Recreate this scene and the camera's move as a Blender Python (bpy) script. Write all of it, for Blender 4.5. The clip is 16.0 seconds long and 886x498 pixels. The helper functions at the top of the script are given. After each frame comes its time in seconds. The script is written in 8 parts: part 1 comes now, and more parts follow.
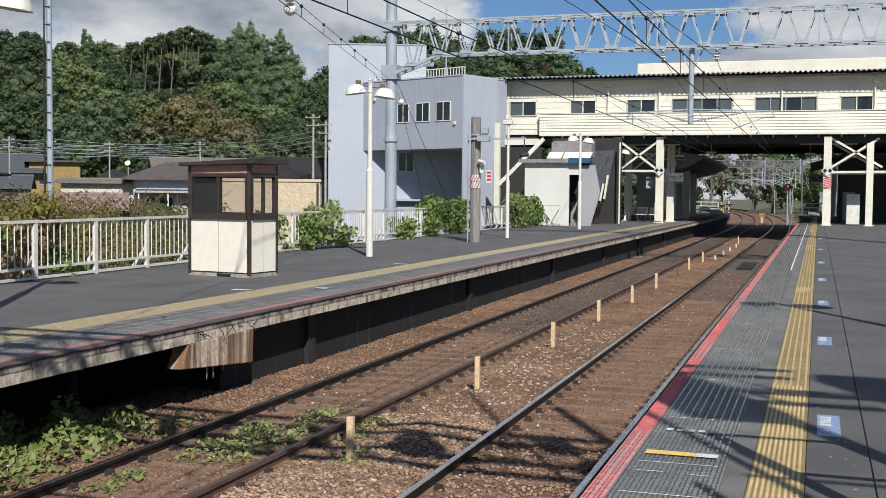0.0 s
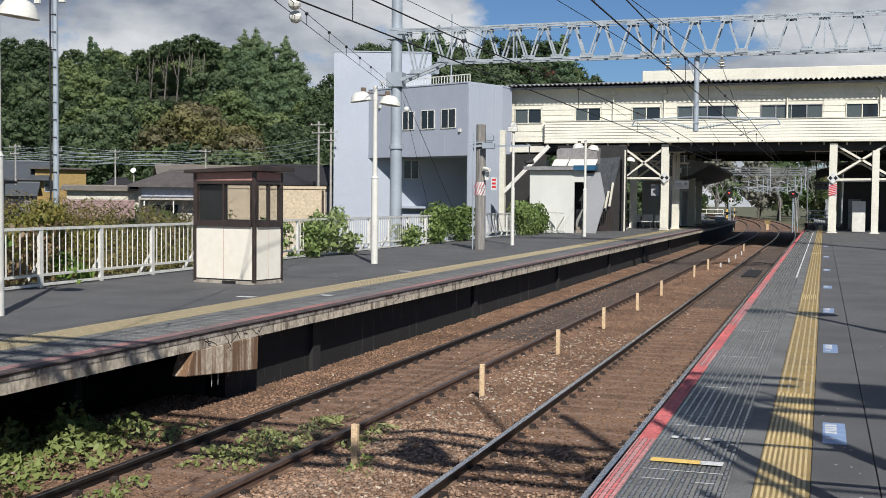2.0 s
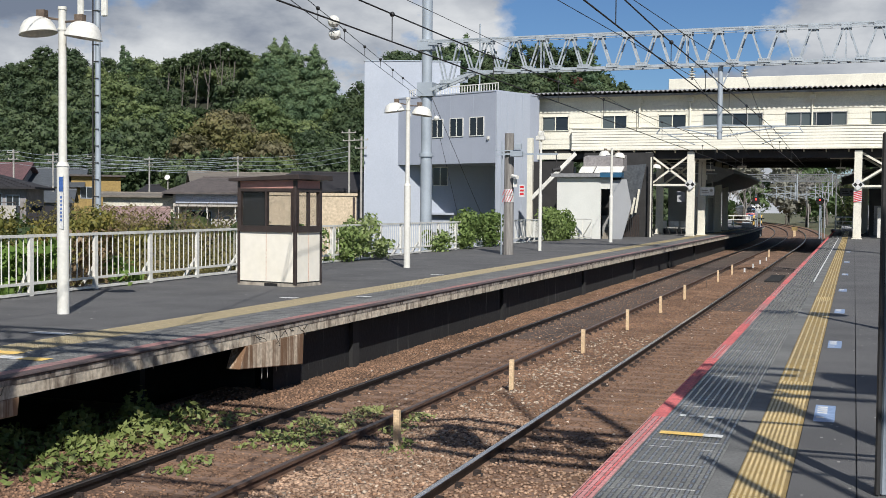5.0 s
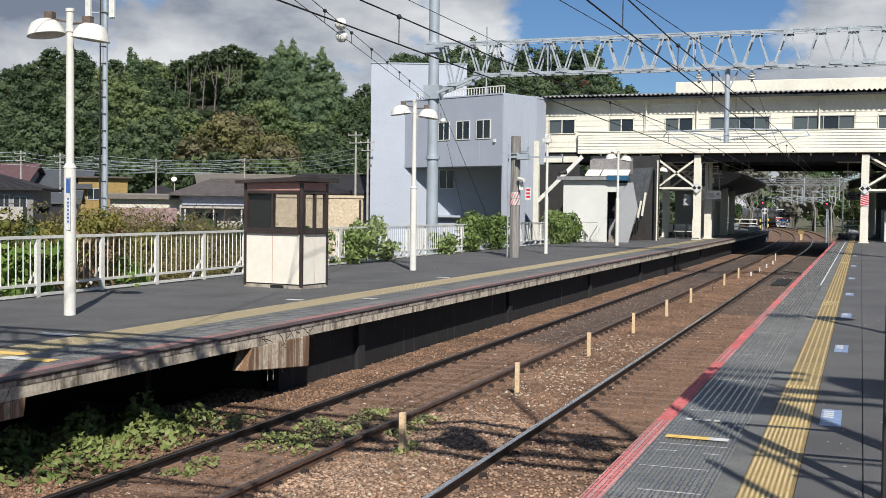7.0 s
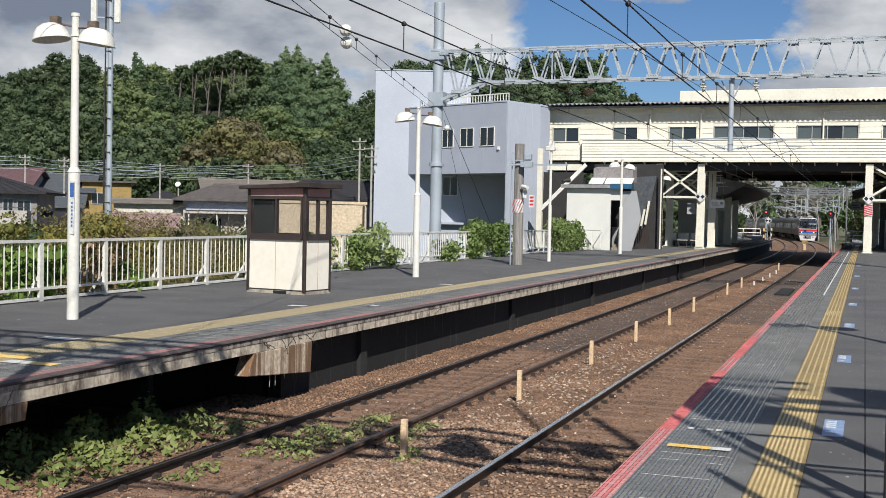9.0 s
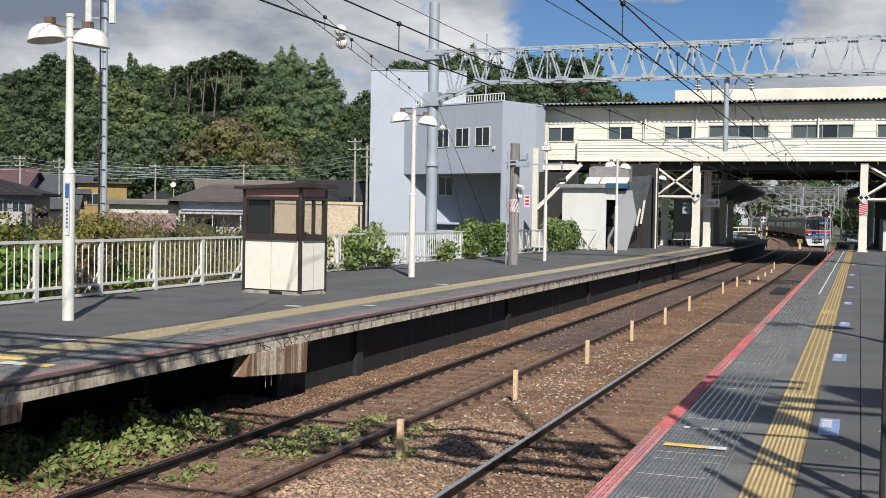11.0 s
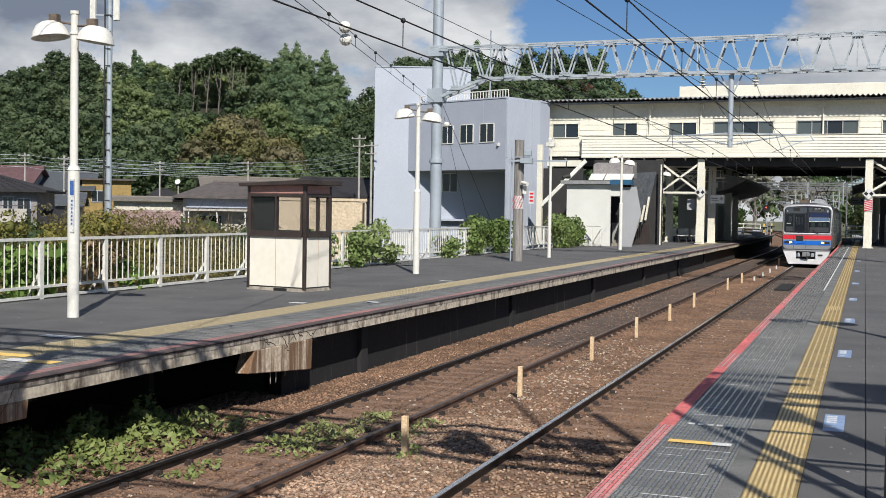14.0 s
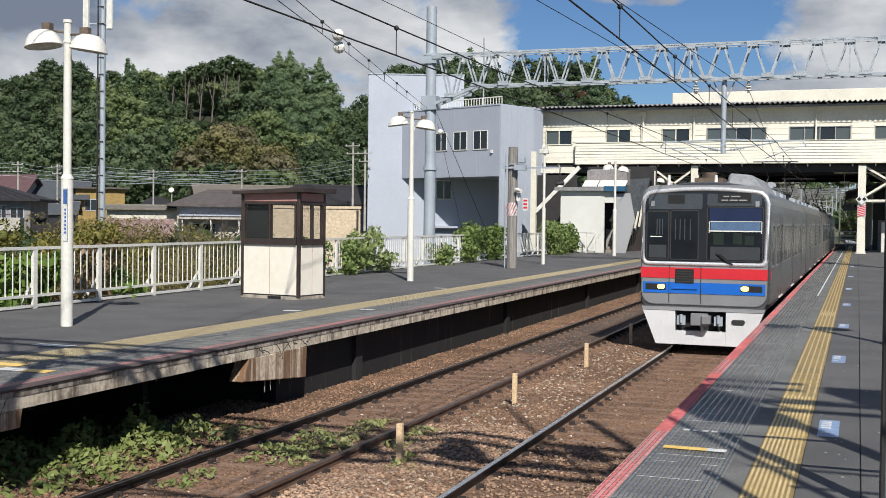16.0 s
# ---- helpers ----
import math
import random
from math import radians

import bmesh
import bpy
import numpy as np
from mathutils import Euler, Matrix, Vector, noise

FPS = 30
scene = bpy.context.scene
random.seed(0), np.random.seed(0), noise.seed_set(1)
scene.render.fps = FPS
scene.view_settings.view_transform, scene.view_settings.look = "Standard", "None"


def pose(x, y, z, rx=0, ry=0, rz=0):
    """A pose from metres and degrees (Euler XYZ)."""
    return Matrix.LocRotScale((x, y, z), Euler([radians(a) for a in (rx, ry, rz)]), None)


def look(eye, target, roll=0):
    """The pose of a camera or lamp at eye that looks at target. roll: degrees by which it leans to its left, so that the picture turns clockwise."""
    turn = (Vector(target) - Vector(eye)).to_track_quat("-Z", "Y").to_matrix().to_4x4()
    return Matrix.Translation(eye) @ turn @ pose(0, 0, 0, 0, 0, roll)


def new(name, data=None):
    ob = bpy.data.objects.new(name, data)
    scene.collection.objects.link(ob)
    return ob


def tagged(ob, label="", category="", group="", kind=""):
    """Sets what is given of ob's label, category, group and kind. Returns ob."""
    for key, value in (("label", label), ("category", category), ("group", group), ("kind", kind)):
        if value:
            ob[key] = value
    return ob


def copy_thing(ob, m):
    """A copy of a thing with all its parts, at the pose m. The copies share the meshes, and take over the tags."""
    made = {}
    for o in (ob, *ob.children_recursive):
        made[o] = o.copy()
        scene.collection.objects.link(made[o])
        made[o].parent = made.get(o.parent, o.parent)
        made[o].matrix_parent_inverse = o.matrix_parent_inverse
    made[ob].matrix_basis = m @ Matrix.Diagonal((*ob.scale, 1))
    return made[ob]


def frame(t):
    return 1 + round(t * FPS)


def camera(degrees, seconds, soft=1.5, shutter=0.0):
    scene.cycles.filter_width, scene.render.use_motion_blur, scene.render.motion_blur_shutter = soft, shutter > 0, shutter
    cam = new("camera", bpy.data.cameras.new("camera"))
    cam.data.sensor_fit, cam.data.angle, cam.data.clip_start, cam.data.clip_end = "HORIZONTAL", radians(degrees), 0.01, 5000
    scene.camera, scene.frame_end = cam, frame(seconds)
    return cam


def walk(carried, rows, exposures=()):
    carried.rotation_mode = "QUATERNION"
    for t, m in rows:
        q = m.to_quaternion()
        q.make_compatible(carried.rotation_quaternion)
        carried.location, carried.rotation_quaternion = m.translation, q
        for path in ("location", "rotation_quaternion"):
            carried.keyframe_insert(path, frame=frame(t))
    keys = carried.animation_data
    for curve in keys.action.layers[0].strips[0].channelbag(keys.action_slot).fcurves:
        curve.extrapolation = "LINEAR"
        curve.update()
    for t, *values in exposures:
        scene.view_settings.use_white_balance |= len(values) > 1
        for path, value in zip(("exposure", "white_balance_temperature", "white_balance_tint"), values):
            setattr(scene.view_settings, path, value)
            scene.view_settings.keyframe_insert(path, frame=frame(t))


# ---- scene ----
cam = camera(42.43, 16.0, soft=0.4)
# seconds, eye, degrees turned left of the track, tilted down, leaning
PATH = [
    (0.0, -0.323, 1.193, 2.764, 18.159, 2.805, 0.526),
    (0.5, -0.321, 1.196, 2.763, 18.375, 2.783, 0.617),
    (1.0, -0.317, 1.191, 2.763, 18.551, 2.664, 0.723),
    (1.5, -0.320, 1.210, 2.762, 18.608, 2.507, 0.661),
    (2.0, -0.319, 1.196, 2.763, 18.422, 2.442, 0.54),
    (2.5, -0.192, 0.643, 2.770, 18.423, 2.431, 0.633),
    (3.0, -0.099, 0.299, 2.771, 18.779, 2.426, 0.646),
    (3.5, -0.086, 0.267, 2.770, 19.245, 2.25, 0.601),
    (4.0, 0, 0, 2.77, 19.614, 2.038, 0.401),
    (6.5, 0, 0, 2.77, 20.037, 2.306, 0.703),
    (7.0, 0, 0, 2.77, 20.102, 2.009, 0.712),
    (7.5, 0, 0, 2.77, 20.371, 1.622, 0.894),
    (8.0, 0, 0, 2.77, 20.409, 1.502, 1.029),
    (8.5, 0, 0, 2.77, 20.273, 1.552, 1.033),
    (9.0, 0, 0, 2.77, 20.261, 1.661, 1.141),
    (11.5, 0, 0, 2.77, 20.0, 1.677, 0.995),
    (12.0, 0, 0, 2.77, 20.005, 1.78, 1.069),
    (12.5, 0, 0, 2.77, 20.111, 1.925, 1.063),
    (13.0, 0, 0, 2.77, 20.139, 2.02, 1.012),
    (13.5, 0, 0, 2.77, 20.16, 1.936, 0.925),
    (14.0, 0, 0, 2.77, 20.264, 1.834, 0.921),
    (14.5, 0, 0, 2.77, 20.336, 1.737, 0.9),
    (15.0, 0, 0, 2.77, 20.158, 1.654, 0.872),
    (15.5, 0, 0, 2.77, 20.012, 1.576, 0.769),
    (16.0, 0, 0, 2.77, 19.974, 1.469, 0.688),
]


def sight(x, y, z, turn, tilt, lean):
    a, b = radians(turn), radians(tilt)
    d = Vector((-math.sin(a) * math.cos(b), math.cos(a) * math.cos(b), -math.sin(b)))
    return look((x, y, z), Vector((x, y, z)) + d, lean)


walk(cam, [(r[0], sight(*r[1:])) for r in PATH],
     exposures=((0, 0.15, 6480, 10), (4.2, 0.14, 6440, 10), (6.3, 0.24, 6530, 10), (16, 0.22, 6580, 10)))

# ---- light ----
SUN_TO = Vector((0.42, -0.76, 0.76)).normalized()   # the way to the sun
SUN_ELEV = math.asin(SUN_TO.z)
world = bpy.data.worlds.new("sky")
scene.world = world
world.use_nodes = True
wn, wl = world.node_tree.nodes, world.node_tree.links
wn.clear()
w_out = wn.new("ShaderNodeOutputWorld")
w_bg = wn.new("ShaderNodeBackground")
w_bg.inputs["Strength"].default_value = 0.061
sky = wn.new("ShaderNodeTexSky")
sky.sky_type, sky.sun_disc = "NISHITA", False
sky.sun_elevation, sky.sun_rotation = SUN_ELEV, math.atan2(SUN_TO.x, SUN_TO.y)
sky.air_density, sky.dust_density, sky.ozone_density = 1.0, 0.0, 7.0
w_co = wn.new("ShaderNodeTexCoord")


def sky_math(op, a, b, c=None):
    """A math node of the sky on two or three values or sockets."""
    k = wn.new("ShaderNodeMath")
    k.operation = op
    for i, v in enumerate((a, b, c)):
        if v is None:
            continue
        if isinstance(v, (int, float)):
            k.inputs[i].default_value = v
        else:
            wl.new(v, k.inputs[i])
    return k.outputs[0]


def sky_noise(scale, detail, rough, flat, shift):
    mp = wn.new("ShaderNodeMapping")
    mp.inputs["Scale"].default_value = (1.0, 1.0, flat)
    mp.inputs["Location"].default_value = shift
    k = wn.new("ShaderNodeTexNoise")
    k.inputs["Scale"].default_value, k.inputs["Detail"].default_value, k.inputs["Roughness"].default_value = scale, detail, rough
    wl.new(w_co.outputs["Generated"], mp.inputs["Vector"])
    wl.new(mp.outputs[0], k.inputs["Vector"])
    return k.outputs["Fac"]


def sky_patch(centre, flat, inner, outer, amount):
    """A soft round field about one direction, flattened by flat, worth amount at its centre."""
    d = wn.new("ShaderNodeVectorMath")
    d.operation = "SUBTRACT"
    d.inputs[1].default_value = centre
    m = wn.new("ShaderNodeVectorMath")
    m.operation = "MULTIPLY"
    m.inputs[1].default_value = (1.0, 0.4, flat)
    ln = wn.new("ShaderNodeVectorMath")
    ln.operation = "LENGTH"
    r = wn.new("ShaderNodeMapRange")
    r.interpolation_type = "SMOOTHSTEP"
    r.inputs["From Min"].default_value, r.inputs["From Max"].default_value = inner, outer
    r.inputs["To Min"].default_value, r.inputs["To Max"].default_value = amount, 0.0
    wl.new(w_co.outputs["Generated"], d.inputs[0])
    wl.new(d.outputs[0], m.inputs[0])
    wl.new(m.outputs[0], ln.inputs[0])
    wl.new(ln.outputs["Value"], r.inputs["Value"])
    return r.outputs["Result"]


# broken cumulus: thick to the north-west, open blue to the north, heaped clouds beyond
cover = sky_math("ADD", sky_noise(9.0, 10, 0.6, 1.7, (0.31, 0.17, 0.05)), -0.04)
for patch in (((-0.60, 0.78, 0.12), 1.0, 0.45, 0.75, 0.19), ((-0.165, 0.97, 0.150), 2.2, 0.05, 0.20, -0.40), ((-0.315, 0.938, 0.145), 1.3, 0.015, 0.055, 0.17), ((-0.175, 0.966, 0.190), 5.0, 0.02, 0.075, 0.22),
              ((0.01, 0.985, 0.165), 1.5, 0.02, 0.095, 0.30), ((-0.08, 0.985, 0.105), 4.0, 0.02, 0.12, 0.30)):
    cover = sky_math("ADD", cover, sky_patch(*patch))
cover_ramp = wn.new("ShaderNodeValToRGB")
cover_ramp.color_ramp.elements[0].position, cover_ramp.color_ramp.elements[1].position = 0.47, 0.60
wl.new(cover, cover_ramp.inputs["Fac"])
shade = sky_noise(7.0, 10, 0.56, 2.2, (0.72, 0.1, 0.33))
for patch in (((-0.62, 0.77, 0.200), 2.4, 0.03, 0.22, -0.25), ((-0.305, 0.938, 0.150), 1.4, 0.015, 0.05, 0.12), ((-0.175, 0.966, 0.190), 4.0, 0.03, 0.09, -0.12), ((-0.02, 0.985, 0.158), 1.8, 0.02, 0.07, 0.0),
              ((-0.68, 0.73, 0.125), 2.0, 0.03, 0.14, 0.02), ((-0.40, 0.91, 0.125), 3.0, 0.02, 0.10, -0.06)):
    shade = sky_math("ADD", shade, sky_patch(*patch))
tone = wn.new("ShaderNodeValToRGB")
tone.color_ramp.elements[0].position, tone.color_ramp.elements[1].position = 0.30, 0.66
tone.color_ramp.elements[0].color, tone.color_ramp.elements[1].color = (2.7, 3.25, 4.3, 1), (10.5, 10.8, 11.1, 1)
wl.new(shade, tone.inputs["Fac"])
w_tint = wn.new("ShaderNodeMix")
w_tint.data_type, w_tint.blend_type = "RGBA", "MULTIPLY"
w_tint.inputs["Factor"].default_value = 1
w_tint.inputs["B"].default_value = (0.84, 0.94, 1.06, 1)
wl.new(sky.outputs["Color"], w_tint.inputs["A"])
w_mix = wn.new("ShaderNodeMix")
w_mix.data_type = "RGBA"
wl.new(cover_ramp.outputs["Color"], w_mix.inputs["Factor"])
wl.new(w_tint.outputs["Result"], w_mix.inputs["A"])
wl.new(tone.outputs["Color"], w_mix.inputs["B"])
wl.new(w_mix.outputs["Result"], w_bg.inputs["Color"])
wl.new(w_bg.outputs[0], w_out.inputs["Surface"])
sun = new("sun", bpy.data.lights.new("sun", "SUN"))
sun.data.energy, sun.data.angle, sun.data.color = 5.0, radians(0.5), (1.0, 0.97, 0.925)
sun.matrix_world = look((30, -60, 60), Vector((30, -60, 60)) - SUN_TO)
scene.view_settings.exposure = 0.0

# ---- materials ----
def mat(name, c1, c2=None, scale=3.0, rough=0.7, metal=0.0, bump=0.15, fine=45.0, grime=0.25, stretch=(1, 1, 1), rand=0.0, spec=0.5, island=0.0, world_grain=False):
    """A surface of two mixed tones: large stains, fine grain and relief."""
    m = bpy.data.materials.new(name)
    m.use_nodes = True
    n, l = m.node_tree.nodes, m.node_tree.links
    b = n["Principled BSDF"]
    c2 = c2 or tuple(v * 0.75 for v in c1)
    co = n.new("ShaderNodeTexCoord")
    mp = n.new("ShaderNodeMapping")
    mp.inputs["Scale"].default_value = stretch
    l.new(n.new("ShaderNodeNewGeometry").outputs["Position"] if world_grain else co.outputs["Object"], mp.inputs["Vector"])
    big = n.new("ShaderNodeTexNoise")
    big.inputs["Scale"].default_value, big.inputs["Detail"].default_value, big.inputs["Roughness"].default_value = scale, 6, 0.62
    small = n.new("ShaderNodeTexNoise")
    small.inputs["Scale"].default_value, small.inputs["Detail"].default_value = fine, 3
    l.new(mp.outputs[0], big.inputs["Vector"])
    l.new(mp.outputs[0], small.inputs["Vector"])
    ramp = n.new("ShaderNodeValToRGB")
    ramp.color_ramp.elements[0].position, ramp.color_ramp.elements[1].position = 0.36, 0.64
    ramp.color_ramp.elements[0].color, ramp.color_ramp.elements[1].color = (*c2, 1), (*c1, 1)
    l.new(big.outputs["Fac"], ramp.inputs["Fac"])
    mr = n.new("ShaderNodeMapRange")
    mr.inputs["From Min"].default_value, mr.inputs["From Max"].default_value = 0.3, 0.7
    mr.inputs["To Min"].default_value, mr.inputs["To Max"].default_value = 1 - grime, 1 + grime * 0.5
    l.new(small.outputs["Fac"], mr.inputs["Value"])
    mul = n.new("ShaderNodeMix")
    mul.data_type, mul.blend_type = "RGBA", "MULTIPLY"
    mul.inputs["Factor"].default_value = 1
    l.new(ramp.outputs["Color"], mul.inputs["A"])
    l.new(mr.outputs["Result"], mul.inputs["B"])
    last = mul.outputs["Result"]
    for amount, node, out in ((rand, "ShaderNodeObjectInfo", "Random"), (island, "ShaderNodeNewGeometry", "Random Per Island")):
        if amount:
            oi = n.new(node)
            rr = n.new("ShaderNodeMapRange")
            rr.inputs["To Min"].default_value, rr.inputs["To Max"].default_value = 1 - amount, 1 + amount
            l.new(oi.outputs[out], rr.inputs["Value"])
            m2 = n.new("ShaderNodeMix")
            m2.data_type, m2.blend_type = "RGBA", "MULTIPLY"
            m2.inputs["Factor"].default_value = 1
            l.new(last, m2.inputs["A"])
            l.new(rr.outputs["Result"], m2.inputs["B"])
            last = m2.outputs["Result"]
    l.new(last, b.inputs["Base Color"])
    b.inputs["Roughness"].default_value, b.inputs["Metallic"].default_value = rough, metal
    b.inputs["Specular IOR Level"].default_value = spec
    if bump:
        bp = n.new("ShaderNodeBump")
        bp.inputs["Strength"].default_value, bp.inputs["Distance"].default_value = bump, 0.02
        l.new(small.outputs["Fac"], bp.inputs["Height"])
        l.new(bp.outputs["Normal"], b.inputs["Normal"])
    return m


def leafy(name, tones, rough=0.55, spread=0.35, through_light=0.28):
    """Foliage: a tone by leaf, blended by a slow noise over the plant."""
    m = bpy.data.materials.new(name)
    m.use_nodes = True
    n, l = m.node_tree.nodes, m.node_tree.links
    b = n["Principled BSDF"]
    geo = n.new("ShaderNodeNewGeometry")
    ramp = n.new("ShaderNodeValToRGB")
    while len(ramp.color_ramp.elements) < len(tones):
        ramp.color_ramp.elements.new(0.5)
    for i, (e, c) in enumerate(zip(ramp.color_ramp.elements, tones)):
        e.position, e.color = i / (len(tones) - 1), (*c, 1)
    co = n.new("ShaderNodeTexCoord")
    nz = n.new("ShaderNodeTexNoise")
    nz.inputs["Scale"].default_value, nz.inputs["Detail"].default_value = 0.17, 4
    l.new(co.outputs["Object"], nz.inputs["Vector"])
    add = n.new("ShaderNodeMath")
    add.operation = "MULTIPLY_ADD"
    add.inputs[1].default_value = spread
    l.new(geo.outputs["Random Per Island"], add.inputs[0])
    mr = n.new("ShaderNodeMapRange")
    mr.inputs["From Min"].default_value, mr.inputs["From Max"].default_value = 0.34, 0.68
    mr.inputs["To Min"].default_value, mr.inputs["To Max"].default_value = 0.0, 0.75
    l.new(nz.outputs["Fac"], mr.inputs["Value"])
    l.new(mr.outputs["Result"], add.inputs[2])
    l.new(add.outputs[0], ramp.inputs["Fac"])
    l.new(ramp.outputs["Color"], b.inputs["Base Color"])
    b.inputs["Roughness"].default_value = rough
    b.inputs["Specular IOR Level"].default_value = 0.25
    thin = n.new("ShaderNodeBsdfTranslucent")       # leaves let some light through
    mx = n.new("ShaderNodeMixShader")
    mx.inputs["Fac"].default_value = through_light
    l.new(ramp.outputs["Color"], thin.inputs["Color"])
    l.new(b.outputs["BSDF"], mx.inputs[1])
    l.new(thin.outputs["BSDF"], mx.inputs[2])
    l.new(mx.outputs["Shader"], n["Material Output"].inputs["Surface"])
    return m


def glow(name, c, strength):
    m = bpy.data.materials.new(name)
    m.use_nodes = True
    b = m.node_tree.nodes["Principled BSDF"]
    b.inputs["Base Color"].default_value = (*c, 1)
    b.inputs["Emission Color"].default_value = (*c, 1)
    b.inputs["Emission Strength"].default_value = strength
    return m


def glass(name, c, rough=0.03, alpha=0.35):
    m = bpy.data.materials.new(name)
    m.use_nodes = True
    b = m.node_tree.nodes["Principled BSDF"]
    b.inputs["Base Color"].default_value = (*c, 1)
    b.inputs["Roughness"].default_value = rough
    b.inputs["Alpha"].default_value = alpha
    b.inputs["IOR"].default_value = 1.5
    return m


M_GROUND = mat("soil", (0.14, 0.12, 0.07), (0.07, 0.09, 0.04), 0.15, 0.95, fine=8)
M_BALLAST = mat("rusty_ballast", (0.255, 0.148, 0.09), (0.125, 0.072, 0.044), 0.6, 0.95, bump=0.9, fine=22, grime=0.6)
M_STONEP = mat("pale_ballast_stone", (0.43, 0.285, 0.19), (0.22, 0.142, 0.094), 0.8, 0.9, bump=0.3, fine=60, grime=0.3, island=0.35)
M_STONE = mat("ballast_stone", (0.285, 0.168, 0.102), (0.14, 0.081, 0.048), 0.7, 0.9, bump=0.3, fine=60, grime=0.35, island=0.38)
M_RAIL = mat("rusty_rail", (0.16, 0.095, 0.065), (0.075, 0.046, 0.034), 4, 0.7, 0.1, fine=80)
M_RAILTOP = mat("worn_rail_steel", (0.72, 0.71, 0.70), (0.55, 0.54, 0.53), 6, 0.22, 0.95, bump=0.05, stretch=(4, 0.3, 1))
M_RAILDULL = mat("browned_rail_steel", (0.15, 0.10, 0.08), (0.08, 0.06, 0.05), 6, 0.45, 0.5, bump=0.05, stretch=(4, 0.3, 1))
M_RAILFOOT = mat("dusty_rail_foot", (0.17, 0.125, 0.105), (0.11, 0.08, 0.066), 3, 0.75, fine=60, stretch=(1, 0.4, 1))
M_RAILDARK = mat("oily_black_rail", (0.022, 0.019, 0.018), (0.012, 0.011, 0.011), 4, 0.5, 0.2, fine=60)
M_RAILOIL = mat("dark_polished_rail_steel", (0.30, 0.27, 0.26), (0.2, 0.18, 0.17), 6, 0.3, 0.9, bump=0.05, stretch=(4, 0.3, 1))
M_SLEEPER = mat("dusty_sleeper_wood", (0.28, 0.175, 0.118), (0.16, 0.10, 0.068), 3, 0.85, stretch=(1, 6, 1))
M_TILEL = mat("pale_grey_roof", (0.27, 0.28, 0.29), (0.20, 0.21, 0.22), 2, 0.7, fine=8)
M_ASPHALT = mat("platform_asphalt", (0.119, 0.117, 0.115), (0.083, 0.082, 0.082), 0.8, 0.85, bump=0.45, fine=90, grime=0.42)
M_CONC = mat("weathered_concrete", (0.52, 0.47, 0.38), (0.24, 0.205, 0.165), 1.3, 0.85, bump=0.3, fine=7, grime=0.5, stretch=(1, 1, 0.45))
def stained(name, c1, c2, scale, stretch, cut):
    """Concrete with hard-edged dark stains."""
    m = mat(name, c1, tuple(v * 0.7 for v in c1), 1.1, 0.85, bump=0.35, fine=16, grime=0.35, world_grain=True)
    n, l = m.node_tree.nodes, m.node_tree.links
    b = n["Principled BSDF"]
    old = b.inputs["Base Color"].links[0].from_socket
    co = n.new("ShaderNodeNewGeometry")
    mp = n.new("ShaderNodeMapping")
    mp.inputs["Scale"].default_value = stretch
    nz = n.new("ShaderNodeTexNoise")
    nz.inputs["Scale"].default_value, nz.inputs["Detail"].default_value, nz.inputs["Roughness"].default_value = scale, 8, 0.68
    rp = n.new("ShaderNodeValToRGB")
    rp.color_ramp.elements[0].position, rp.color_ramp.elements[1].position = cut, cut + 0.13
    mx = n.new("ShaderNodeMix")
    mx.data_type = "RGBA"
    mx.inputs["B"].default_value = (*c2, 1)
    l.new(co.outputs["Position"], mp.inputs["Vector"])
    l.new(mp.outputs[0], nz.inputs["Vector"])
    l.new(nz.outputs["Fac"], rp.inputs["Fac"])
    l.new(rp.outputs["Color"], mx.inputs["Factor"])
    l.new(old, mx.inputs["A"])
    l.new(mx.outputs["Result"], b.inputs["Base Color"])
    return m


M_BEAM = stained("stained_edge_concrete", (0.66, 0.57, 0.44), (0.15, 0.115, 0.085), 4.0, (1, 1, 0.30), 0.50)
M_BEAMLIP = stained("grimy_edge_lip", (0.46, 0.40, 0.33), (0.10, 0.08, 0.065), 4.0, (1, 1, 0.4), 0.45)
M_HAUNCH = stained("rust_streaked_concrete", (0.66, 0.54, 0.40), (0.17, 0.095, 0.05), 5.0, (1, 1, 0.05), 0.43)
# near-black holds the shade under the platforms; the concrete itself is paler
M_CONCDARK = mat("shade_dark_concrete", (0.028, 0.027, 0.026), (0.012, 0.012, 0.012), 0.9, 0.85, bump=0.2, fine=20, stretch=(1, 1, 0.25))
# pale drips over a near-black that stands for the slab's shade
M_WALLDRIP = stained("shade_black_wall_with_pale_drips", (0.0125, 0.0125, 0.0125), (0.085, 0.08, 0.074), 6.0, (1, 1, 0.09), 0.58)
M_MARK = mat("orange_yellow_mark", (0.82, 0.55, 0.15), (0.72, 0.48, 0.13), 5, 0.6, fine=30, grime=0.15)
M_PAVER = mat("grey_edge_paver", (0.20, 0.20, 0.19), (0.115, 0.115, 0.11), 1.2, 0.8, fine=50, rand=0.18, world_grain=True)
M_GROOVE = mat("dark_tread_bar", (0.035, 0.035, 0.036), (0.02, 0.02, 0.02), 5, 0.6)
M_YELLOW = mat("worn_yellow_tactile", (0.37, 0.255, 0.085), (0.235, 0.17, 0.07), 2.5, 0.65, fine=40, grime=0.4, world_grain=True)
M_RED = stained("faded_red_paint", (0.66, 0.165, 0.16), (0.36, 0.17, 0.16), 1.2, (1, 0.22, 1), 0.53)
M_REDWORN = stained("pink_worn_paint", (0.62, 0.29, 0.28), (0.36, 0.25, 0.24), 2.0, (1, 0.3, 1), 0.48)
M_WHITEP = mat("worn_white_paint", (0.72, 0.72, 0.70), (0.5, 0.5, 0.48), 5, 0.6)
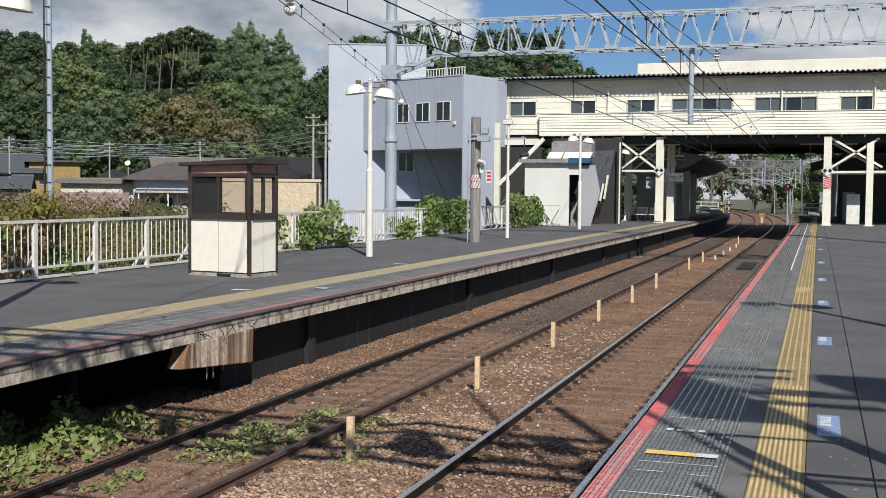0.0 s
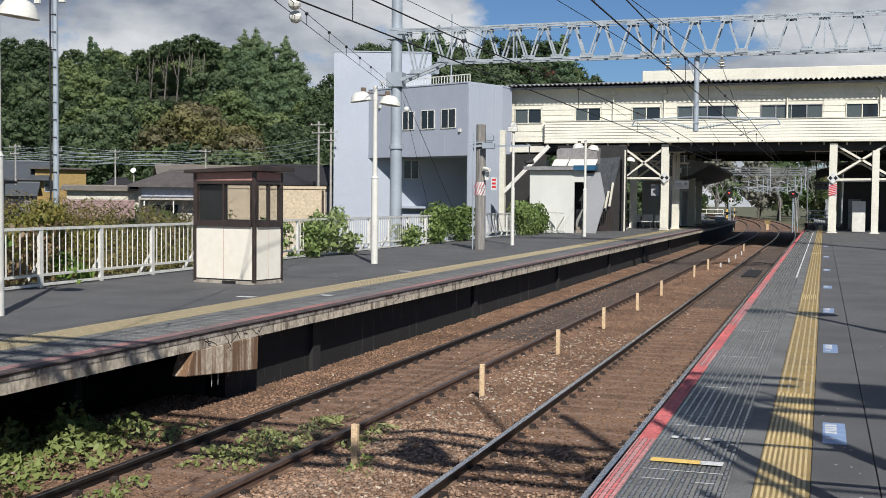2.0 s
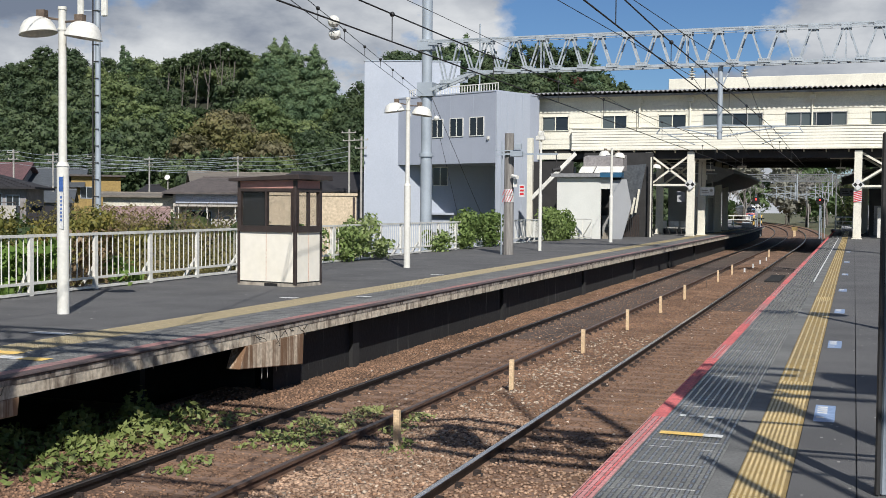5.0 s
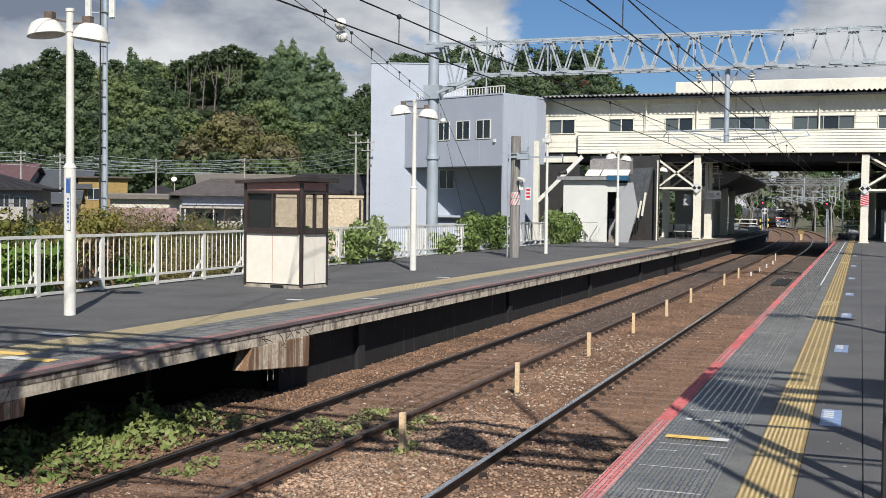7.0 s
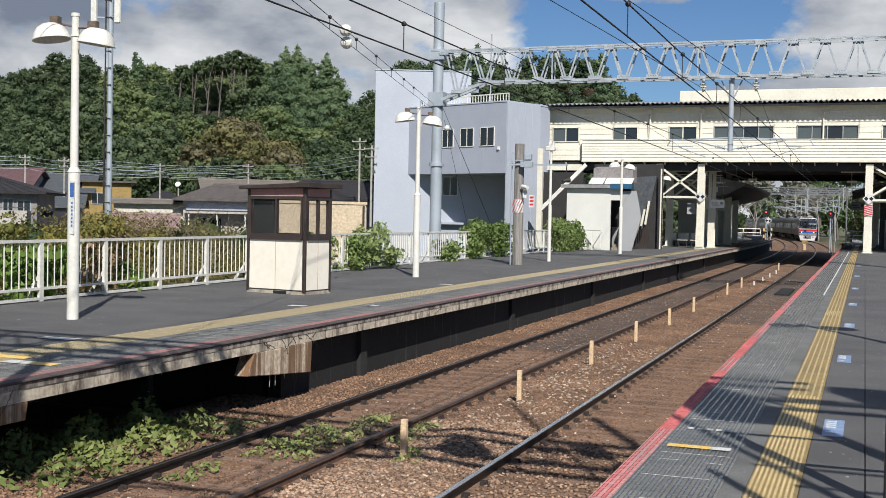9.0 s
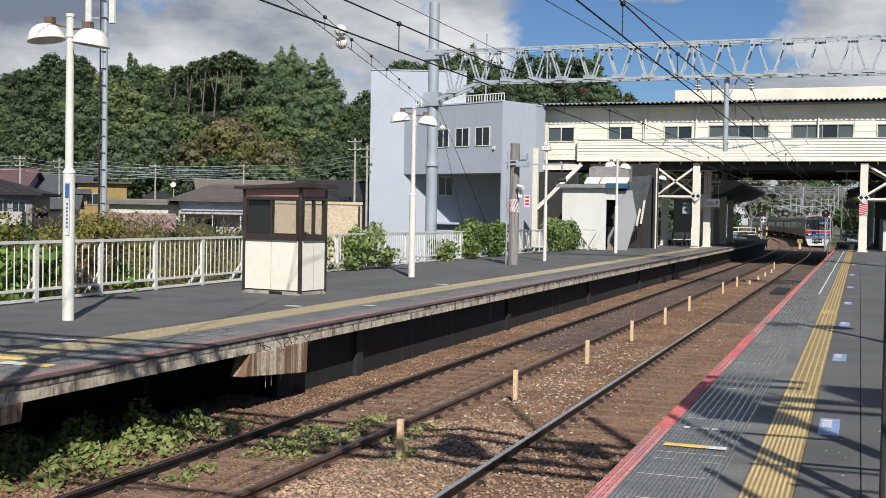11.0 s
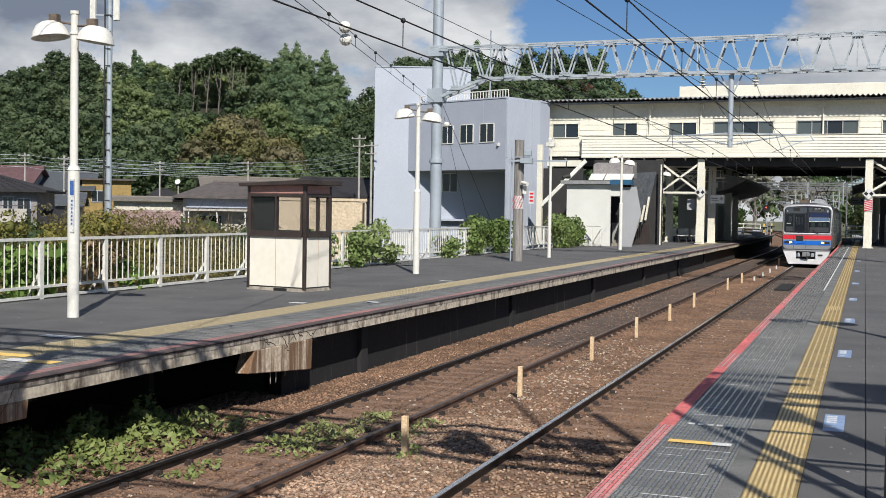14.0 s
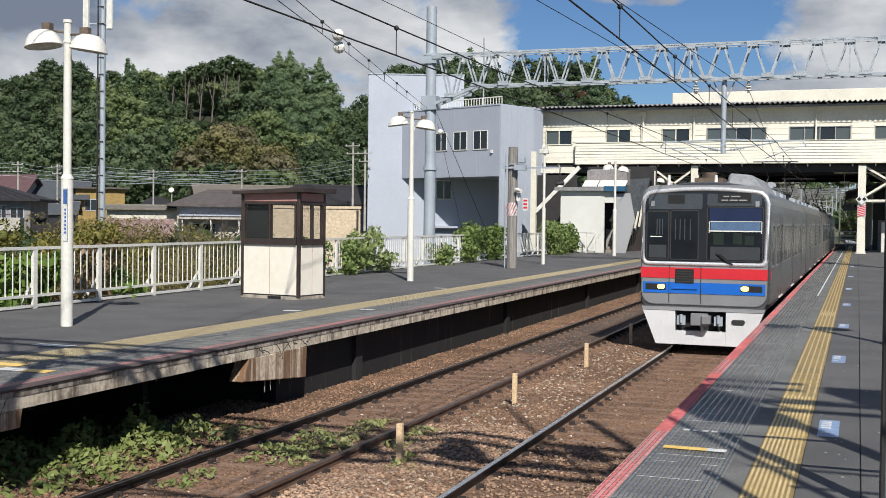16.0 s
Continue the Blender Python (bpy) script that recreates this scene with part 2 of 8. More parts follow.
M_BLUESTK = mat("pale_blue_sticker", (0.24, 0.33, 0.50), (0.17, 0.25, 0.40), 9, 0.5, rand=0.12)
M_CREAM = mat("cream_painted_steel", (0.73, 0.70, 0.585), (0.65, 0.62, 0.515), 0.8, 0.5, fine=12, grime=0.12, bump=0.04)
M_WHITEWALL = mat("white_painted_wall", (0.63, 0.63, 0.58), (0.58, 0.58, 0.53), 0.7, 0.6, fine=14, grime=0.04, bump=0.02)
M_BLDG = mat("pale_blue_grey_panel", (0.40, 0.432, 0.488), (0.37, 0.402, 0.458), 0.4, 0.55, fine=10, grime=0.06, bump=0.03)
# M_BLDG's cladding again, toned down for the face turned from the sun
M_BLDG2 = mat("mid_grey_panel", (0.355, 0.383, 0.445), (0.32, 0.347, 0.405), 0.4, 0.55, fine=10, grime=0.06, bump=0.03)
M_GALV = mat("galvanised_steel", (0.38, 0.425, 0.465), (0.31, 0.35, 0.385), 1.2, 0.5, 0.15, fine=30, grime=0.08, bump=0.02)
M_POST = mat("cream_post_paint", (0.70, 0.685, 0.62), (0.61, 0.595, 0.53), 1.5, 0.5, fine=20, grime=0.08, bump=0.02)
M_FLECK = mat("pale_grit", (0.34, 0.33, 0.31), (0.22, 0.215, 0.20), 5, 0.8)
M_TRUSS = mat("weathered_galvanised_lattice", (0.43, 0.47, 0.50), (0.30, 0.335, 0.36), 3, 0.55, 0.15, fine=30, grime=0.25, bump=0.05)
M_ROOFG = mat("grey_roof_sheet", (0.33, 0.33, 0.33), (0.22, 0.22, 0.22), 0.6, 0.6, fine=9)
M_BROWN = mat("dark_brown_aluminium", (0.075, 0.055, 0.048), (0.048, 0.037, 0.033), 4, 0.4, 0.3)
M_PANEL = mat("ivory_booth_panel", (0.82, 0.77, 0.66), (0.78, 0.73, 0.61), 1.2, 0.5, fine=6, grime=0.05, bump=0.04)
M_DARK = mat("black_void_paint", (0.012, 0.012, 0.012), (0.008, 0.008, 0.008), 3, 0.8)
M_WIRE = mat("dark_cable", (0.025, 0.025, 0.026), (0.018, 0.018, 0.018), 3, 0.6)
M_LAMPW = mat("white_enamel", (0.76, 0.745, 0.675), (0.63, 0.615, 0.555), 3, 0.35, fine=20, grime=0.12)
M_WOODPOLE = mat("old_timber_pole", (0.31, 0.29, 0.262), (0.14, 0.128, 0.115), 2, 0.85, stretch=(6, 6, 0.4))
M_CONPOLE = mat("concrete_pole", (0.42, 0.40, 0.36), (0.30, 0.29, 0.26), 2, 0.8)
M_STAKE = mat("ochre_marker_post", (0.74, 0.55, 0.34), (0.60, 0.43, 0.25), 6, 0.7)
M_GLASSD = glass("dark_window_glass", (0.02, 0.025, 0.03), 0.04, 1.0)
M_GLASSB = glass("grey_green_window_glass", (0.075, 0.09, 0.092), 0.05, 1.0)
M_GLASSC = glass("clear_window_glass", (0.05, 0.06, 0.06), 0.02, 0.10)
M_STEEL = mat("brushed_stainless", (0.29, 0.28, 0.272), (0.20, 0.193, 0.188), 1.5, 0.33, 0.94, bump=0.03, fine=30, grime=0.08, stretch=(0.3, 0.3, 6))
M_FACEGREY = mat("silver_grey_paint", (0.40, 0.40, 0.40), (0.34, 0.34, 0.34), 1.2, 0.33, 0.55, grime=0.06, bump=0.0)
M_TRAINWHITE = mat("white_skirt_paint", (0.68, 0.68, 0.68), (0.60, 0.60, 0.60), 1.6, 0.4, grime=0.1, bump=0.0)
M_TRAINRED = mat("red_train_stripe", (0.58, 0.025, 0.035), (0.53, 0.02, 0.03), 3, 0.4, grime=0.04, bump=0.0)
M_TRAINBLUE = mat("blue_train_stripe", (0.008, 0.125, 0.50), (0.007, 0.11, 0.45), 3, 0.4, grime=0.04, bump=0.0)
M_BLACKGL = glass("smoked_windscreen", (0.012, 0.014, 0.016), 0.03, 1.0)
M_BLACKGL.node_tree.nodes["Principled BSDF"].inputs["Specular IOR Level"].default_value = 0.22
M_CABGL = mat("blue_grey_cab_glass", (0.013, 0.017, 0.023), (0.009, 0.012, 0.016), 1.2, 0.06, 0.0, bump=0.0, fine=3, grime=0.3, spec=0.25)
M_CABFR = mat("dark_grey_cab_mask", (0.022, 0.026, 0.032), (0.018, 0.021, 0.026), 2, 0.25, 0.0, bump=0.0, grime=0.1, spec=0.25)
M_SIDEGL = mat("dark_side_window", (0.014, 0.016, 0.018), (0.010, 0.011, 0.013), 2, 0.16, 0.0, bump=0.0, spec=0.12)
# soot of the train's underframe; also the shade painted into undersides and recesses
M_UNDER = mat("soot_and_shade_black", (0.030, 0.028, 0.027), (0.02, 0.019, 0.018), 2, 0.7)
M_LIGHTS = glow("headlight_glow", (1.0, 0.62, 0.20), 1.6)
M_LEAF = leafy("vine_leaves", [(0.065, 0.11, 0.03), (0.125, 0.185, 0.05), (0.21, 0.275, 0.09), (0.34, 0.385, 0.18)])
M_WEED = leafy("weed_leaves", [(0.078, 0.101, 0.031), (0.148, 0.195, 0.056), (0.257, 0.296, 0.101), (0.390, 0.374, 0.187)])
M_VINE = leafy("broad_vine_leaves", [(0.07, 0.13, 0.025), (0.12, 0.20, 0.04), (0.19, 0.28, 0.07), (0.29, 0.35, 0.13)])
M_DEADVINE = leafy("withered_vine_leaves", [(0.10, 0.07, 0.04), (0.20, 0.14, 0.075), (0.30, 0.21, 0.12), (0.22, 0.21, 0.07)])
M_OLIVE = leafy("yellow_green_shrub_leaves", [(0.07, 0.085, 0.022), (0.13, 0.14, 0.035), (0.21, 0.19, 0.05), (0.30, 0.22, 0.06)])
M_REDOLD = mat("pinkish_worn_red_paint", (0.40, 0.17, 0.155), (0.19, 0.14, 0.13), 0.5, 0.7, fine=14, grime=0.4)
M_HAZE = leafy("hazy_far_leaves", [(0.05, 0.07, 0.035), (0.095, 0.108, 0.07), (0.15, 0.15, 0.12), (0.21, 0.205, 0.18)])
M_WOODS = leafy("forest_leaves", [(0.016, 0.034, 0.013), (0.030, 0.056, 0.018), (0.050, 0.078, 0.024), (0.085, 0.095, 0.034), (0.15, 0.11, 0.05)])
M_SHRUB = leafy("dry_shrub_leaves", [(0.062, 0.062, 0.022), (0.115, 0.108, 0.036), (0.19, 0.165, 0.058), (0.19, 0.13, 0.075)])
M_TILE = mat("dark_roof_tile", (0.026, 0.023, 0.026), (0.013, 0.013, 0.015), 2, 0.8, fine=10, stretch=(1, 6, 1))
M_TILEB = mat("brown_grey_roof", (0.11, 0.092, 0.085), (0.07, 0.06, 0.055), 2, 0.7, fine=8)
M_TILER = mat("dull_red_roof", (0.13, 0.068, 0.07), (0.09, 0.05, 0.05), 2, 0.7, fine=8)
M_TILEBG = mat("blue_grey_roof", (0.085, 0.095, 0.105), (0.055, 0.062, 0.07), 2, 0.6, fine=8, stretch=(1, 5, 1))
M_TILET = mat("tan_grey_roof", (0.19, 0.165, 0.135), (0.13, 0.115, 0.095), 2, 0.7, fine=8, stretch=(1, 5, 1))
M_CREAMW = mat("cream_render", (0.62, 0.58, 0.47), (0.55, 0.51, 0.41), 0.8, 0.8, fine=9)
M_OCHRE = mat("ochre_render", (0.33, 0.225, 0.075), (0.28, 0.19, 0.065), 0.8, 0.8, fine=9)
M_BEIGE = mat("beige_render", (0.58, 0.47, 0.33), (0.52, 0.42, 0.29), 0.8, 0.8, fine=9)
M_PALEW = mat("pale_render", (0.46, 0.43, 0.38), (0.38, 0.35, 0.31), 0.8, 0.8, fine=9)
M_GREYW = mat("taupe_render", (0.27, 0.25, 0.245), (0.20, 0.185, 0.18), 0.8, 0.8, fine=9)
M_TRUNK = mat("bark", (0.16, 0.12, 0.09), (0.08, 0.06, 0.045), 5, 0.9)


# ---- mesh helpers ----
def box(bm, x0, x1, y0, y1, z0, z1, m=None):
    v = [bm.verts.new((m @ Vector(p)) if m else p) for p in ((x0, y0, z0), (x1, y0, z0), (x1, y1, z0), (x0, y1, z0), (x0, y0, z1), (x1, y0, z1), (x1, y1, z1), (x0, y1, z1))]
    for f in ((0, 3, 2, 1), (4, 5, 6, 7), (0, 1, 5, 4), (1, 2, 6, 5), (2, 3, 7, 6), (3, 0, 4, 7)):
        bm.faces.new([v[i] for i in f])


def cyl(bm, p0, p1, r0, r1=None, seg=12):
    """A round bar from p0 to p1."""
    p0, p1 = Vector(p0), Vector(p1)
    r1 = r0 if r1 is None else r1
    q = (p1 - p0).to_track_quat("Z", "Y")
    a = [bm.verts.new(p0 + q @ Vector((r0 * math.cos(t), r0 * math.sin(t), 0))) for t in (2 * math.pi * i / seg for i in range(seg))]
    b = [bm.verts.new(p1 + q @ Vector((r1 * math.cos(t), r1 * math.sin(t), 0))) for t in (2 * math.pi * i / seg for i in range(seg))]
    for i in range(seg):
        j = (i + 1) % seg
        bm.faces.new((a[i], a[j], b[j], b[i])).smooth = True
    for cap in (a[::-1], b):
        for e in bm.faces.new(cap).edges:
            e.smooth = False


def bar(bm, p0, p1, w, h):
    """A flat bar from p0 to p1, w wide and h high."""
    p0, p1 = Vector(p0), Vector(p1)
    d = p1 - p0
    m = Matrix.Translation(p0) @ d.to_track_quat("Y", "Z").to_matrix().to_4x4()
    box(bm, -w / 2, w / 2, 0, d.length, -h / 2, h / 2, m)


def prism(bm, poly, y0, y1, m=None, axis="y"):
    """A closed outline of (a, z) pairs drawn out along y (or x)."""
    def at(p, t):
        v = Vector((p[0], t, p[1])) if axis == "y" else Vector((t, p[0], p[1]))
        return m @ v if m else v
    a = [bm.verts.new(at(p, y0)) for p in poly]
    b = [bm.verts.new(at(p, y1)) for p in poly]
    n = len(poly)
    for i in range(n):
        bm.faces.new((a[i], a[(i + 1) % n], b[(i + 1) % n], b[i]))
    bm.faces.new(a[::-1])
    bm.faces.new(b)


def ob_of(name, bm, material, bevel=0.0):
    if bevel:
        bmesh.ops.bevel(bm, geom=list(bm.edges), offset=bevel, segments=1, affect="EDGES")
    bmesh.ops.recalc_face_normals(bm, faces=list(bm.faces))
    me = bpy.data.meshes.new(name)
    bm.to_mesh(me)
    bm.free()
    for mm in (material if isinstance(material, (list, tuple)) else [material]):
        me.materials.append(mm)
    return new(name, me)


def part(name, bm, material, parent, label="", bevel=0.0):
    o = ob_of(name, bm, material, bevel)
    o.parent = parent
    return tagged(o, label)


def boxes(*rows):
    bm = bmesh.new()
    for r in rows:
        box(bm, *r)
    return bm


def structure(name, bm, material, label, category, bevel=0.0):
    return tagged(ob_of(name, bm, material, bevel), label, category, kind="structure")


def holder(name, m, label, category, group=""):
    o = new(name)
    o.matrix_world = m
    return tagged(o, label, category, group)


def tube(bm, pts, r, seg=5):
    """One unbroken round wire through the points."""
    rings = []
    for i, p in enumerate(pts):
        d = (pts[min(i + 1, len(pts) - 1)] - pts[max(i - 1, 0)]).normalized()
        q = d.to_track_quat("Z", "Y")
        rings.append([bm.verts.new(p + q @ Vector((r * math.cos(2 * math.pi * k / seg), r * math.sin(2 * math.pi * k / seg), 0))) for k in range(seg)])
    for a, b in zip(rings, rings[1:]):
        for k in range(seg):
            bm.faces.new((a[k], a[(k + 1) % seg], b[(k + 1) % seg], b[k])).smooth = True
    bm.faces.new(rings[0][::-1])
    bm.faces.new(rings[-1])


def wire(bm, p0, p1, sag=0.0, r=0.012, n=10):
    p0, p1 = Vector(p0), Vector(p1)
    tube(bm, [p0.lerp(p1, i / n) - Vector((0, 0, sag * 4 * (i / n) * (1 - i / n))) for i in range(n + 1)], r)

# ---- ground, tracks and platforms ----
PZ = 1.0            # platform height over the rail tops
EDGE_R, EDGE_L = -1.6, -8.05
TRACK_R, TRACK_L = -3.13, -6.44
BEND, RADIUS = 85.0, 950.0   # where the line begins to curve left, and how tightly


def on_line(x, s):
    """A point x to the side of the platforms' line, s metres along it, and the heading there."""
    if s <= BEND:
        return Vector((x, s, 0)), 0.0
    a = (s - BEND) / RADIUS
    return Vector((-RADIUS + (RADIUS + x) * math.cos(a), BEND + (RADIUS + x) * math.sin(a), 0)), a


def sweep(bm, poly, s0, s1, step=6.0):
    """An outline of (x, z) pairs drawn along the line."""
    cuts = [s0] + ([BEND] if s0 < BEND < s1 else [])
    while cuts[-1] >= BEND and cuts[-1] < s1 - 0.01:
        cuts.append(min(s1, cuts[-1] + step))
    if cuts[-1] < s1:
        cuts.append(s1)
    rings = []
    for s in cuts:
        ring = []
        for x, z in poly:
            p, _ = on_line(x, s)
            ring.append(bm.verts.new((p.x, p.y, z)))
        rings.append(ring)
    n = len(poly)
    for a, b in zip(rings, rings[1:]):
        for i in range(n):
            bm.faces.new((a[i], a[(i + 1) % n], b[(i + 1) % n], b[i]))
    bm.faces.new(rings[0][::-1])
    bm.faces.new(rings[-1])


bm = bmesh.new()
grid = [[bm.verts.new((-2 + math.copysign(abs(i) ** 1.9 * 3.0, i), 40 + math.copysign(abs(j) ** 1.9 * 3.0, j), 0)) for j in range(-28, 29)] for i in range(-28, 29)]
for col in grid:
    for v in col:
        v.co.z = -0.55 - 2.2 * max(0.0, min(1.0, (-18.5 - v.co.x) / 6.0))
for a, b in zip(grid, grid[1:]):
    for k in range(len(a) - 1):
        bm.faces.new((a[k], b[k], b[k + 1], a[k + 1]))
structure("ground", bm, M_GROUND, "flat brown soil with grass behind the platforms", "ground")

bm = bmesh.new()
sweep(bm, [(-9.3, -0.5), (-9.3, -0.10), (-8.2, -0.10), (-7.5, -0.115), (-5.3, -0.115), (-4.8, -0.04), (-4.3, -0.08), (-3.9, -0.115), (-2.2, -0.115), (-1.4, -0.08), (-1.4, -0.5)], -25, 420)
structure("track_bed", bm, M_BALLAST, "rust-brown ballast bed under both tracks", "track bed")


def rail(x, top, label, web=None):
    ob = new("rail")
    tagged(ob, label, "rail", "running rails", "structure")
    b = bmesh.new()
    sweep(b, [(x + a, z) for a, z in ((-0.011, -0.128), (0.011, -0.128), (0.011, -0.047), (0.034, -0.037), (0.034, -0.007), (-0.034, -0.007), (-0.034, -0.037), (-0.011, -0.047))], -25, 400)
    part("rail_web", b, web or M_RAIL, ob)
    b = bmesh.new()
    sweep(b, [(x + a, z) for a, z in ((-0.075, -0.16), (0.075, -0.16), (0.075, -0.146), (0.02, -0.129), (-0.02, -0.129), (-0.075, -0.146))], -25, 400)
    part("rail_foot", b, M_RAILFOOT, ob)
    b = bmesh.new()
    sweep(b, [(x - 0.034, -0.007), (x - 0.034, -0.003), (x - 0.026, 0), (x + 0.026, 0), (x + 0.034, -0.003), (x + 0.034, -0.007)], -25, 400)
    part("rail_head", b, top, ob)


rail(TRACK_L - 0.74, M_RAILOIL, "dark oily running rail beside the far platform", M_RAILDARK)
rail(TRACK_L + 0.74, M_RAILDULL, "rust-brown running rail of the far track")
rail(TRACK_R - 0.74, M_RAILTOP, "bright worn running rail of the near track", M_RAILDARK)
rail(TRACK_R + 0.74, M_RAILTOP, "bright worn running rail beside the near platform", M_RAILDARK)

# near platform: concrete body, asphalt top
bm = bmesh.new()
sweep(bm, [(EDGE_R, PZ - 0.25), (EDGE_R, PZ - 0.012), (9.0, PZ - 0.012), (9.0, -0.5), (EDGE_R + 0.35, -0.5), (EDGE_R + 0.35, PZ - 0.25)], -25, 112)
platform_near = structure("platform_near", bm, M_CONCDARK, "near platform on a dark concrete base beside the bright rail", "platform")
for x0, x1, name in ((-0.358, 0.045, "asphalt_strip"), (0.055, 2.4, "asphalt_strip"), (2.41, 9.0, "asphalt_strip")):
    bm = bmesh.new()
    sweep(bm, [(x0, PZ - 0.011), (x0, PZ - 0.002), (x0 + 0.004, PZ), (x1 - 0.004, PZ), (x1, PZ - 0.002), (x1, PZ - 0.011)], -25, 112)
    part(name, bm, M_ASPHALT, platform_near)
bm = bmesh.new()
sweep(bm, [(-0.848, PZ - 0.011), (-0.848, PZ), (-0.698, PZ), (-0.698, PZ - 0.011)], -25, 112)
part("concrete_strip", bm, M_PAVER, platform_near)
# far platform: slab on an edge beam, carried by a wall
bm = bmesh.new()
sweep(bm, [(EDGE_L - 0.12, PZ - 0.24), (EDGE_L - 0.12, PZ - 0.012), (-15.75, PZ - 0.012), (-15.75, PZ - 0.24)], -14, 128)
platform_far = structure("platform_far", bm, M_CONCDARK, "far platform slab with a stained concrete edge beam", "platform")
bm = bmesh.new()
sweep(bm, [(-9.88, PZ - 0.011), (-9.88, PZ), (-15.7, PZ), (-15.7, PZ - 0.011)], -14, 128)
part("asphalt_strip", bm, M_ASPHALT, platform_far)
bm = bmesh.new()
sweep(bm, [(EDGE_L + 0.02, PZ - 0.03), (EDGE_L + 0.03, PZ - 0.012), (EDGE_L + 0.02, PZ + 0.002), (EDGE_L - 0.12, PZ + 0.002), (EDGE_L - 0.12, PZ - 0.03)], -14, 128)
part("coping", bm, mat("dark_coping", (0.10, 0.07, 0.065), (0.05, 0.04, 0.04), 3, 0.8), platform_far, "dark stained coping strip")
for k in range(-14, 128, 2):      # edge beam in two-metre lengths under a grimy lip
    bm = bmesh.new()
    sweep(bm, [(EDGE_L, PZ - 0.225), (EDGE_L, PZ - 0.095), (EDGE_L - 0.119, PZ - 0.095), (EDGE_L - 0.119, PZ - 0.245)], k + 0.006, k + 1.994)
    part("edge_beam", bm, M_BEAM, platform_far)
    bm = bmesh.new()
    sweep(bm, [(EDGE_L + 0.008, PZ - 0.093), (EDGE_L + 0.008, PZ - 0.032), (EDGE_L - 0.119, PZ - 0.032), (EDGE_L - 0.119, PZ - 0.093)], k + 0.004, k + 1.996)
    part("edge_lip", bm, M_BEAMLIP, platform_far)
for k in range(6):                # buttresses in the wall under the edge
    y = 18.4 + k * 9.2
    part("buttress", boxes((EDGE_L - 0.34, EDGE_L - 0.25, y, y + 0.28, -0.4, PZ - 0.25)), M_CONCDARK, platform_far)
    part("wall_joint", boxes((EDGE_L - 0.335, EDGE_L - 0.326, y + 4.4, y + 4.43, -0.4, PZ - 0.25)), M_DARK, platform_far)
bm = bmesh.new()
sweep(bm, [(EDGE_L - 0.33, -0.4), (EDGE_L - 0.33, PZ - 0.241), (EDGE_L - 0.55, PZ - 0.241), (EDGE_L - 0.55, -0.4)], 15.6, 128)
part("retaining_wall", bm, M_WALLDRIP, platform_far, "water-streaked concrete wall, darkened for the shade under the edge")
for y0, y1, za, zb in ((14.0, 15.95, 0.46, 0.29), (7.6, 9.5, 0.60, 0.58)):
    bm = bmesh.new()
    prism(bm, [(y0 + 0.18, PZ - 0.227), (y0, za), (y1, zb), (y1 + 0.03, PZ - 0.227)], EDGE_L - 0.22, EDGE_L + 0.004, axis="x")
    part("haunch", bm, M_HAUNCH, platform_far, "rust-streaked concrete haunch under the platform edge", bevel=0.012)
M_CRACK = mat("black_mossy_crack", (0.035, 0.03, 0.024), (0.02, 0.018, 0.015), 8, 0.9)
r_ = random.Random(17)
for y0, n in ((8.1, 3), (14.2, 5), (15.0, 4), (16.4, 2), (21.0, 1), (27.5, 1), (33.5, 2), (41.0, 1)):
    for _ in range(n):                # dark cracks and creeper stems straggling over the edge beam
        y, z, pts = y0 + r_.uniform(0, 1.3), PZ - 0.05 - r_.uniform(0, 0.05), []
        dy, dz = r_.choice((-1, 1)) * r_.uniform(0.02, 0.05), -r_.uniform(0.015, 0.035)
        for k in range(9):
            pts.append(Vector((EDGE_L + 0.005, y, z)))
            y, z = y + dy + r_.uniform(-0.035, 0.035), max(PZ - 0.33, z + dz + r_.uniform(-0.02, 0.03))
        bm = bmesh.new()
        tube(bm, pts, r_.uniform(0.0025, 0.0055), 4)
        part("crack", bm, M_CRACK, platform_far)
for y, z, h in ((14.75, 0.44, 0.22), (14.92, 0.42, 0.2), (15.2, 0.40, 0.12), (16.15, PZ - 0.21, 0.07), (12.0, PZ - 0.21, 0.06), (18.9, PZ - 0.21, 0.05), (22.3, PZ - 0.21, 0.06)):
    bm = bmesh.new()
    cyl(bm, (EDGE_L - 0.06, y, z), (EDGE_L - 0.06, y, z - h), 0.014, 0.004, 6)
    part("lime_drip", bm, M_FLECK, platform_far, "pale lime drip hanging from the edge")
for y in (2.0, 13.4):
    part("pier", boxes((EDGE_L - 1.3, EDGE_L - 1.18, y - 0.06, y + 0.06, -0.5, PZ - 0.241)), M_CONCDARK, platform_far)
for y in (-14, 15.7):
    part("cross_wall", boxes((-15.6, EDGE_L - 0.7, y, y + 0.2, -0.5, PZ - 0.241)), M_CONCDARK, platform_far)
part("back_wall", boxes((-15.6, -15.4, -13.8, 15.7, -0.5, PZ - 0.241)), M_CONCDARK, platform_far)

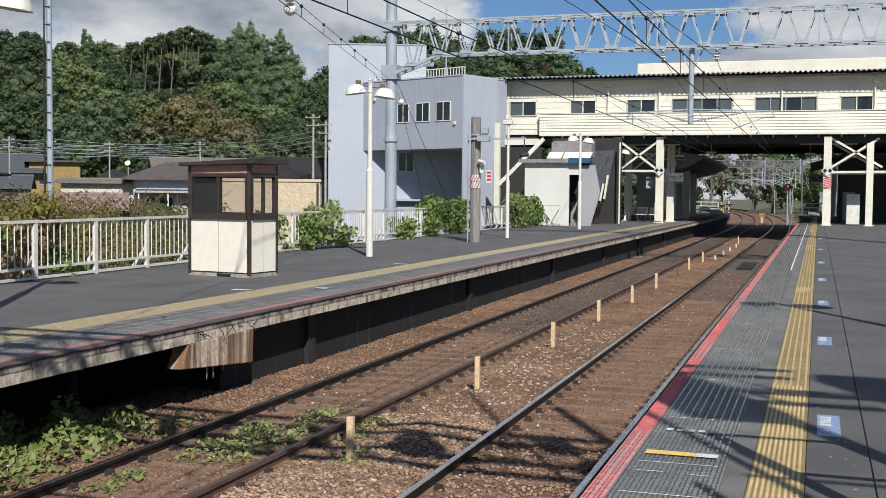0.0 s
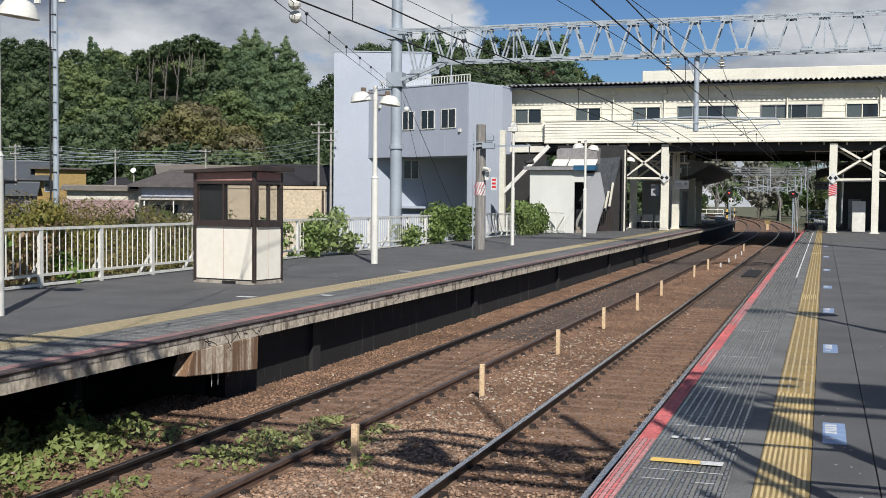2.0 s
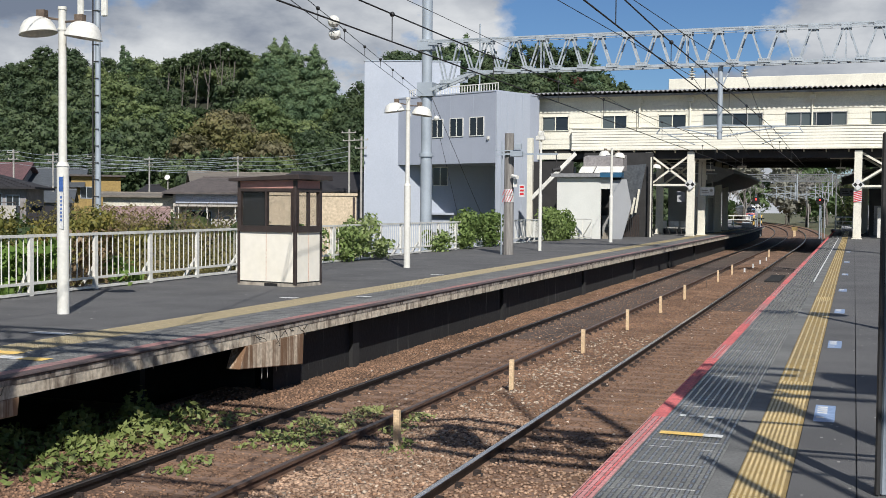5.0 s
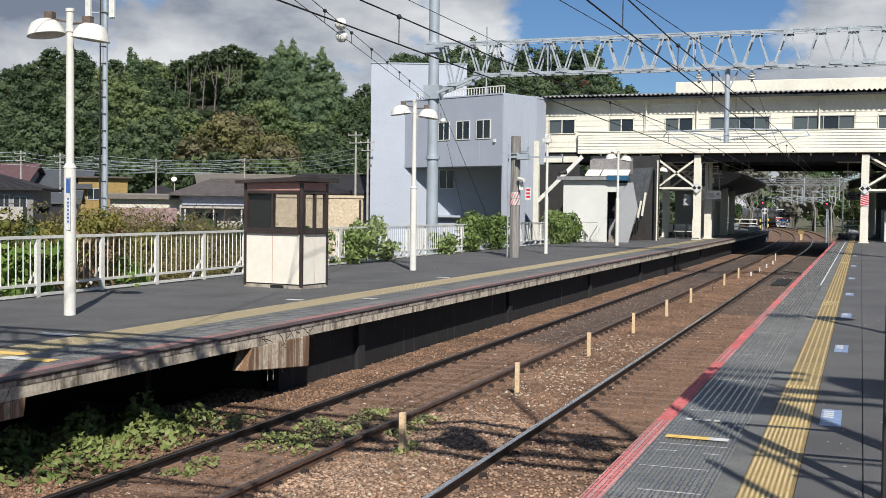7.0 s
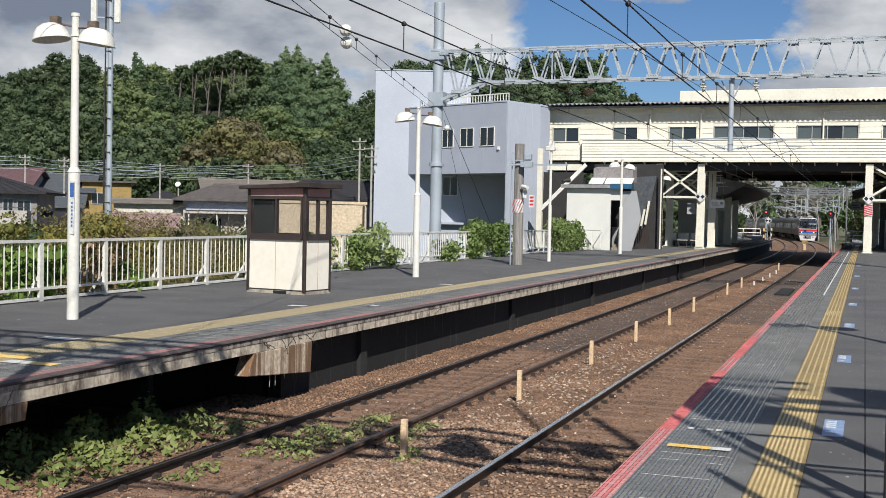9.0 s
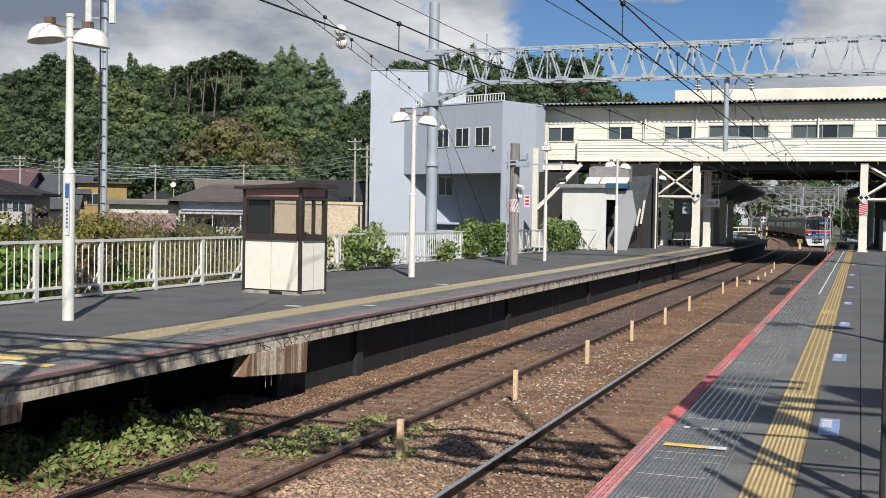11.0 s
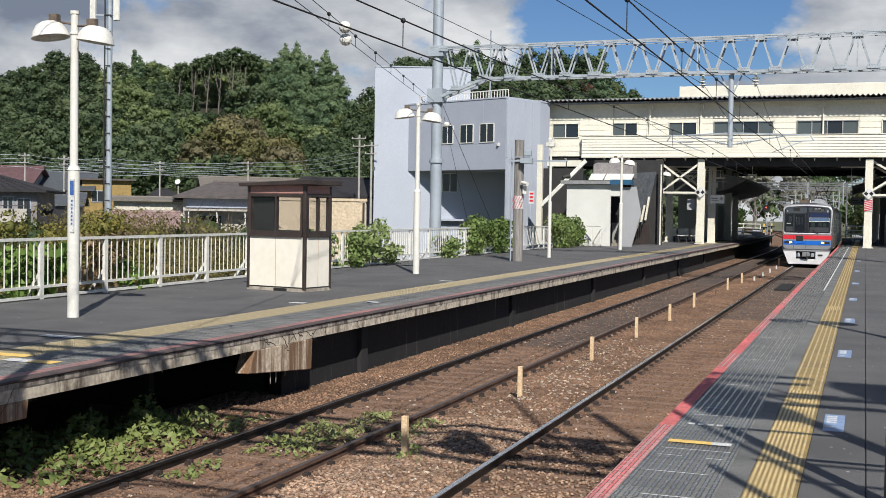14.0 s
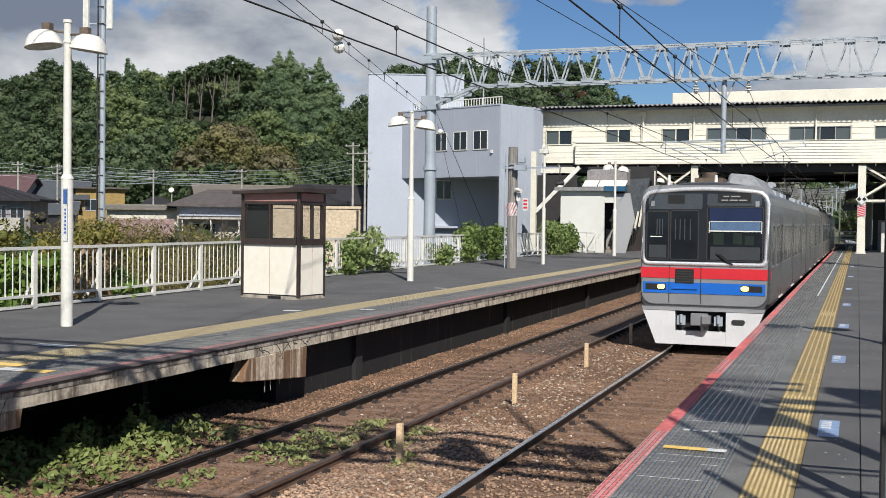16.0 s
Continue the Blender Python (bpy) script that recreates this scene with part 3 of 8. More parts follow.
# ---- overhead line ----
def gantry(y, name_label, x_right=3.2, r_right=0.24, flat=(0.045, 0.066)):
    """Tubular mast with a lattice beam across both tracks."""
    g = holder("overhead_line_gantry", pose(0, y, 0), name_label, "gantry", "overhead line gantries")
    b = bmesh.new()
    cyl(b, (-17.66, 0, -0.5), (-17.66, 0, 5.0), 0.26, 0.25, 20)
    cyl(b, (-17.66, 0, 5.0), (-17.66, 0, 12.05), 0.235, 0.225, 20)
    cyl(b, (-17.66, 0, 4.93), (-17.66, 0, 5.08), 0.31, seg=20)
    part("mast", b, M_GALV, g)
    b = bmesh.new()
    cyl(b, (x_right, 0, -0.5), (x_right, 0, 12.05), r_right, r_right * 0.95, 20)
    part("mast", b, M_GALV, g)
    for z0, z1 in ((7.55, 8.15), (9.55, 10.0)):
        b = bmesh.new()
        box(b, -18.02, -17.32, -0.29, 0.29, z0, z1)
        part("mast_collar", b, M_GALV, g)
    for s in (-0.25, 0.25):
        for z, w in ((9.93, 0.12), (9.83, 0.05)):
            b = bmesh.new()
            bar(b, (-17.9, s, z), (4.4, s, z), 0.10 if w > 0.1 else 0.03, w * 0.5)
            part("top_chord", b, M_TRUSS, g)
        b = bmesh.new()
        bar(b, (-17.4, s, 7.8), (-15.45, s, 8.52), 0.09, 0.13)
        bar(b, (-15.45, s, 8.52), (4.4, s, 8.52), 0.10, 0.12)
        part("bottom_chord", b, M_TRUSS, g)
    step = 1.203
    for i in range(-3, 15):              # paired diagonals meeting at each upper node
        x = 0.16 - step * i
        top = x - step / 2
        lo = 8.55 if x > -15.5 else 8.55 - (-15.45 - x) * 0.37
        lo_next = 8.55 if x - step > -15.5 else 8.55 - (-15.45 - x + step) * 0.37
        for s in (-0.24, 0.24):
            b = bmesh.new()
            bar(b, (x - 0.09, s, lo), (top + 0.085, s, 9.84), *flat)
            part("lattice_bar", b, M_TRUSS, g)
            if lo_next > 7.7:
                b = bmesh.new()
                bar(b, (x - step + 0.09, s, lo_next), (top - 0.085, s, 9.84), *flat)
                part("lattice_bar", b, M_TRUSS, g)
            if (i - 0) % 5 == 0:
                b = bmesh.new()
                bar(b, (top, s, 8.55), (top, s, 9.84), 0.05, 0.08)
                part("lattice_bar", b, M_TRUSS, g)
        for p, q in (((x - 0.1, -0.24, lo), (top, 0.24, lo)), ((top, -0.24, 9.9), (top - step / 2, 0.24, 9.9))):
            b = bmesh.new()                  # cross tie between the two faces
            bar(b, p, q, 0.04, 0.04)
            part("cross_tie", b, M_TRUSS, g)
        for s in (-0.335, 0.323):
            for cx, cz, w in ((top, 9.82, 0.20), (x, lo + 0.05, 0.24)):
                b = boxes((cx - w, cx + w, s, s + 0.012, cz - 0.08, cz + 0.08))
                for q in (-0.15, -0.05, 0.05, 0.15):
                    box(b, cx + q - 0.018, cx + q + 0.018, s - 0.012, s + 0.024, cz + 0.03, cz + 0.065)
                part("gusset_plate", b, M_TRUSS, g)
    b = bmesh.new()
    cyl(b, (-5.14, 0, 8.42), (-5.14, 0, 5.55), 0.105, 0.10, 14)
    bar(b, (-5.55, 0, 8.42), (-5.18, 0, 7.6), 0.05, 0.05)
    bar(b, (-4.73, 0, 8.42), (-5.10, 0, 7.6), 0.05, 0.05)
    box(b, -5.25, -5.03, -0.11, 0.11, 5.85, 5.91)
    part("drop_post", b, M_GALV, g)
    for x0, x1 in ((-5.2, -7.5), (-5.08, -2.1)):
        s = 1 if x1 > x0 else -1
        b = bmesh.new()
        bar(b, (x0, 0, 6.12), (x1, 0, 6.02), 0.05, 0.05)
        cyl(b, (x1, 0, 6.02), (x1 + s * 0.14, 0, 5.8), 0.025, seg=6)
        cyl(b, (x1 + s * 0.14, 0, 5.8), (x1 - s * 0.9, 0, 5.76), 0.022, seg=6)
        part("registration_arm", b, M_GALV, g)
        b = bmesh.new()
        cyl(b, (x0, 0, 5.66), (x1 - s * 0.9, 0, 6.0), 0.028, seg=6)
        for k in range(5):
            p = Vector((x0, 0, 5.66)).lerp(Vector((x1 - s * 0.9, 0, 6.0)), 0.12 + 0.06 * k)
            cyl(b, p - Vector((0.015 * s, 0, 0)), p + Vector((0.015 * s, 0, 0)), 0.07, seg=8)
        part("cantilever_strut", b, M_GALV, g)
        b = bmesh.new()
        wire(b, (x1 - s * 0.3, 0, 5.76), (x1 - s * 1.4, 0, 5.35), 0, 0.018, 2)
        part("steady_arm", b, M_GALV, g)
    for x in (-6.26, -4.2):
        b = bmesh.new()
        for k in range(3):
            cyl(b, (x, 0, 8.05 + 0.11 * k), (x, 0, 8.09 + 0.11 * k), 0.16, 0.09, 12)
        cyl(b, (x, 0, 7.95), (x, 0, 8.46), 0.05, seg=8)
        part("insulator", b, M_LAMPW, g, "white porcelain insulator")
    return g


gantry(46.8, "grey galvanised lattice gantry with a tubular mast across both tracks")
# its twin over the camera end, out of view, with gear set to cast shadows
gantry_b = gantry(4.0, "grey galvanised lattice gantry, unseen, with boxes and posts set to cast shadows", 3.12, 0.095, (0.03, 0.042))
for x0, x1, z0, z1 in ((2.66, 3.45, 8.05, 9.6), (4.85, 6.6, 9.3, 10.4)):
    part("switch_box", boxes((x0, x1, -0.75, -0.32, z0, z1)), M_GALV, gantry_b, bevel=0.02)
for x0, x1, z in ((2.0, 6.6, 5.35), (2.0, 6.6, 5.92), (2.4, 7.0, 9.3)):
    bm = bmesh.new()
    bar(bm, (x0, -0.35, z), (x1, -0.35, z), 0.04, 0.04)
    part("crossarm", bm, M_GALV, gantry_b)
for x0, x1, z1, r in ((2.15, 2.15, 12.9, 0.045), (2.72, 2.28, 6.6, 0.035), (1.56, 1.56, 5.6, 0.045), (6.4, 6.4, 10.6, 0.05)):
    bm = bmesh.new()
    cyl(bm, (x0, -0.35, PZ), (x1, -0.35, z1), r, seg=8)
    part("side_post", bm, M_GALV, gantry_b)
for x, z in ((0.45, 8.75), (0.75, 8.85), (2.3, 9.55), (2.5, 9.6), (-2.6, 8.9)):
    bm = bmesh.new()
    for k in range(5):
        cyl(bm, (x, -0.1, z + 0.14 * k), (x + 0.03, -0.1, z + 0.05 + 0.14 * k), 0.16, 0.10, 10)
    cyl(bm, (x, -0.1, z - 0.1), (x + 0.04, -0.1, z + 0.8), 0.03, seg=6)
    part("insulator", bm, M_LAMPW, gantry_b, "ribbed white porcelain insulator")


def line_wire(label, pts, r=0.012, droppers=(), balls=()):
    b = bmesh.new()
    tube(b, [Vector(p) for p in pts], r)
    o = tagged(ob_of("overhead_wire", b, M_WIRE), label, "wire", "overhead wires")
    for p, q in droppers:
        b = bmesh.new()
        cyl(b, p, q, 0.008, seg=5)
        bmesh.ops.create_icosphere(b, subdivisions=2, radius=0.04, matrix=Matrix.Translation(p))
        part("dropper", b, M_WIRE, o)
    for p in balls:
        b = bmesh.new()
        bmesh.ops.create_icosphere(b, subdivisions=2, radius=0.13, matrix=Matrix.Translation(p))
        part("insulator", b, M_LAMPW, o, "round white insulator")


for x, zc, zm in ((-3.13, 5.28, 5.72), (-6.44, 5.18, 5.58)):
    far_c, _ = on_line(x, 160)
    up = Vector((0, 0, 1))
    line_wire("black contact wire over the track", [(x, -30, zc), (x, 46.8, zc), (x, 85, zc), far_c + up * zc], 0.012)
    line_wire("black messenger wire with droppers over the track", [(x, -30, zm + 0.05), (x, 20, zm), (x, 46.8, zm + 0.3), (x, 72, zm - 0.05), (x, 95, zm - 0.2), far_c + up * (zm + 0.2)], 0.012,
              [((x, y, zm + (0.3 * (y - 20) / 26.8 if 20 < y < 46.8 else 0)), (x, y, zc)) for y in (5.5, 10.5, 15.6, 20.6, 25.6, 30.6, 35.6, 40.6, 52, 57, 62, 67)])
line_wire("black feeder wire hung from the gantry", [(-8.6, 0, 7.9), (-6.26, 46.8, 8.1), (-6.36, 76, 6.1)], 0.011)
line_wire("black feeder wire hung from the gantry", [(-6.8, 0, 7.6), (-4.2, 46.8, 8.1), (-4.8, 76, 6.3)], 0.011)
line_wire("thin overhead wire beside the far track", [(-10.8, -20, 8.0), (-10.8, 46.8, 8.0), (-10.6, 78, 7.0)], 0.009)
line_wire("tensioned wire anchored at the gantry mast", [(-3.66, 0, 5.64), (-17.75, 46.6, 7.62)], 0.0075,
          [((-3.66 - 0.3026 * y, y, 5.64 + 0.0425 * y), (-3.66 - 0.3026 * y, y, 5.42 + 0.0418 * y)) for y in (19.5, 23, 26.5, 30, 33.5, 37)], [(-10.15, 21.45, 6.55)])
line_wire("tensioned wire anchored at the gantry mast", [(-3.66, 0, 5.42), (-17.75, 46.6, 7.37)], 0.0075, (), [(-10.2, 21.6, 6.32)])
line_wire("thin stay wire down from the gantry mast", [(-17.4, 46.6, 7.6), (-16.2, 50.5, 2.2)], 0.012, (), [])

line_wire("second stay wire with a white insulator by the gantry mast", [(-17.3, 46.7, 6.95), (-16.6, 48.4, 1.9)], 0.009, (), [(-17.22, 46.85, 6.6)])

# ---- footbridge ----
M_PALEB = mat("pale_notice_board", (0.42, 0.43, 0.44), (0.33, 0.34, 0.35), 3, 0.5)
BY = 78.0
bridge = holder("footbridge", pose(0, BY, 0), "cream steel station footbridge with siding and a corrugated roof", "footbridge")
WIN = [(-20.75, -18.85, 2), (-16.5, -14.75, 2), (-12.65, -10.75, 2), (-9.65, -5.8, 4), (-4.35, -0.55, 4), (0.85, 2.8, 2), (5.0, 7.0, 2), (9.2, 11.2, 2)]
WZ0, WZ1, XL, XR = 8.1, 9.13, -21.75, 14.0


def wall_with_openings(x0, x1, z0, z1, y0, y1, holes):
    xs = x0
    for a, c in holes:
        for q in ((xs, a, z0, z1), (a, c, z0, WZ0), (a, c, WZ1, z1)):
            part("wall_panel", boxes((q[0], q[1], y0, y1, q[2], q[3])), M_CREAM, bridge)
        xs = c
    part("wall_panel", boxes((xs, x1, y0, y1, z0, z1)), M_CREAM, bridge)


wall_with_openings(XL, XR, 6.82, 10.45, 0.02, 0.12, [(a, c) for a, c, _ in WIN])
part("back_wall", boxes((XL, XR, 5.4, 5.5, 6.82, 10.45)), M_CREAM, bridge)
part("end_wall", boxes((XL, XL + 0.1, 0.12, 5.4, 6.82, 10.45)), M_CREAM, bridge)
# deck, girders and cross beams get a black that carries the shade beneath
part("deck", boxes((XL, XR, 0.12, 5.4, 6.6, 6.82)), M_UNDER, bridge, "underside of the deck, coloured dark for its shade")
k = 0
z = 6.84
while z < 10.1:                       # siding boards, each lapping the next
    segs, xs = [], XL
    for a, c, _ in WIN:
        if z + 0.36 > WZ0 - 0.03 and z < WZ1 + 0.05:
            segs.append((xs, a - 0.05))
            xs = c + 0.05
    segs.append((xs, XR))
    for a, c in segs:
        bm = bmesh.new()
        prism(bm, [(-0.03, z), (0.018, z), (0.018, z + 0.355), (-0.002, z + 0.355)], a, c, axis="x")
        part("siding_board", bm, M_CREAM, bridge)
    z += 0.36
for a, c, n in WIN:
    w = new("window")
    w.parent = bridge
    bm = bmesh.new()
    for x0, x1, z0, z1 in ((a, c, WZ0, WZ0 + 0.05), (a, c, WZ1 - 0.05, WZ1), (a, a + 0.05, WZ0, WZ1), (c - 0.05, c, WZ0, WZ1)):
        box(bm, x0, x1, -0.05, 0.10, z0, z1)
    for i in range(1, n):
        x = a + (c - a) * i / n
        box(bm, x - 0.03, x + 0.03, -0.03, 0.08, WZ0 + 0.05, WZ1 - 0.05)
    part("window_frame", bm, M_CREAM if n == 2 else M_ROOFG, w)
    for i in range(n):
        x0, x1 = a + (c - a) * i / n + 0.03, a + (c - a) * (i + 1) / n - 0.03
        part("pane", boxes((x0, x1, 0.045, 0.052, WZ0 + 0.05, WZ1 - 0.05)), M_GLASSB if (i + n) % 3 else M_GLASSD, w)
    if n == 2:
        bm = bmesh.new()
        bar(bm, (a + (c - a) * 0.5, 0.2, WZ0 + 0.1), (c - 0.1, 0.2, WZ1 - 0.1), 0.04, 0.04)
        bar(bm, (a + (c - a) * 0.5, 0.2, WZ1 - 0.1), (c - 0.1, 0.2, WZ0 + 0.1), 0.04, 0.04)
        part("cross_brace", bm, M_CREAM, w)
# parapet cladding in front of the lower wall
PX = -18.5
for i in range(7):
    z0 = 6.83 + i * 0.192
    bm = bmesh.new()
    prism(bm, [(-0.53, z0), (-0.44, z0), (-0.44, z0 + 0.186), (-0.495, z0 + 0.186)], PX, XR, axis="x")
    part("parapet_board", bm, M_CREAM, bridge)
part("parapet_cap", boxes((PX - 0.03, XR, -0.56, -0.06, 8.175, 8.22)), M_CREAM, bridge)
part("parapet_end", boxes((PX, PX + 0.06, -0.44, -0.04, 6.83, 8.175)), M_CREAM, bridge)
part("bottom_flange", boxes((PX, XR, -0.62, -0.04, 6.70, 6.82)), M_CREAM, bridge, bevel=0.01)
part("edge_girder", boxes((XL, XR, 0.0, 0.3, 6.15, 6.60)), M_UNDER, bridge, "riveted edge girder coloured dark for the deck's shade")
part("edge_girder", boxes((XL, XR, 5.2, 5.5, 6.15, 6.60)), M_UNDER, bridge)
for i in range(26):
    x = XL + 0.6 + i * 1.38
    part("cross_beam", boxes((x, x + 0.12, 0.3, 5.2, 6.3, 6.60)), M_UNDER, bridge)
    bm = bmesh.new()
    prism(bm, [(-0.55, 6.70), (-0.02, 6.70), (-0.02, 6.52)], x, x + 0.08, axis="x")
    part("bracket", bm, M_CREAM, bridge)
# corrugated roof with a scalloped eave and its gutter board
bm = bmesh.new()
n = 230
rows_v = []
for y, z in ((-1.2, 10.60), (2.75, 11.0), (6.2, 10.62)):
    rows_v.append([bm.verts.new((XL - 0.5 + (XR - XL + 0.5) * i / n, y, z + (0.075 if i % 2 else -0.065))) for i in range(n + 1)])
for a, b in zip(rows_v, rows_v[1:]):
    for i in range(n):
        bm.faces.new((a[i], a[i + 1], b[i + 1], b[i]))
part("roof", bm, M_ROOFG, bridge, "weathered grey corrugated roof")
part("fascia", boxes((XL - 0.5, XR, -0.78, -0.70, 10.34, 10.47)), M_ROOFG, bridge)
part("soffit", boxes((XL - 0.4, XR, -0.70, 0.02, 10.45, 10.49)), M_CREAM, bridge)
for x in (-21.5, -13.9, -10.5, -2.7, 2.9):
    bm = bmesh.new()
    cyl(bm, (x, -0.12, 8.2), (x, -0.12, 10.4), 0.06, seg=8)
    box(bm, x - 0.18, x + 0.18, -0.3, -0.02, 9.95, 10.25)
    part("downpipe", bm, M_CREAM, bridge)
# scale the corridor parts by 0.96 about the camera, so its view stays unchanged
shrink = Matrix.Translation((0, -BY, 2.77)) @ Matrix.Scale(0.96, 4) @ Matrix.Translation((0, BY, -2.77))
for o in bridge.children_recursive:
    if o.type == "MESH":
        o.data.transform(shrink)
# upper hall behind
part("upper_hall", boxes((-13.0, XR, 6.6, 29, 6.9, 12.25)), M_CREAM, bridge, "plain cream upper hall behind the roof", bevel=0.03)
# soffit and beams are blackened with the same painted shade
part("hall_soffit", boxes((-21.0, XR, 5.6, 29, 6.75, 6.88)), M_UNDER, bridge, "underside of the hall over the tracks, coloured dark for its shade")
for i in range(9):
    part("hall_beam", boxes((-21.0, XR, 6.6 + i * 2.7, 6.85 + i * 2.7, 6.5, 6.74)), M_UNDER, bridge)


def column(x, y, z0, z1, w, parent):
    bm = bmesh.new()
    box(bm, x - w / 2, x + w / 2, y - w / 2, y - w / 2 + 0.03, z0, z1)
    box(bm, x - w / 2, x + w / 2, y + w / 2 - 0.03, y + w / 2, z0, z1)
    box(bm, x - 0.05, x + 0.05, y - w / 2 + 0.03, y + w / 2 - 0.03, z0, z1)
    box(bm, x - w / 2 - 0.08, x + w / 2 + 0.08, y - w / 2 - 0.08, y + w / 2 + 0.08, z0, z0 + 0.06)
    return part("column", bm, M_CREAM, parent)


for x, y in ((-12.65, -3.2), (-9.96, -3.2), (-12.7, 1.5), (-9.7, 0.4), (0.17, -3.3), (0.18, 1.5), (-12.85, 12.0), (-9.9, 12.0), (0.4, 13.0), (-13.2, 20.0), (-10.2, 20.0), (0.6, 21.0), (-13.8, 28.5), (0.9, 28.5)):
    column(x, y, 1.0, 6.44, 0.45, bridge)
for y in (-3.25, 1.5):
    for p, q in (((-12.42, y, 6.1), (-10.2, y, 4.45)), ((-10.2, y, 6.1), (-12.42, y, 4.45)), ((-12.42, y, 4.3), (-10.2, y, 4.3)), ((0.38, y, 6.3), (3.3, y, 4.55)), ((0.38, y, 4.25), (4.3, y, 4.3)), ((0.38, y, 4.55), (3.1, y, 6.3))):
        bm = bmesh.new()
        bar(bm, p, q, 0.10, 0.13)
        part("brace", bm, M_CREAM, bridge)
for x0, x1 in ((-13.6, -8.9), (-1.5, 1.9)):
    part("cap_beam", boxes((x0, x1, -1.9, -1.5, 6.0, 6.40)), M_CREAM, bridge)

for x, y, z in ((-11.4, 1.2, 5.6), (-9.4, 2.4, 5.5), (-7.2, 1.5, 5.7), (-0.9, 1.6, 5.6), (1.6, 1.2, 5.4), (-14.6, 1.0, 5.8)):
    bm = bmesh.new()
    cyl(bm, (x, y, z), (x, y, 6.5), 0.02, seg=6)
    box(bm, x - 0.3, x + 0.3, y - 0.08, y + 0.08, z - 0.12, z)
    part("hanging_lamp", bm, M_LAMPW, bridge)
for z, y in ((5.95, 0.25), (5.82, 0.7), (5.3, 3.0)):
    bm = bmesh.new()
    bar(bm, (-16.0, y, z), (-9.0, y, z - 0.1), 0.04, 0.05)
    part("conduit", bm, M_CREAM if z > 5.9 else M_GALV, bridge)
for x in (-10.9, -13.7):
    part("notice_board", boxes((x, x + 0.5, -2.7, -2.65, 3.2, 3.9)), M_PALEB, bridge, "pale notice board on the column")
for x0, x1 in ((-12.89, -12.41), (-10.2, -9.72), (-0.07, 0.41)):
    part("safety_pad", boxes((x0, x1, -3.55, -3.52, 1.1, 2.3)), M_CREAM, bridge)

# ---- stair house under the bridge end ----
M_STAIRG = mat("dull_grey_render", (0.30, 0.30, 0.29), (0.23, 0.23, 0.22), 1, 0.8, fine=12)
stair = holder("stair_house", pose(0, 0, 0), "white stair house with a dark doorway and sloping roof", "stair house")
bm = boxes((-16.15, -13.6, 64.2, 64.35, 1.0, 4.5), (-16.15, -16.0, 64.35, 76, 1.0, 4.5))
part("wall", bm, M_WHITEWALL, stair)
# only the sunlit part of a wider wall, shaped to end at the shadow
bm = bmesh.new()
prism(bm, [(-12.98, 1.0), (-12.98, 4.35), (-12.15, 4.4), (-11.85, 2.9), (-12.35, 1.0)], 64.21, 64.34)
part("side_wall", bm, mat("smooth_grey_render", (0.34, 0.345, 0.35), (0.31, 0.315, 0.32), 0.7, 0.7, fine=14, grime=0.06, bump=0.02), stair, "grey wall cut off along a cast shadow's slanting edge")
part("door_head", boxes((-13.6, -12.98, 64.25, 64.35, 3.85, 4.5)), M_WHITEWALL, stair)
for i in range(14):
    part("step", boxes((-13.6, -12.5, 64.7 + i * 0.3, 64.7 + i * 0.3 + 0.32, 1.0 + i * 0.17, 1.17 + i * 0.17)), M_CONC, stair)
bm = bmesh.new()
prism(bm, [(63.9, 4.52), (63.9, 4.72), (76, 5.1), (76, 4.90)], -16.45, -13.6, axis="x")
part("roof", bm, M_ROOFG, stair)
part("awning", boxes((-13.58, -12.35, 63.9, 64.5, 4.5, 4.78)), mat("teal_awning", (0.02, 0.10, 0.19), None, 3, 0.5), stair, "teal blue awning band")
# grey colour here puts in the shadow that the parapet throws
bm = bmesh.new()
prism(bm, [(66.3, 4.95), (66.3, 5.75), (67.4, 5.9), (67.4, 4.95)], -15.1, -12.75, axis="x")
part("upper_flight_wall", bm, M_GREYW, stair, "wall of the upper stair flight, greyed for the shadow on it")
for x0, x1 in ((-15.2, -14.35), (-14.28, -12.67)):
    bm = bmesh.new()
    prism(bm, [(65.5, 4.80), (65.5, 4.84), (66.28, 5.20), (66.28, 5.16)], x0, x1, axis="x")
    part("sun_shade", bm, M_LAMPW, stair, "white sloping sun shade panel")
bm = bmesh.new()
bar(bm, (-18.15, 66, 3.3), (-15.5, 66, 5.95), 0.2, 0.22)
part("diagonal_strut", bm, M_LAMPW, stair)
bm = bmesh.new()
box(bm, -18.42, -18.1, 65.86, 66.14, 1.0, 6.9)
part("post", bm, M_CREAM, stair)
part("end_beam", boxes((-20.45, -17.7, 74.0, 74.2, 5.96, 6.36)), M_CREAM, stair, "cream beam under the bridge end")
# both walls are near-black in place of the shade in bay and stairwell
part("dark_bay_wall", boxes((-19.0, -16.35, 69, 69.1, 1.0, 5.62)), M_UNDER, stair, "wall coloured dark in place of the shade under the bridge end")
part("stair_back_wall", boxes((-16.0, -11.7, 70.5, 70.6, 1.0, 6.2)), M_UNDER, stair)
bm = bmesh.new()
prism(bm, [(-13.05, 5.3), (-11.7, 5.4), (-12.25, 2.4), (-12.9, 1.95)], 68.0, 68.12)
part("flight_side", bm, M_TILEBG, stair, "slanting grey side of the stair flight")
for x, z0, z1 in ((-11.72, 1.0, 5.9),):
    bm = bmesh.new()
    cyl(bm, (x, 69.9, z0), (x, 69.9, z1), 0.05, seg=8)
    part("pipe", bm, M_CREAM, stair)
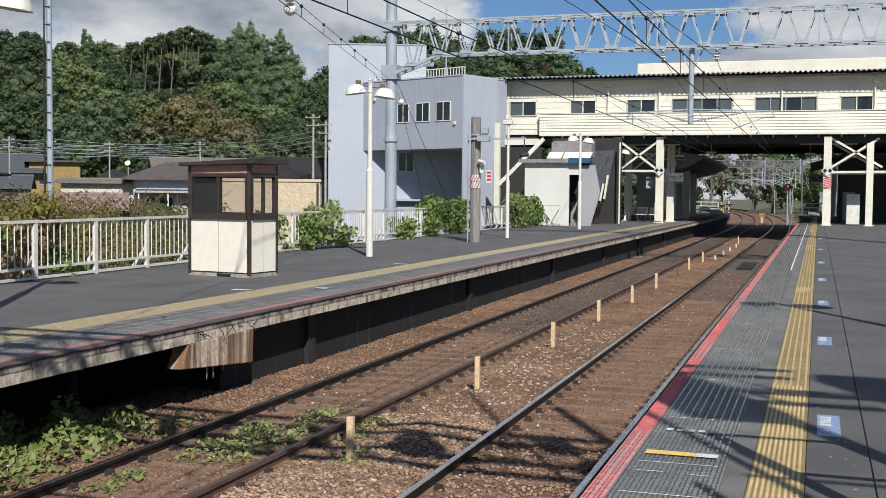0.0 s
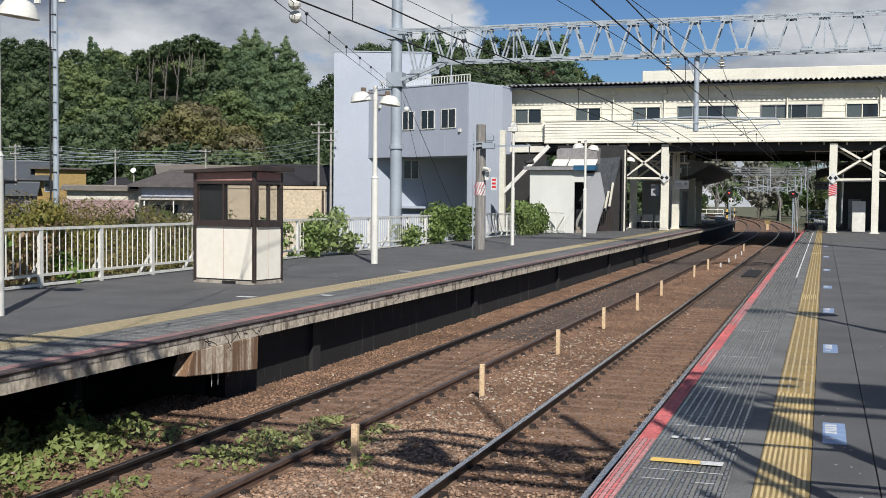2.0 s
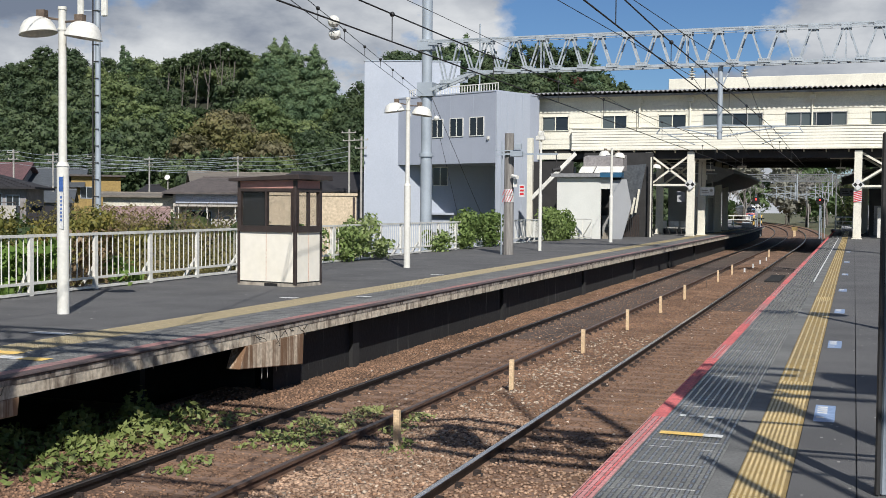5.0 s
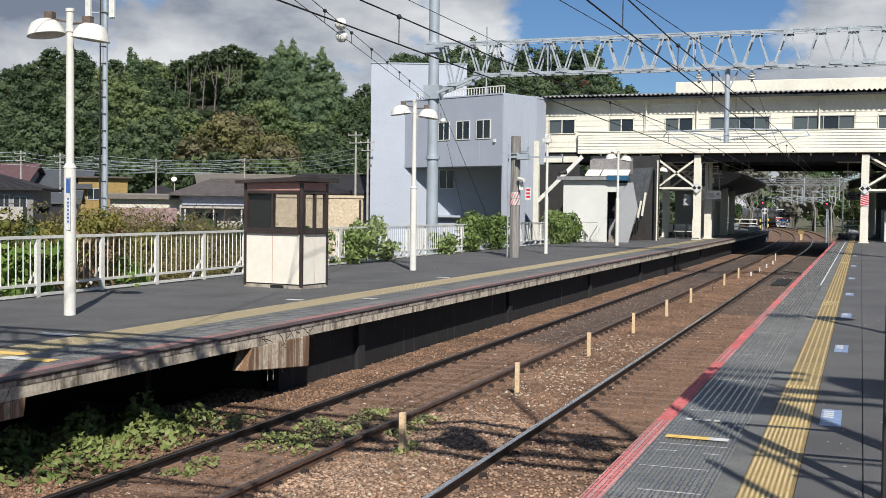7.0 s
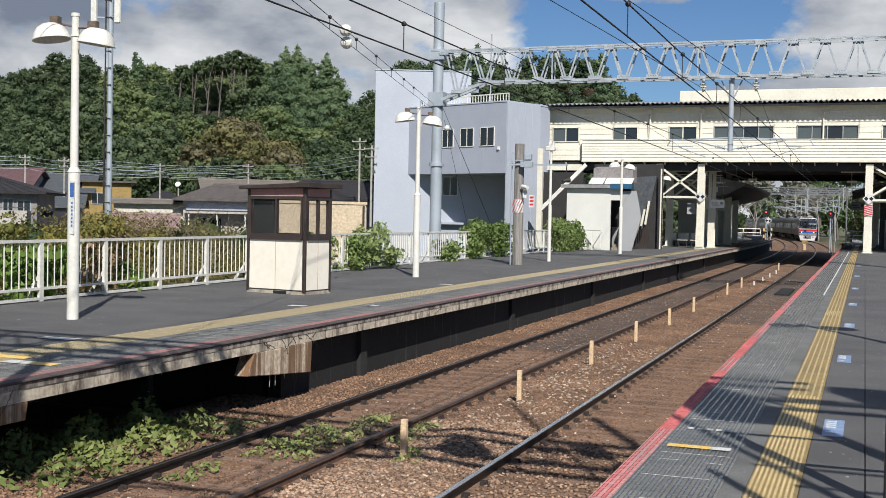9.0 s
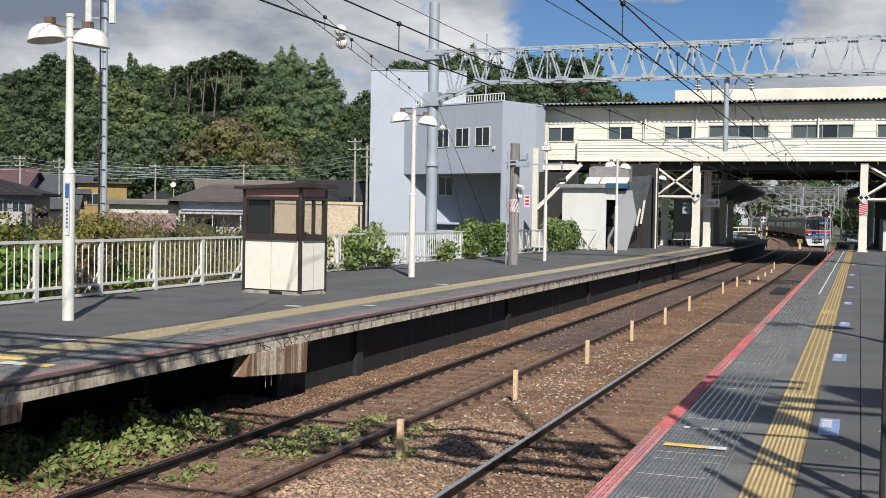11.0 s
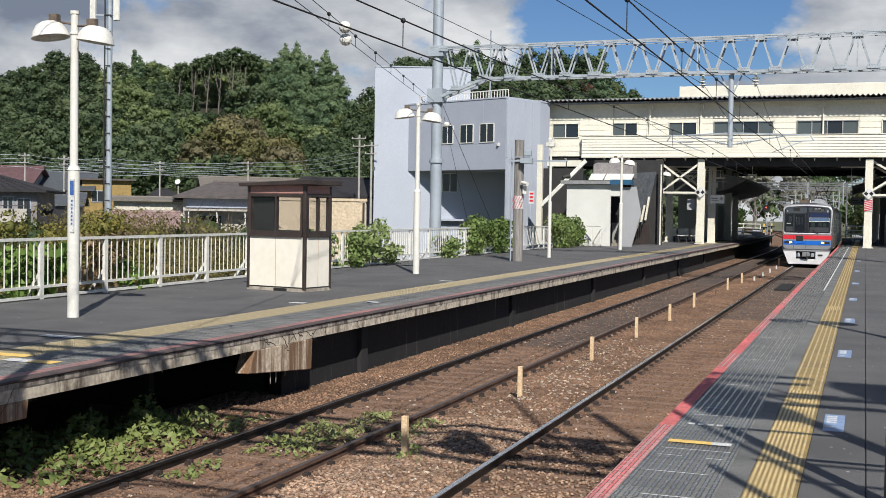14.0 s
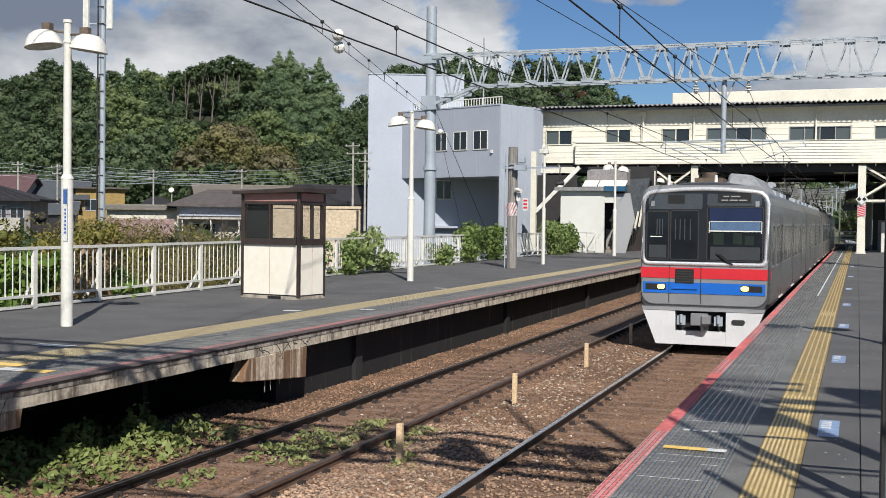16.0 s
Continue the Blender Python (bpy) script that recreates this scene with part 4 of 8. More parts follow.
# cream bars stand in for strips of sunlight on the stair wall
for k, (x, z0, z1) in enumerate(((-12.75, 2.2, 2.9), (-12.5, 2.4, 3.4), (-12.25, 2.5, 3.9))):
    bm = bmesh.new()
    bar(bm, (x, 67.8, z0), (x + 0.2, 67.8, z1), 0.07, 0.12)
    part("stair_rail_panel", bm, M_CREAM, stair)
part("ticket_box", boxes((-14.6, -14.0, 69.5, 70.0, 1.0, 2.3)), M_STAIRG, stair, bevel=0.02)
gate = part("gate", boxes((-13.15, -12.2, 68.9, 68.95, 2.36, 2.42)), M_UNDER, stair, "dark open steel gate")
for i in range(9):
    part("gate_bar", boxes((-13.15 + i * 0.108, -13.09 + i * 0.108, 68.9, 68.94, 1.05, 2.358)), M_BROWN, gate)

# ---- office building ----
office = holder("office_building", Matrix.Translation((-21.7, 70.0, 0)) @ pose(0, 0, 0, 0, 0, 157.0), "pale blue-grey panel-clad building with an overhanging upper floor", "building")
# its own axes: x along the front to the tower, -y into the depth


def obox(*rows):
    return boxes(*[(r[0], r[1], -r[3], -r[2], r[4], r[5]) for r in rows])


def oslab(pts, z0, z1):
    """An upright slab over an outline of (x, depth) pairs."""
    b = bmesh.new()
    lo = [b.verts.new((x, -d, z0)) for x, d in pts]
    hi = [b.verts.new((x, -d, z1)) for x, d in pts]
    b.faces.new(lo)
    b.faces.new(hi[::-1])
    for k in range(len(pts)):
        j = (k + 1) % len(pts)
        b.faces.new((lo[k], hi[k], hi[j], lo[j]))
    bmesh.ops.recalc_face_normals(b, faces=b.faces[:])
    return b


WEDGE = radians(44.0)                # the upper floor juts out askew over the wall below it


def on_wall(s, out=0.0):
    return 8.8 - s * math.cos(WEDGE) - out * math.sin(WEDGE), s * math.sin(WEDGE) - out * math.cos(WEDGE)


def wslab(s0, s1, o0, o1, z0, z1):
    return oslab([on_wall(s0, o0), on_wall(s1, o0), on_wall(s1, o1), on_wall(s0, o1)], z0, z1)


part("ground_floor_wall", wslab(4.252, 12.2, -0.3, 0, -0.5, 5.598), M_BLDG, office)
part("upper_floor_wall", oslab([(0, 0), (8.79, 0), on_wall(6.5, 0.004), (0, on_wall(6.5)[1])], 5.6, 10.15), M_BLDG2, office, "grey metal cladding of the projecting upper floor")
part("roof_edge", oslab([(-0.04, -0.04), (8.78, -0.04), on_wall(6.5, 0.004), (-0.04, on_wall(6.5)[1])], 10.152, 10.24), M_BLDG, office)
part("side_wall", obox((-0.10, -0.005, 0.01, 3.4, -0.5, 10.15), (-0.10, -0.005, 3.4, 8.6, -0.5, 5.598)), M_BLDG, office, "pale blue-grey side cladding")
for i in range(4):
    part("cladding_rib", obox((-0.13, -0.101, 0.3 + i * 0.75, 0.34 + i * 0.75, -0.5, 10.1)), M_BLDG, office)
part("tower_wall", wslab(-2.35, 4.25, -4.2, 0, -0.5, 12.75), M_BLDG, office, "tall pale blue-grey stair tower")
part("tower_coping", wslab(-2.40, 4.30, -4.25, 0.05, 12.752, 12.83), M_GALV, office)
for z in (3.1, 8.7):
    part("panel_joint", wslab(-2.34, 0.0, 0.0, 0.006, z, z + 0.02), M_BLDG, office)
part("panel_joint", wslab(-0.012, 0.012, 0.0, 0.006, -0.4, 5.59), M_BLDG, office)
for x in (1.9, 3.9, 5.9, 7.6):
    part("panel_joint", obox((x, x + 0.02, -0.006, 0.0, 5.62, 10.1)), M_BLDG, office)


def office_window(x0, x1, y, z0, z1, own=None):
    w = new("window")
    w.parent = office
    if own:
        w.matrix_local = own
    part("window_frame", obox((x0, x1, y - 0.05, y, z0, z0 + 0.05), (x0, x1, y - 0.05, y, z1 - 0.05, z1), (x0, x0 + 0.05, y - 0.05, y, z0, z1), (x1 - 0.05, x1, y - 0.05, y, z0, z1), ((x0 + x1) / 2 - 0.03, (x0 + x1) / 2 + 0.03, y - 0.04, y, z0, z1)), M_LAMPW, w)
    for a, c in ((x0 + 0.05, (x0 + x1) / 2 - 0.03), ((x0 + x1) / 2 + 0.03, x1 - 0.05)):
        part("pane", obox((a, c, y - 0.025, y - 0.005, z0 + 0.05, z1 - 0.05)), M_GLASSD, w)


for x0, x1 in ((0.95, 2.2), (2.75, 3.95), (4.55, 5.6)):
    office_window(x0, x1, 0, 7.35, 8.6)
office_window(-3.46, -2.4, -0.004, 4.18, 5.5, pose(8.8, 0, 0, 0, 0, math.degrees(WEDGE)))
part("lower_roof", wslab(2.0, 3.9, 0.004, 0.8, 2.2, 2.34), M_BLDG2, office)
part("meter_box", wslab(2.3, 3.6, 0.004, 0.35, 1.0, 1.9), M_BLDG2, office)
for x, z in ((7.6, 8.9), (0.5, 7.1)):
    part("wall_lamp", obox((x, x + 0.14, -0.12, 0, z, z + 0.2)), M_LAMPW, office, "small white wall lamp")
bm = bmesh.new()
for i in range(34):
    x = 0.2 + i * 0.24
    box(bm, x, x + 0.04, -0.5, -0.46, 10.24, 10.75)
box(bm, 0.2, 8.2, -0.5, -0.45, 10.72, 10.78)
part("roof_railing", bm, M_LAMPW, office, "white roof railing")
bm = bmesh.new()
cyl(bm, (4.0, -3, 10.2), (4.0, -3, 15.2), 0.05, seg=8)
bar(bm, (3.6, -3, 13.0), (4.4, -3, 13.0), 0.04, 0.04)
box(bm, 3.3, 3.9, -1.0, -0.6, 11.0, 11.5)
part("antenna_pole", bm, M_GALV, office)

# ---- booth ----
booth = holder("platform_booth", pose(-11.27, 21.97, PZ, 0, 0, -9.5), "small ivory and dark brown attendant booth on the platform", "booth")
BW, BD, BH = 1.62, 1.0, 2.3          # the front runs to -x, the side to +y
part("plinth", boxes((-BW + 0.02, -0.02, 0.02, BD - 0.02, 0, 0.07)), M_CONC, booth)
part("floor", boxes((-BW + 0.03, -0.03, 0.03, BD - 0.03, 0.07, 0.10)), M_UNDER, booth)
for x, y in ((-BW, 0), (-0.09, 0), (-BW, BD - 0.09), (-0.09, BD - 0.09)):
    part("corner_post", boxes((x + 0.01, x + 0.08, y + 0.01, y + 0.08, 0.04, BH)), M_BROWN, booth, bevel=0.006)


def booth_side(m, w):
    """One wall of panels below and sliding windows above, w wide, from the origin along x."""
    for x0, x1 in ((0.0, w / 2 - 0.006), (w / 2 + 0.006, w)):
        bm = bmesh.new()
        box(bm, x0, x1, 0.02, 0.06, 0.10, 1.18, m)
        part("wall_panel", bm, M_PANEL, booth)
    bm = bmesh.new()
    box(bm, w / 2 - 0.005, w / 2 + 0.005, 0.016, 0.05, 0.10, 1.18, m)
    part("panel_joint", bm, mat("rusty_joint", (0.5, 0.2, 0.13), (0.6, 0.45, 0.35), 6, 0.7), booth)
    bm = bmesh.new()
    for x0, x1, z0, z1 in ((0, w, 1.18, 1.22), (0, w, 1.22, 1.31), (0, w, 2.06, 2.13), (0, 0.035, 1.31, 2.06), (w - 0.035, w, 1.31, 2.06), (w / 2 - 0.022, w / 2 + 0.022, 1.31, 2.06)):
        box(bm, x0, x1, 0.0 if z0 > 1.21 else -0.02, 0.075, z0, z1, m)
    part("window_frame", bm, M_BROWN, booth)
    bm = bmesh.new()
    box(bm, 0, w, 0.02, 0.06, 2.13, 2.3, m)
    part("head_panel", bm, mat("faded_pink_panel", (0.50, 0.25, 0.20), (0.38, 0.2, 0.17), 4, 0.6), booth)
    for x0, x1, y in ((0.06, w / 2 - 0.03, 0.025), (w / 2 + 0.03, w - 0.06, 0.045)):
        bm = bmesh.new()
        box(bm, x0, x1, y, y + 0.006, 1.31, 2.06, m)
        part("pane", bm, M_GLASSC, booth).visible_shadow = False


booth_side(pose(-BW + 0.09, 0, 0), BW - 0.18)
booth_side(pose(0, 0.09, 0, 0, 0, 90), BD - 0.18)
booth_side(pose(-0.09, BD, 0, 0, 0, 180), BW - 0.18)
booth_side(pose(-BW, BD - 0.09, 0, 0, 0, -90), BD - 0.18)
bm = bmesh.new()
prism(bm, [(-BW - 0.14, BH - 0.02), (-BW - 0.14, BH + 0.05), (0.16, BH + 0.13), (0.16, BH + 0.02)], -0.12, BD + 0.15)
part("roof", bm, M_BROWN, booth, "thin dark brown lean-to roof", bevel=0.008)
# added board, black in place of the shade inside the left pane
part("inner_board", boxes((-BW + 0.09, -BW + 0.68, 0.12, 0.14, 0.11, 2.2)), M_DARK, booth, "black board added behind the booth window for its dim interior")
part("plinth_notch", boxes((-0.86, -0.5, 0.016, 0.03, 0.0, 0.065)), M_DARK, booth)


# ---- platform lamps ----
M_SIGNBLUE = mat("sign_blue", (0.05, 0.13, 0.38), None, 5, 0.5)
def platform_lamp(m, label):
    g = holder("platform_lamp", m, label, "street lamp", "platform lamps")
    b = bmesh.new()
    cyl(b, (0, 0, 0), (0, 0, 2.35), 0.095, seg=16)
    cyl(b, (0, 0, 2.35), (0, 0, 2.42), 0.105, 0.07, 16)
    part("lower_post", b, M_POST, g)
    b = bmesh.new()
    cyl(b, (0, 0, 2.42), (0, 0, 4.84), 0.066, 0.06, 14)
    cyl(b, (0, 0, 4.50), (0, 0, 4.53), 0.075, seg=14)
    cyl(b, (0, 0, 4.82), (0, 0, 4.87), 0.072, seg=14)
    part("upper_post", b, M_POST, g)
    for s, dz in ((-1, 0.0), (1, -0.09)):
        b = bmesh.new()
        cyl(b, (0, 0, 4.66 + dz * 0.3), (s * 0.40, -0.04, 4.72 + dz), 0.018, seg=8)
        box(b, s * 0.33 - 0.07, s * 0.33 + 0.07, -0.1, 0.02, 4.66 + dz, 4.82 + dz)
        part("bracket", b, M_TRUNK, g, "rusty lamp bracket")
        b = bmesh.new()
        prof = [(0.05, 0.25), (0.13, 0.24), (0.21, 0.19), (0.265, 0.10), (0.295, 0.0), (0.30, -0.012), (0.285, -0.012), (0.25, 0.10), (0.16, 0.19), (0.04, 0.21)]
        tilt = Matrix.Translation((s * 0.39, -0.05, 4.46 + dz)) @ pose(0, 0, 0, 0, s * 8, 0)
        rings = [[b.verts.new(tilt @ Vector((r * math.cos(2 * math.pi * i / 20), r * math.sin(2 * math.pi * i / 20), z))) for i in range(20)] for r, z in prof]
        for a, c in zip(rings, rings[1:]):
            for i in range(20):
                b.faces.new((a[i], a[(i + 1) % 20], c[(i + 1) % 20], c[i])).smooth = True
        b.faces.new(rings[0])
        b.faces.new(rings[-1][::-1])
        part("shade", b, M_LAMPW, g, "dome-shaped white enamel shade")
    return g


lamp_a = platform_lamp(pose(-11.85, 15.05, PZ, 0, 0, 8), "cream lamp post with twin dome shades on the platform")
for y, x, r in ((30.43, -12.05, 25), (58.3, -11.8, 25), (74.0, -12.45, 25), (0.5, -11.7, 8), (16.0, 1.65, 0)):
    copy_thing(lamp_a, pose(x, y, PZ, 0, 0, r))
tag_sheet = part("direction_label", boxes((-0.01, 0.06, -0.102, -0.08, 1.36, 2.2)), M_WHITEP, lamp_a, "white vertical label with a blue head")
part("label_head", boxes((-0.008, 0.058, -0.1045, -0.1022, 1.95, 2.18)), M_SIGNBLUE, tag_sheet)
for i in range(7):
    part("writing", boxes((0.012, 0.04, -0.1045, -0.1022, 1.48 + i * 0.06, 1.515 + i * 0.06)), M_SIGNBLUE, tag_sheet)

# ---- posts on the far platform ----
pole = holder("timber_pole", pose(-12.1, 40.8, PZ), "weathered timber pole with a red and white warning band", "pole")
bm = bmesh.new()
cyl(bm, (0, 0, 0), (0, 0, 4.5), 0.195, 0.175, 14)
part("trunk", bm, M_WOODPOLE, pole)
for k in range(2):
    bm = bmesh.new()
    cyl(bm, (0, 0, 1.95 + k * 0.25), (0, 0, 2.18 + k * 0.25), 0.197, seg=14)
    band = part("warning_band", bm, M_WHITEP, pole, "white band with slanting red stripes")
    for j in range(4):
        bm = bmesh.new()
        bar(bm, (-0.19 + j * 0.098, -0.203, 1.96 + k * 0.25), (-0.08 + j * 0.098, -0.203, 2.17 + k * 0.25), 0.05, 0.012)
        part("stripe", bm, M_TRAINRED, band)
bm = bmesh.new()
bar(bm, (-0.45, -0.22, 3.72), (1.9, -0.22, 3.72), 0.06, 0.06)
bar(bm, (-0.5, -0.22, 3.86), (0.5, -0.22, 3.86), 0.03, 0.03)
part("cross_arm", bm, M_GALV, pole)
part("floodlight", boxes((0.15, 0.6, -0.42, -0.2, 3.62, 3.82), (0.3, 0.55, -0.4, -0.2, 3.9, 4.1)), M_GALV, pole, bevel=0.01)
bm = bmesh.new()
cyl(bm, (0.2, -0.25, 2.92), (0.45, -0.42, 2.86), 0.07, seg=10)
box(bm, 0.22, 0.36, -0.24, -0.12, 2.5, 2.8)
part("camera", bm, M_LAMPW, pole, "white surveillance camera")
notice = part("notice", boxes((0.45, 0.66, -0.2, -0.18, 2.15, 2.6)), M_WHITEP, pole, "small white notice with red bars")
for z in (2.22, 2.35, 2.48):
    part("writing", boxes((0.48, 0.63, -0.205, -0.201, z, z + 0.07)), M_TRAINRED, notice)
bm = bmesh.new()
cyl(bm, (1.85, -0.22, 3.7), (1.85, -0.22, 3.2), 0.02, seg=6)
cyl(bm, (1.75, -0.35, 3.12), (1.95, -0.15, 3.17), 0.05, 0.10, 10)
part("loudspeaker", bm, M_UNDER, pole)
bm = bmesh.new()
cyl(bm, (-0.25, -0.1, 0), (-0.25, -0.1, 4.2), 0.025, seg=6)
part("conduit", bm, M_GALV, pole)

post = holder("signal_post", pose(-12.07, 45.2, PZ), "slim cream post with a small box on top", "post")
bm = bmesh.new()
cyl(bm, (0, 0, 0), (0, 0, 2.3), 0.075, seg=12)
cyl(bm, (0, 0, 2.3), (0, 0, 4.5), 0.055, seg=12)
part("shaft", bm, M_POST, post)
part("top_box", boxes((-0.2, 0.16, -0.12, 0.12, 4.5, 4.68), (-0.10, 0.12, -0.09, 0.09, 4.68, 4.86)), M_LAMPW, post, bevel=0.02)


# ---- fence of the far platform ----
fence = holder("platform_fence", pose(0, 0, 0), "white steel railing along the back of the platform", "fence")


def fence_x(y):
    return -14.45 - max(0.0, min(1.0, (y - 12) / 28.0)) * 0.95


fy = [-9.0 + 2.05 * i for i in range(39)]
for y0, y1 in zip(fy, fy[1:]):
    x0, x1 = fence_x(y0), fence_x(y1)
    for z, w, h, nm in ((PZ + 1.14, 0.07, 0.055, "top_rail"), (PZ + 0.24, 0.05, 0.05, "bottom_rail"), (PZ + 0.05, 0.06, 0.05, "base_rail")):
        b = bmesh.new()
        bar(b, (x0, y0, z), (x1, y1, z), w, h)
        part(nm, b, M_LAMPW, fence)
b = bmesh.new()
box(b, -0.03, 0.03, -0.055, 0.055, 0.0, 1.12)
post_mesh = None
for y in fy:
    x = fence_x(y)
    if post_mesh is None:
        prism(b, [(-0.03, 0.42), (-0.03, 0.50), (-0.36, 0.06), (-0.36, 0.0), (-0.30, 0.0)], -0.05, 0.05)
        o = part("post", b, M_LAMPW, fence)
        post_mesh = o.data
    else:
        o = new("post", post_mesh)
        o.parent = fence
    o.location = (x, y, PZ)
b = bmesh.new()
cyl(b, (0, 0, 0.26), (0, 0, 1.12), 0.013, seg=6)
o = part("baluster", b, M_LAMPW, fence)
bal_mesh = o.data
first = True
for y0, y1 in zip(fy, fy[1:]):
    for k in range(1, 10):
        y = y0 + (y1 - y0) * k / 10
        if 5 < y < 71:
            if not first:
                o = new("baluster", bal_mesh)
                o.parent = fence
            o.location = (fence_x(y), y, PZ)
            first = False

short = holder("return_railing", pose(-15.1, 64.0, PZ), "short white return railing in front of the stair house", "fence")
for z, h in ((1.12, 0.05), (0.08, 0.05)):
    b = bmesh.new()
    bar(b, (0, 0, z), (1.25, -0.9, z), 0.05, h)
    part("rail", b, M_LAMPW, short)
for k in (0.0, 0.62, 1.22):
    part("post", boxes((k - 0.03, k + 0.03, -k * 0.72 - 0.03, -k * 0.72 + 0.03, 0.0, 1.12)), M_LAMPW, short)
b = bmesh.new()
bar(b, (0.62, -0.45, 0.12), (1.2, -0.86, 0.95), 0.04, 0.05)
part("brace", b, M_LAMPW, short)

# ---- foliage ----
def quads_mesh(name, V, F, material, smooth=False):
    """A mesh from vertex and quad arrays."""
    me = bpy.data.meshes.new(name)
    me.vertices.add(len(V))
    me.vertices.foreach_set("co", np.asarray(V, np.float32).ravel())
    me.loops.add(F.size)
    me.loops.foreach_set("vertex_index", F.astype(np.int32).ravel())
    me.polygons.add(len(F))
    me.polygons.foreach_set("loop_start", np.arange(0, F.size, F.shape[1], dtype=np.int32))
    me.update(calc_edges=True)
    me.materials.append(material)
    return me


def leaf_cloud(rng, blobs, per_m2, size, core=0.86, droop=0.25):
    """Leaf quads over the skins of lumpy blobs (centre and radii), with a rough core inside each."""
    V, F, n0 = [], [], 0
    for c, r in blobs:
        c, r = np.array(c), np.array(r)
        area = 4 * math.pi * ((r[0] * r[1]) ** 1.6 + (r[0] * r[2]) ** 1.6 + (r[1] * r[2]) ** 1.6) ** (1 / 1.6) / 3 ** (1 / 1.6)
        n = max(8, int(area * per_m2))
        d = rng.normal(size=(n, 3))
        d /= np.linalg.norm(d, axis=1)[:, None]
        bump = 1 + 0.16 * np.sin(d[:, :1] * 5 + c[0]) * np.sin(d[:, 1:2] * 6 + c[1]) + 0.10 * np.sin(d[:, 2:] * 8 + c[2])
        p = c + d * r * bump * rng.uniform(0.84, 1.10, (n, 1))
        nrm = d / r
        nrm /= np.linalg.norm(nrm, axis=1)[:, None]
        nrm = nrm + rng.normal(scale=0.6, size=(n, 3)) - np.array([0, 0, droop]) * rng.uniform(0, 1, (n, 1))
        nrm /= np.linalg.norm(nrm, axis=1)[:, None]
        a = np.cross(nrm, rng.normal(size=(n, 3)))
        a /= np.linalg.norm(a, axis=1)[:, None]
        b = np.cross(nrm, a)
        s = size * rng.uniform(0.55, 1.35, (n, 1))
        q = np.stack([p - a * s, p - b * s * 0.55, p + a * s, p + b * s * 0.6 - nrm * s * 0.2], 1)
        V.append(q.reshape(-1, 3))
        F.append(np.arange(n * 4).reshape(-1, 4) + n0)
        n0 += n * 4
        if core:
            m = 8
            th, ph = np.meshgrid(np.linspace(0, math.pi, m), np.linspace(0, 2 * math.pi, m + 1)[:-1], indexing="ij")
            dd = np.stack([np.sin(th) * np.cos(ph), np.sin(th) * np.sin(ph), np.cos(th)], -1).reshape(-1, 3)
            V.append(c + dd * r * core * rng.uniform(0.82, 1.0, (len(dd), 1)))
            idx = np.arange(m * m).reshape(m, m)
            f = np.stack([idx[:-1], idx[1:], np.roll(idx, -1, 1)[1:], np.roll(idx, -1, 1)[:-1]], -1).reshape(-1, 4)
            F.append(f + n0)
            n0 += len(dd)
    return np.concatenate(V), np.concatenate(F)


# ---- wooded hill ----
SKY_R = [-1.15, -0.99, -0.891, -0.86, -0.834, -0.808, -0.779, -0.751, -0.733, -0.702, -0.674, -0.641, -0.608, -0.588, -0.563, -0.55, -0.476, -0.458, -0.443, -0.403, -0.383, -0.339, -0.312, -0.285, -0.238, -0.207, -0.182, -0.162, -0.12, 0.0, 0.3]
SKY_Z = [20.0, 27.0, 33.1, 36.7, 38.4, 39.5, 39.7, 38.1, 35.6, 36.8, 36.6, 35.9, 36.6, 37.2, 35.9, 33.3, 28.5, 28.9, 30.0, 35.5, 36.0, 35.6, 36.6, 35.8, 34.3, 29.5, 26.5, 24.5, 20.0, 17.0, 16.0]


def tree_top(x, y):
    f = 0.36 + 0.64 * max(0.0, min(1.0, (y - 118) / 95.0)) ** 0.8
    return 2.77 + (np.interp(x / y, SKY_R, SKY_Z) - 2.77) * (y / 220.0) * f


bm = bmesh.new()
xs = [-300 + 12 * i for i in range(34)]
ys = [100, 112, 124, 136, 150, 165, 180, 195, 210, 225, 245, 270, 320]
gr = [[bm.verts.new((x, y, -3.0 if y < 110 or x > -0.17 * y else max(-3.0, tree_top(x, min(y, 225)) - 8.5) - max(0, y - 225) * 0.12)) for y in ys] for x in xs]
for a, b in zip(gr, gr[1:]):
    for k in range(len(ys) - 1):
        bm.faces.new((a[k], b[k], b[k + 1], a[k + 1]))
structure("hill", bm, mat("forest_floor", (0.03, 0.035, 0.015), (0.018, 0.02, 0.01), 0.3, 0.95, fine=3), "steep dark hillside under the woods behind the town", "hill")

rng = np.random.default_rng(5)
trunks = bmesh.new()


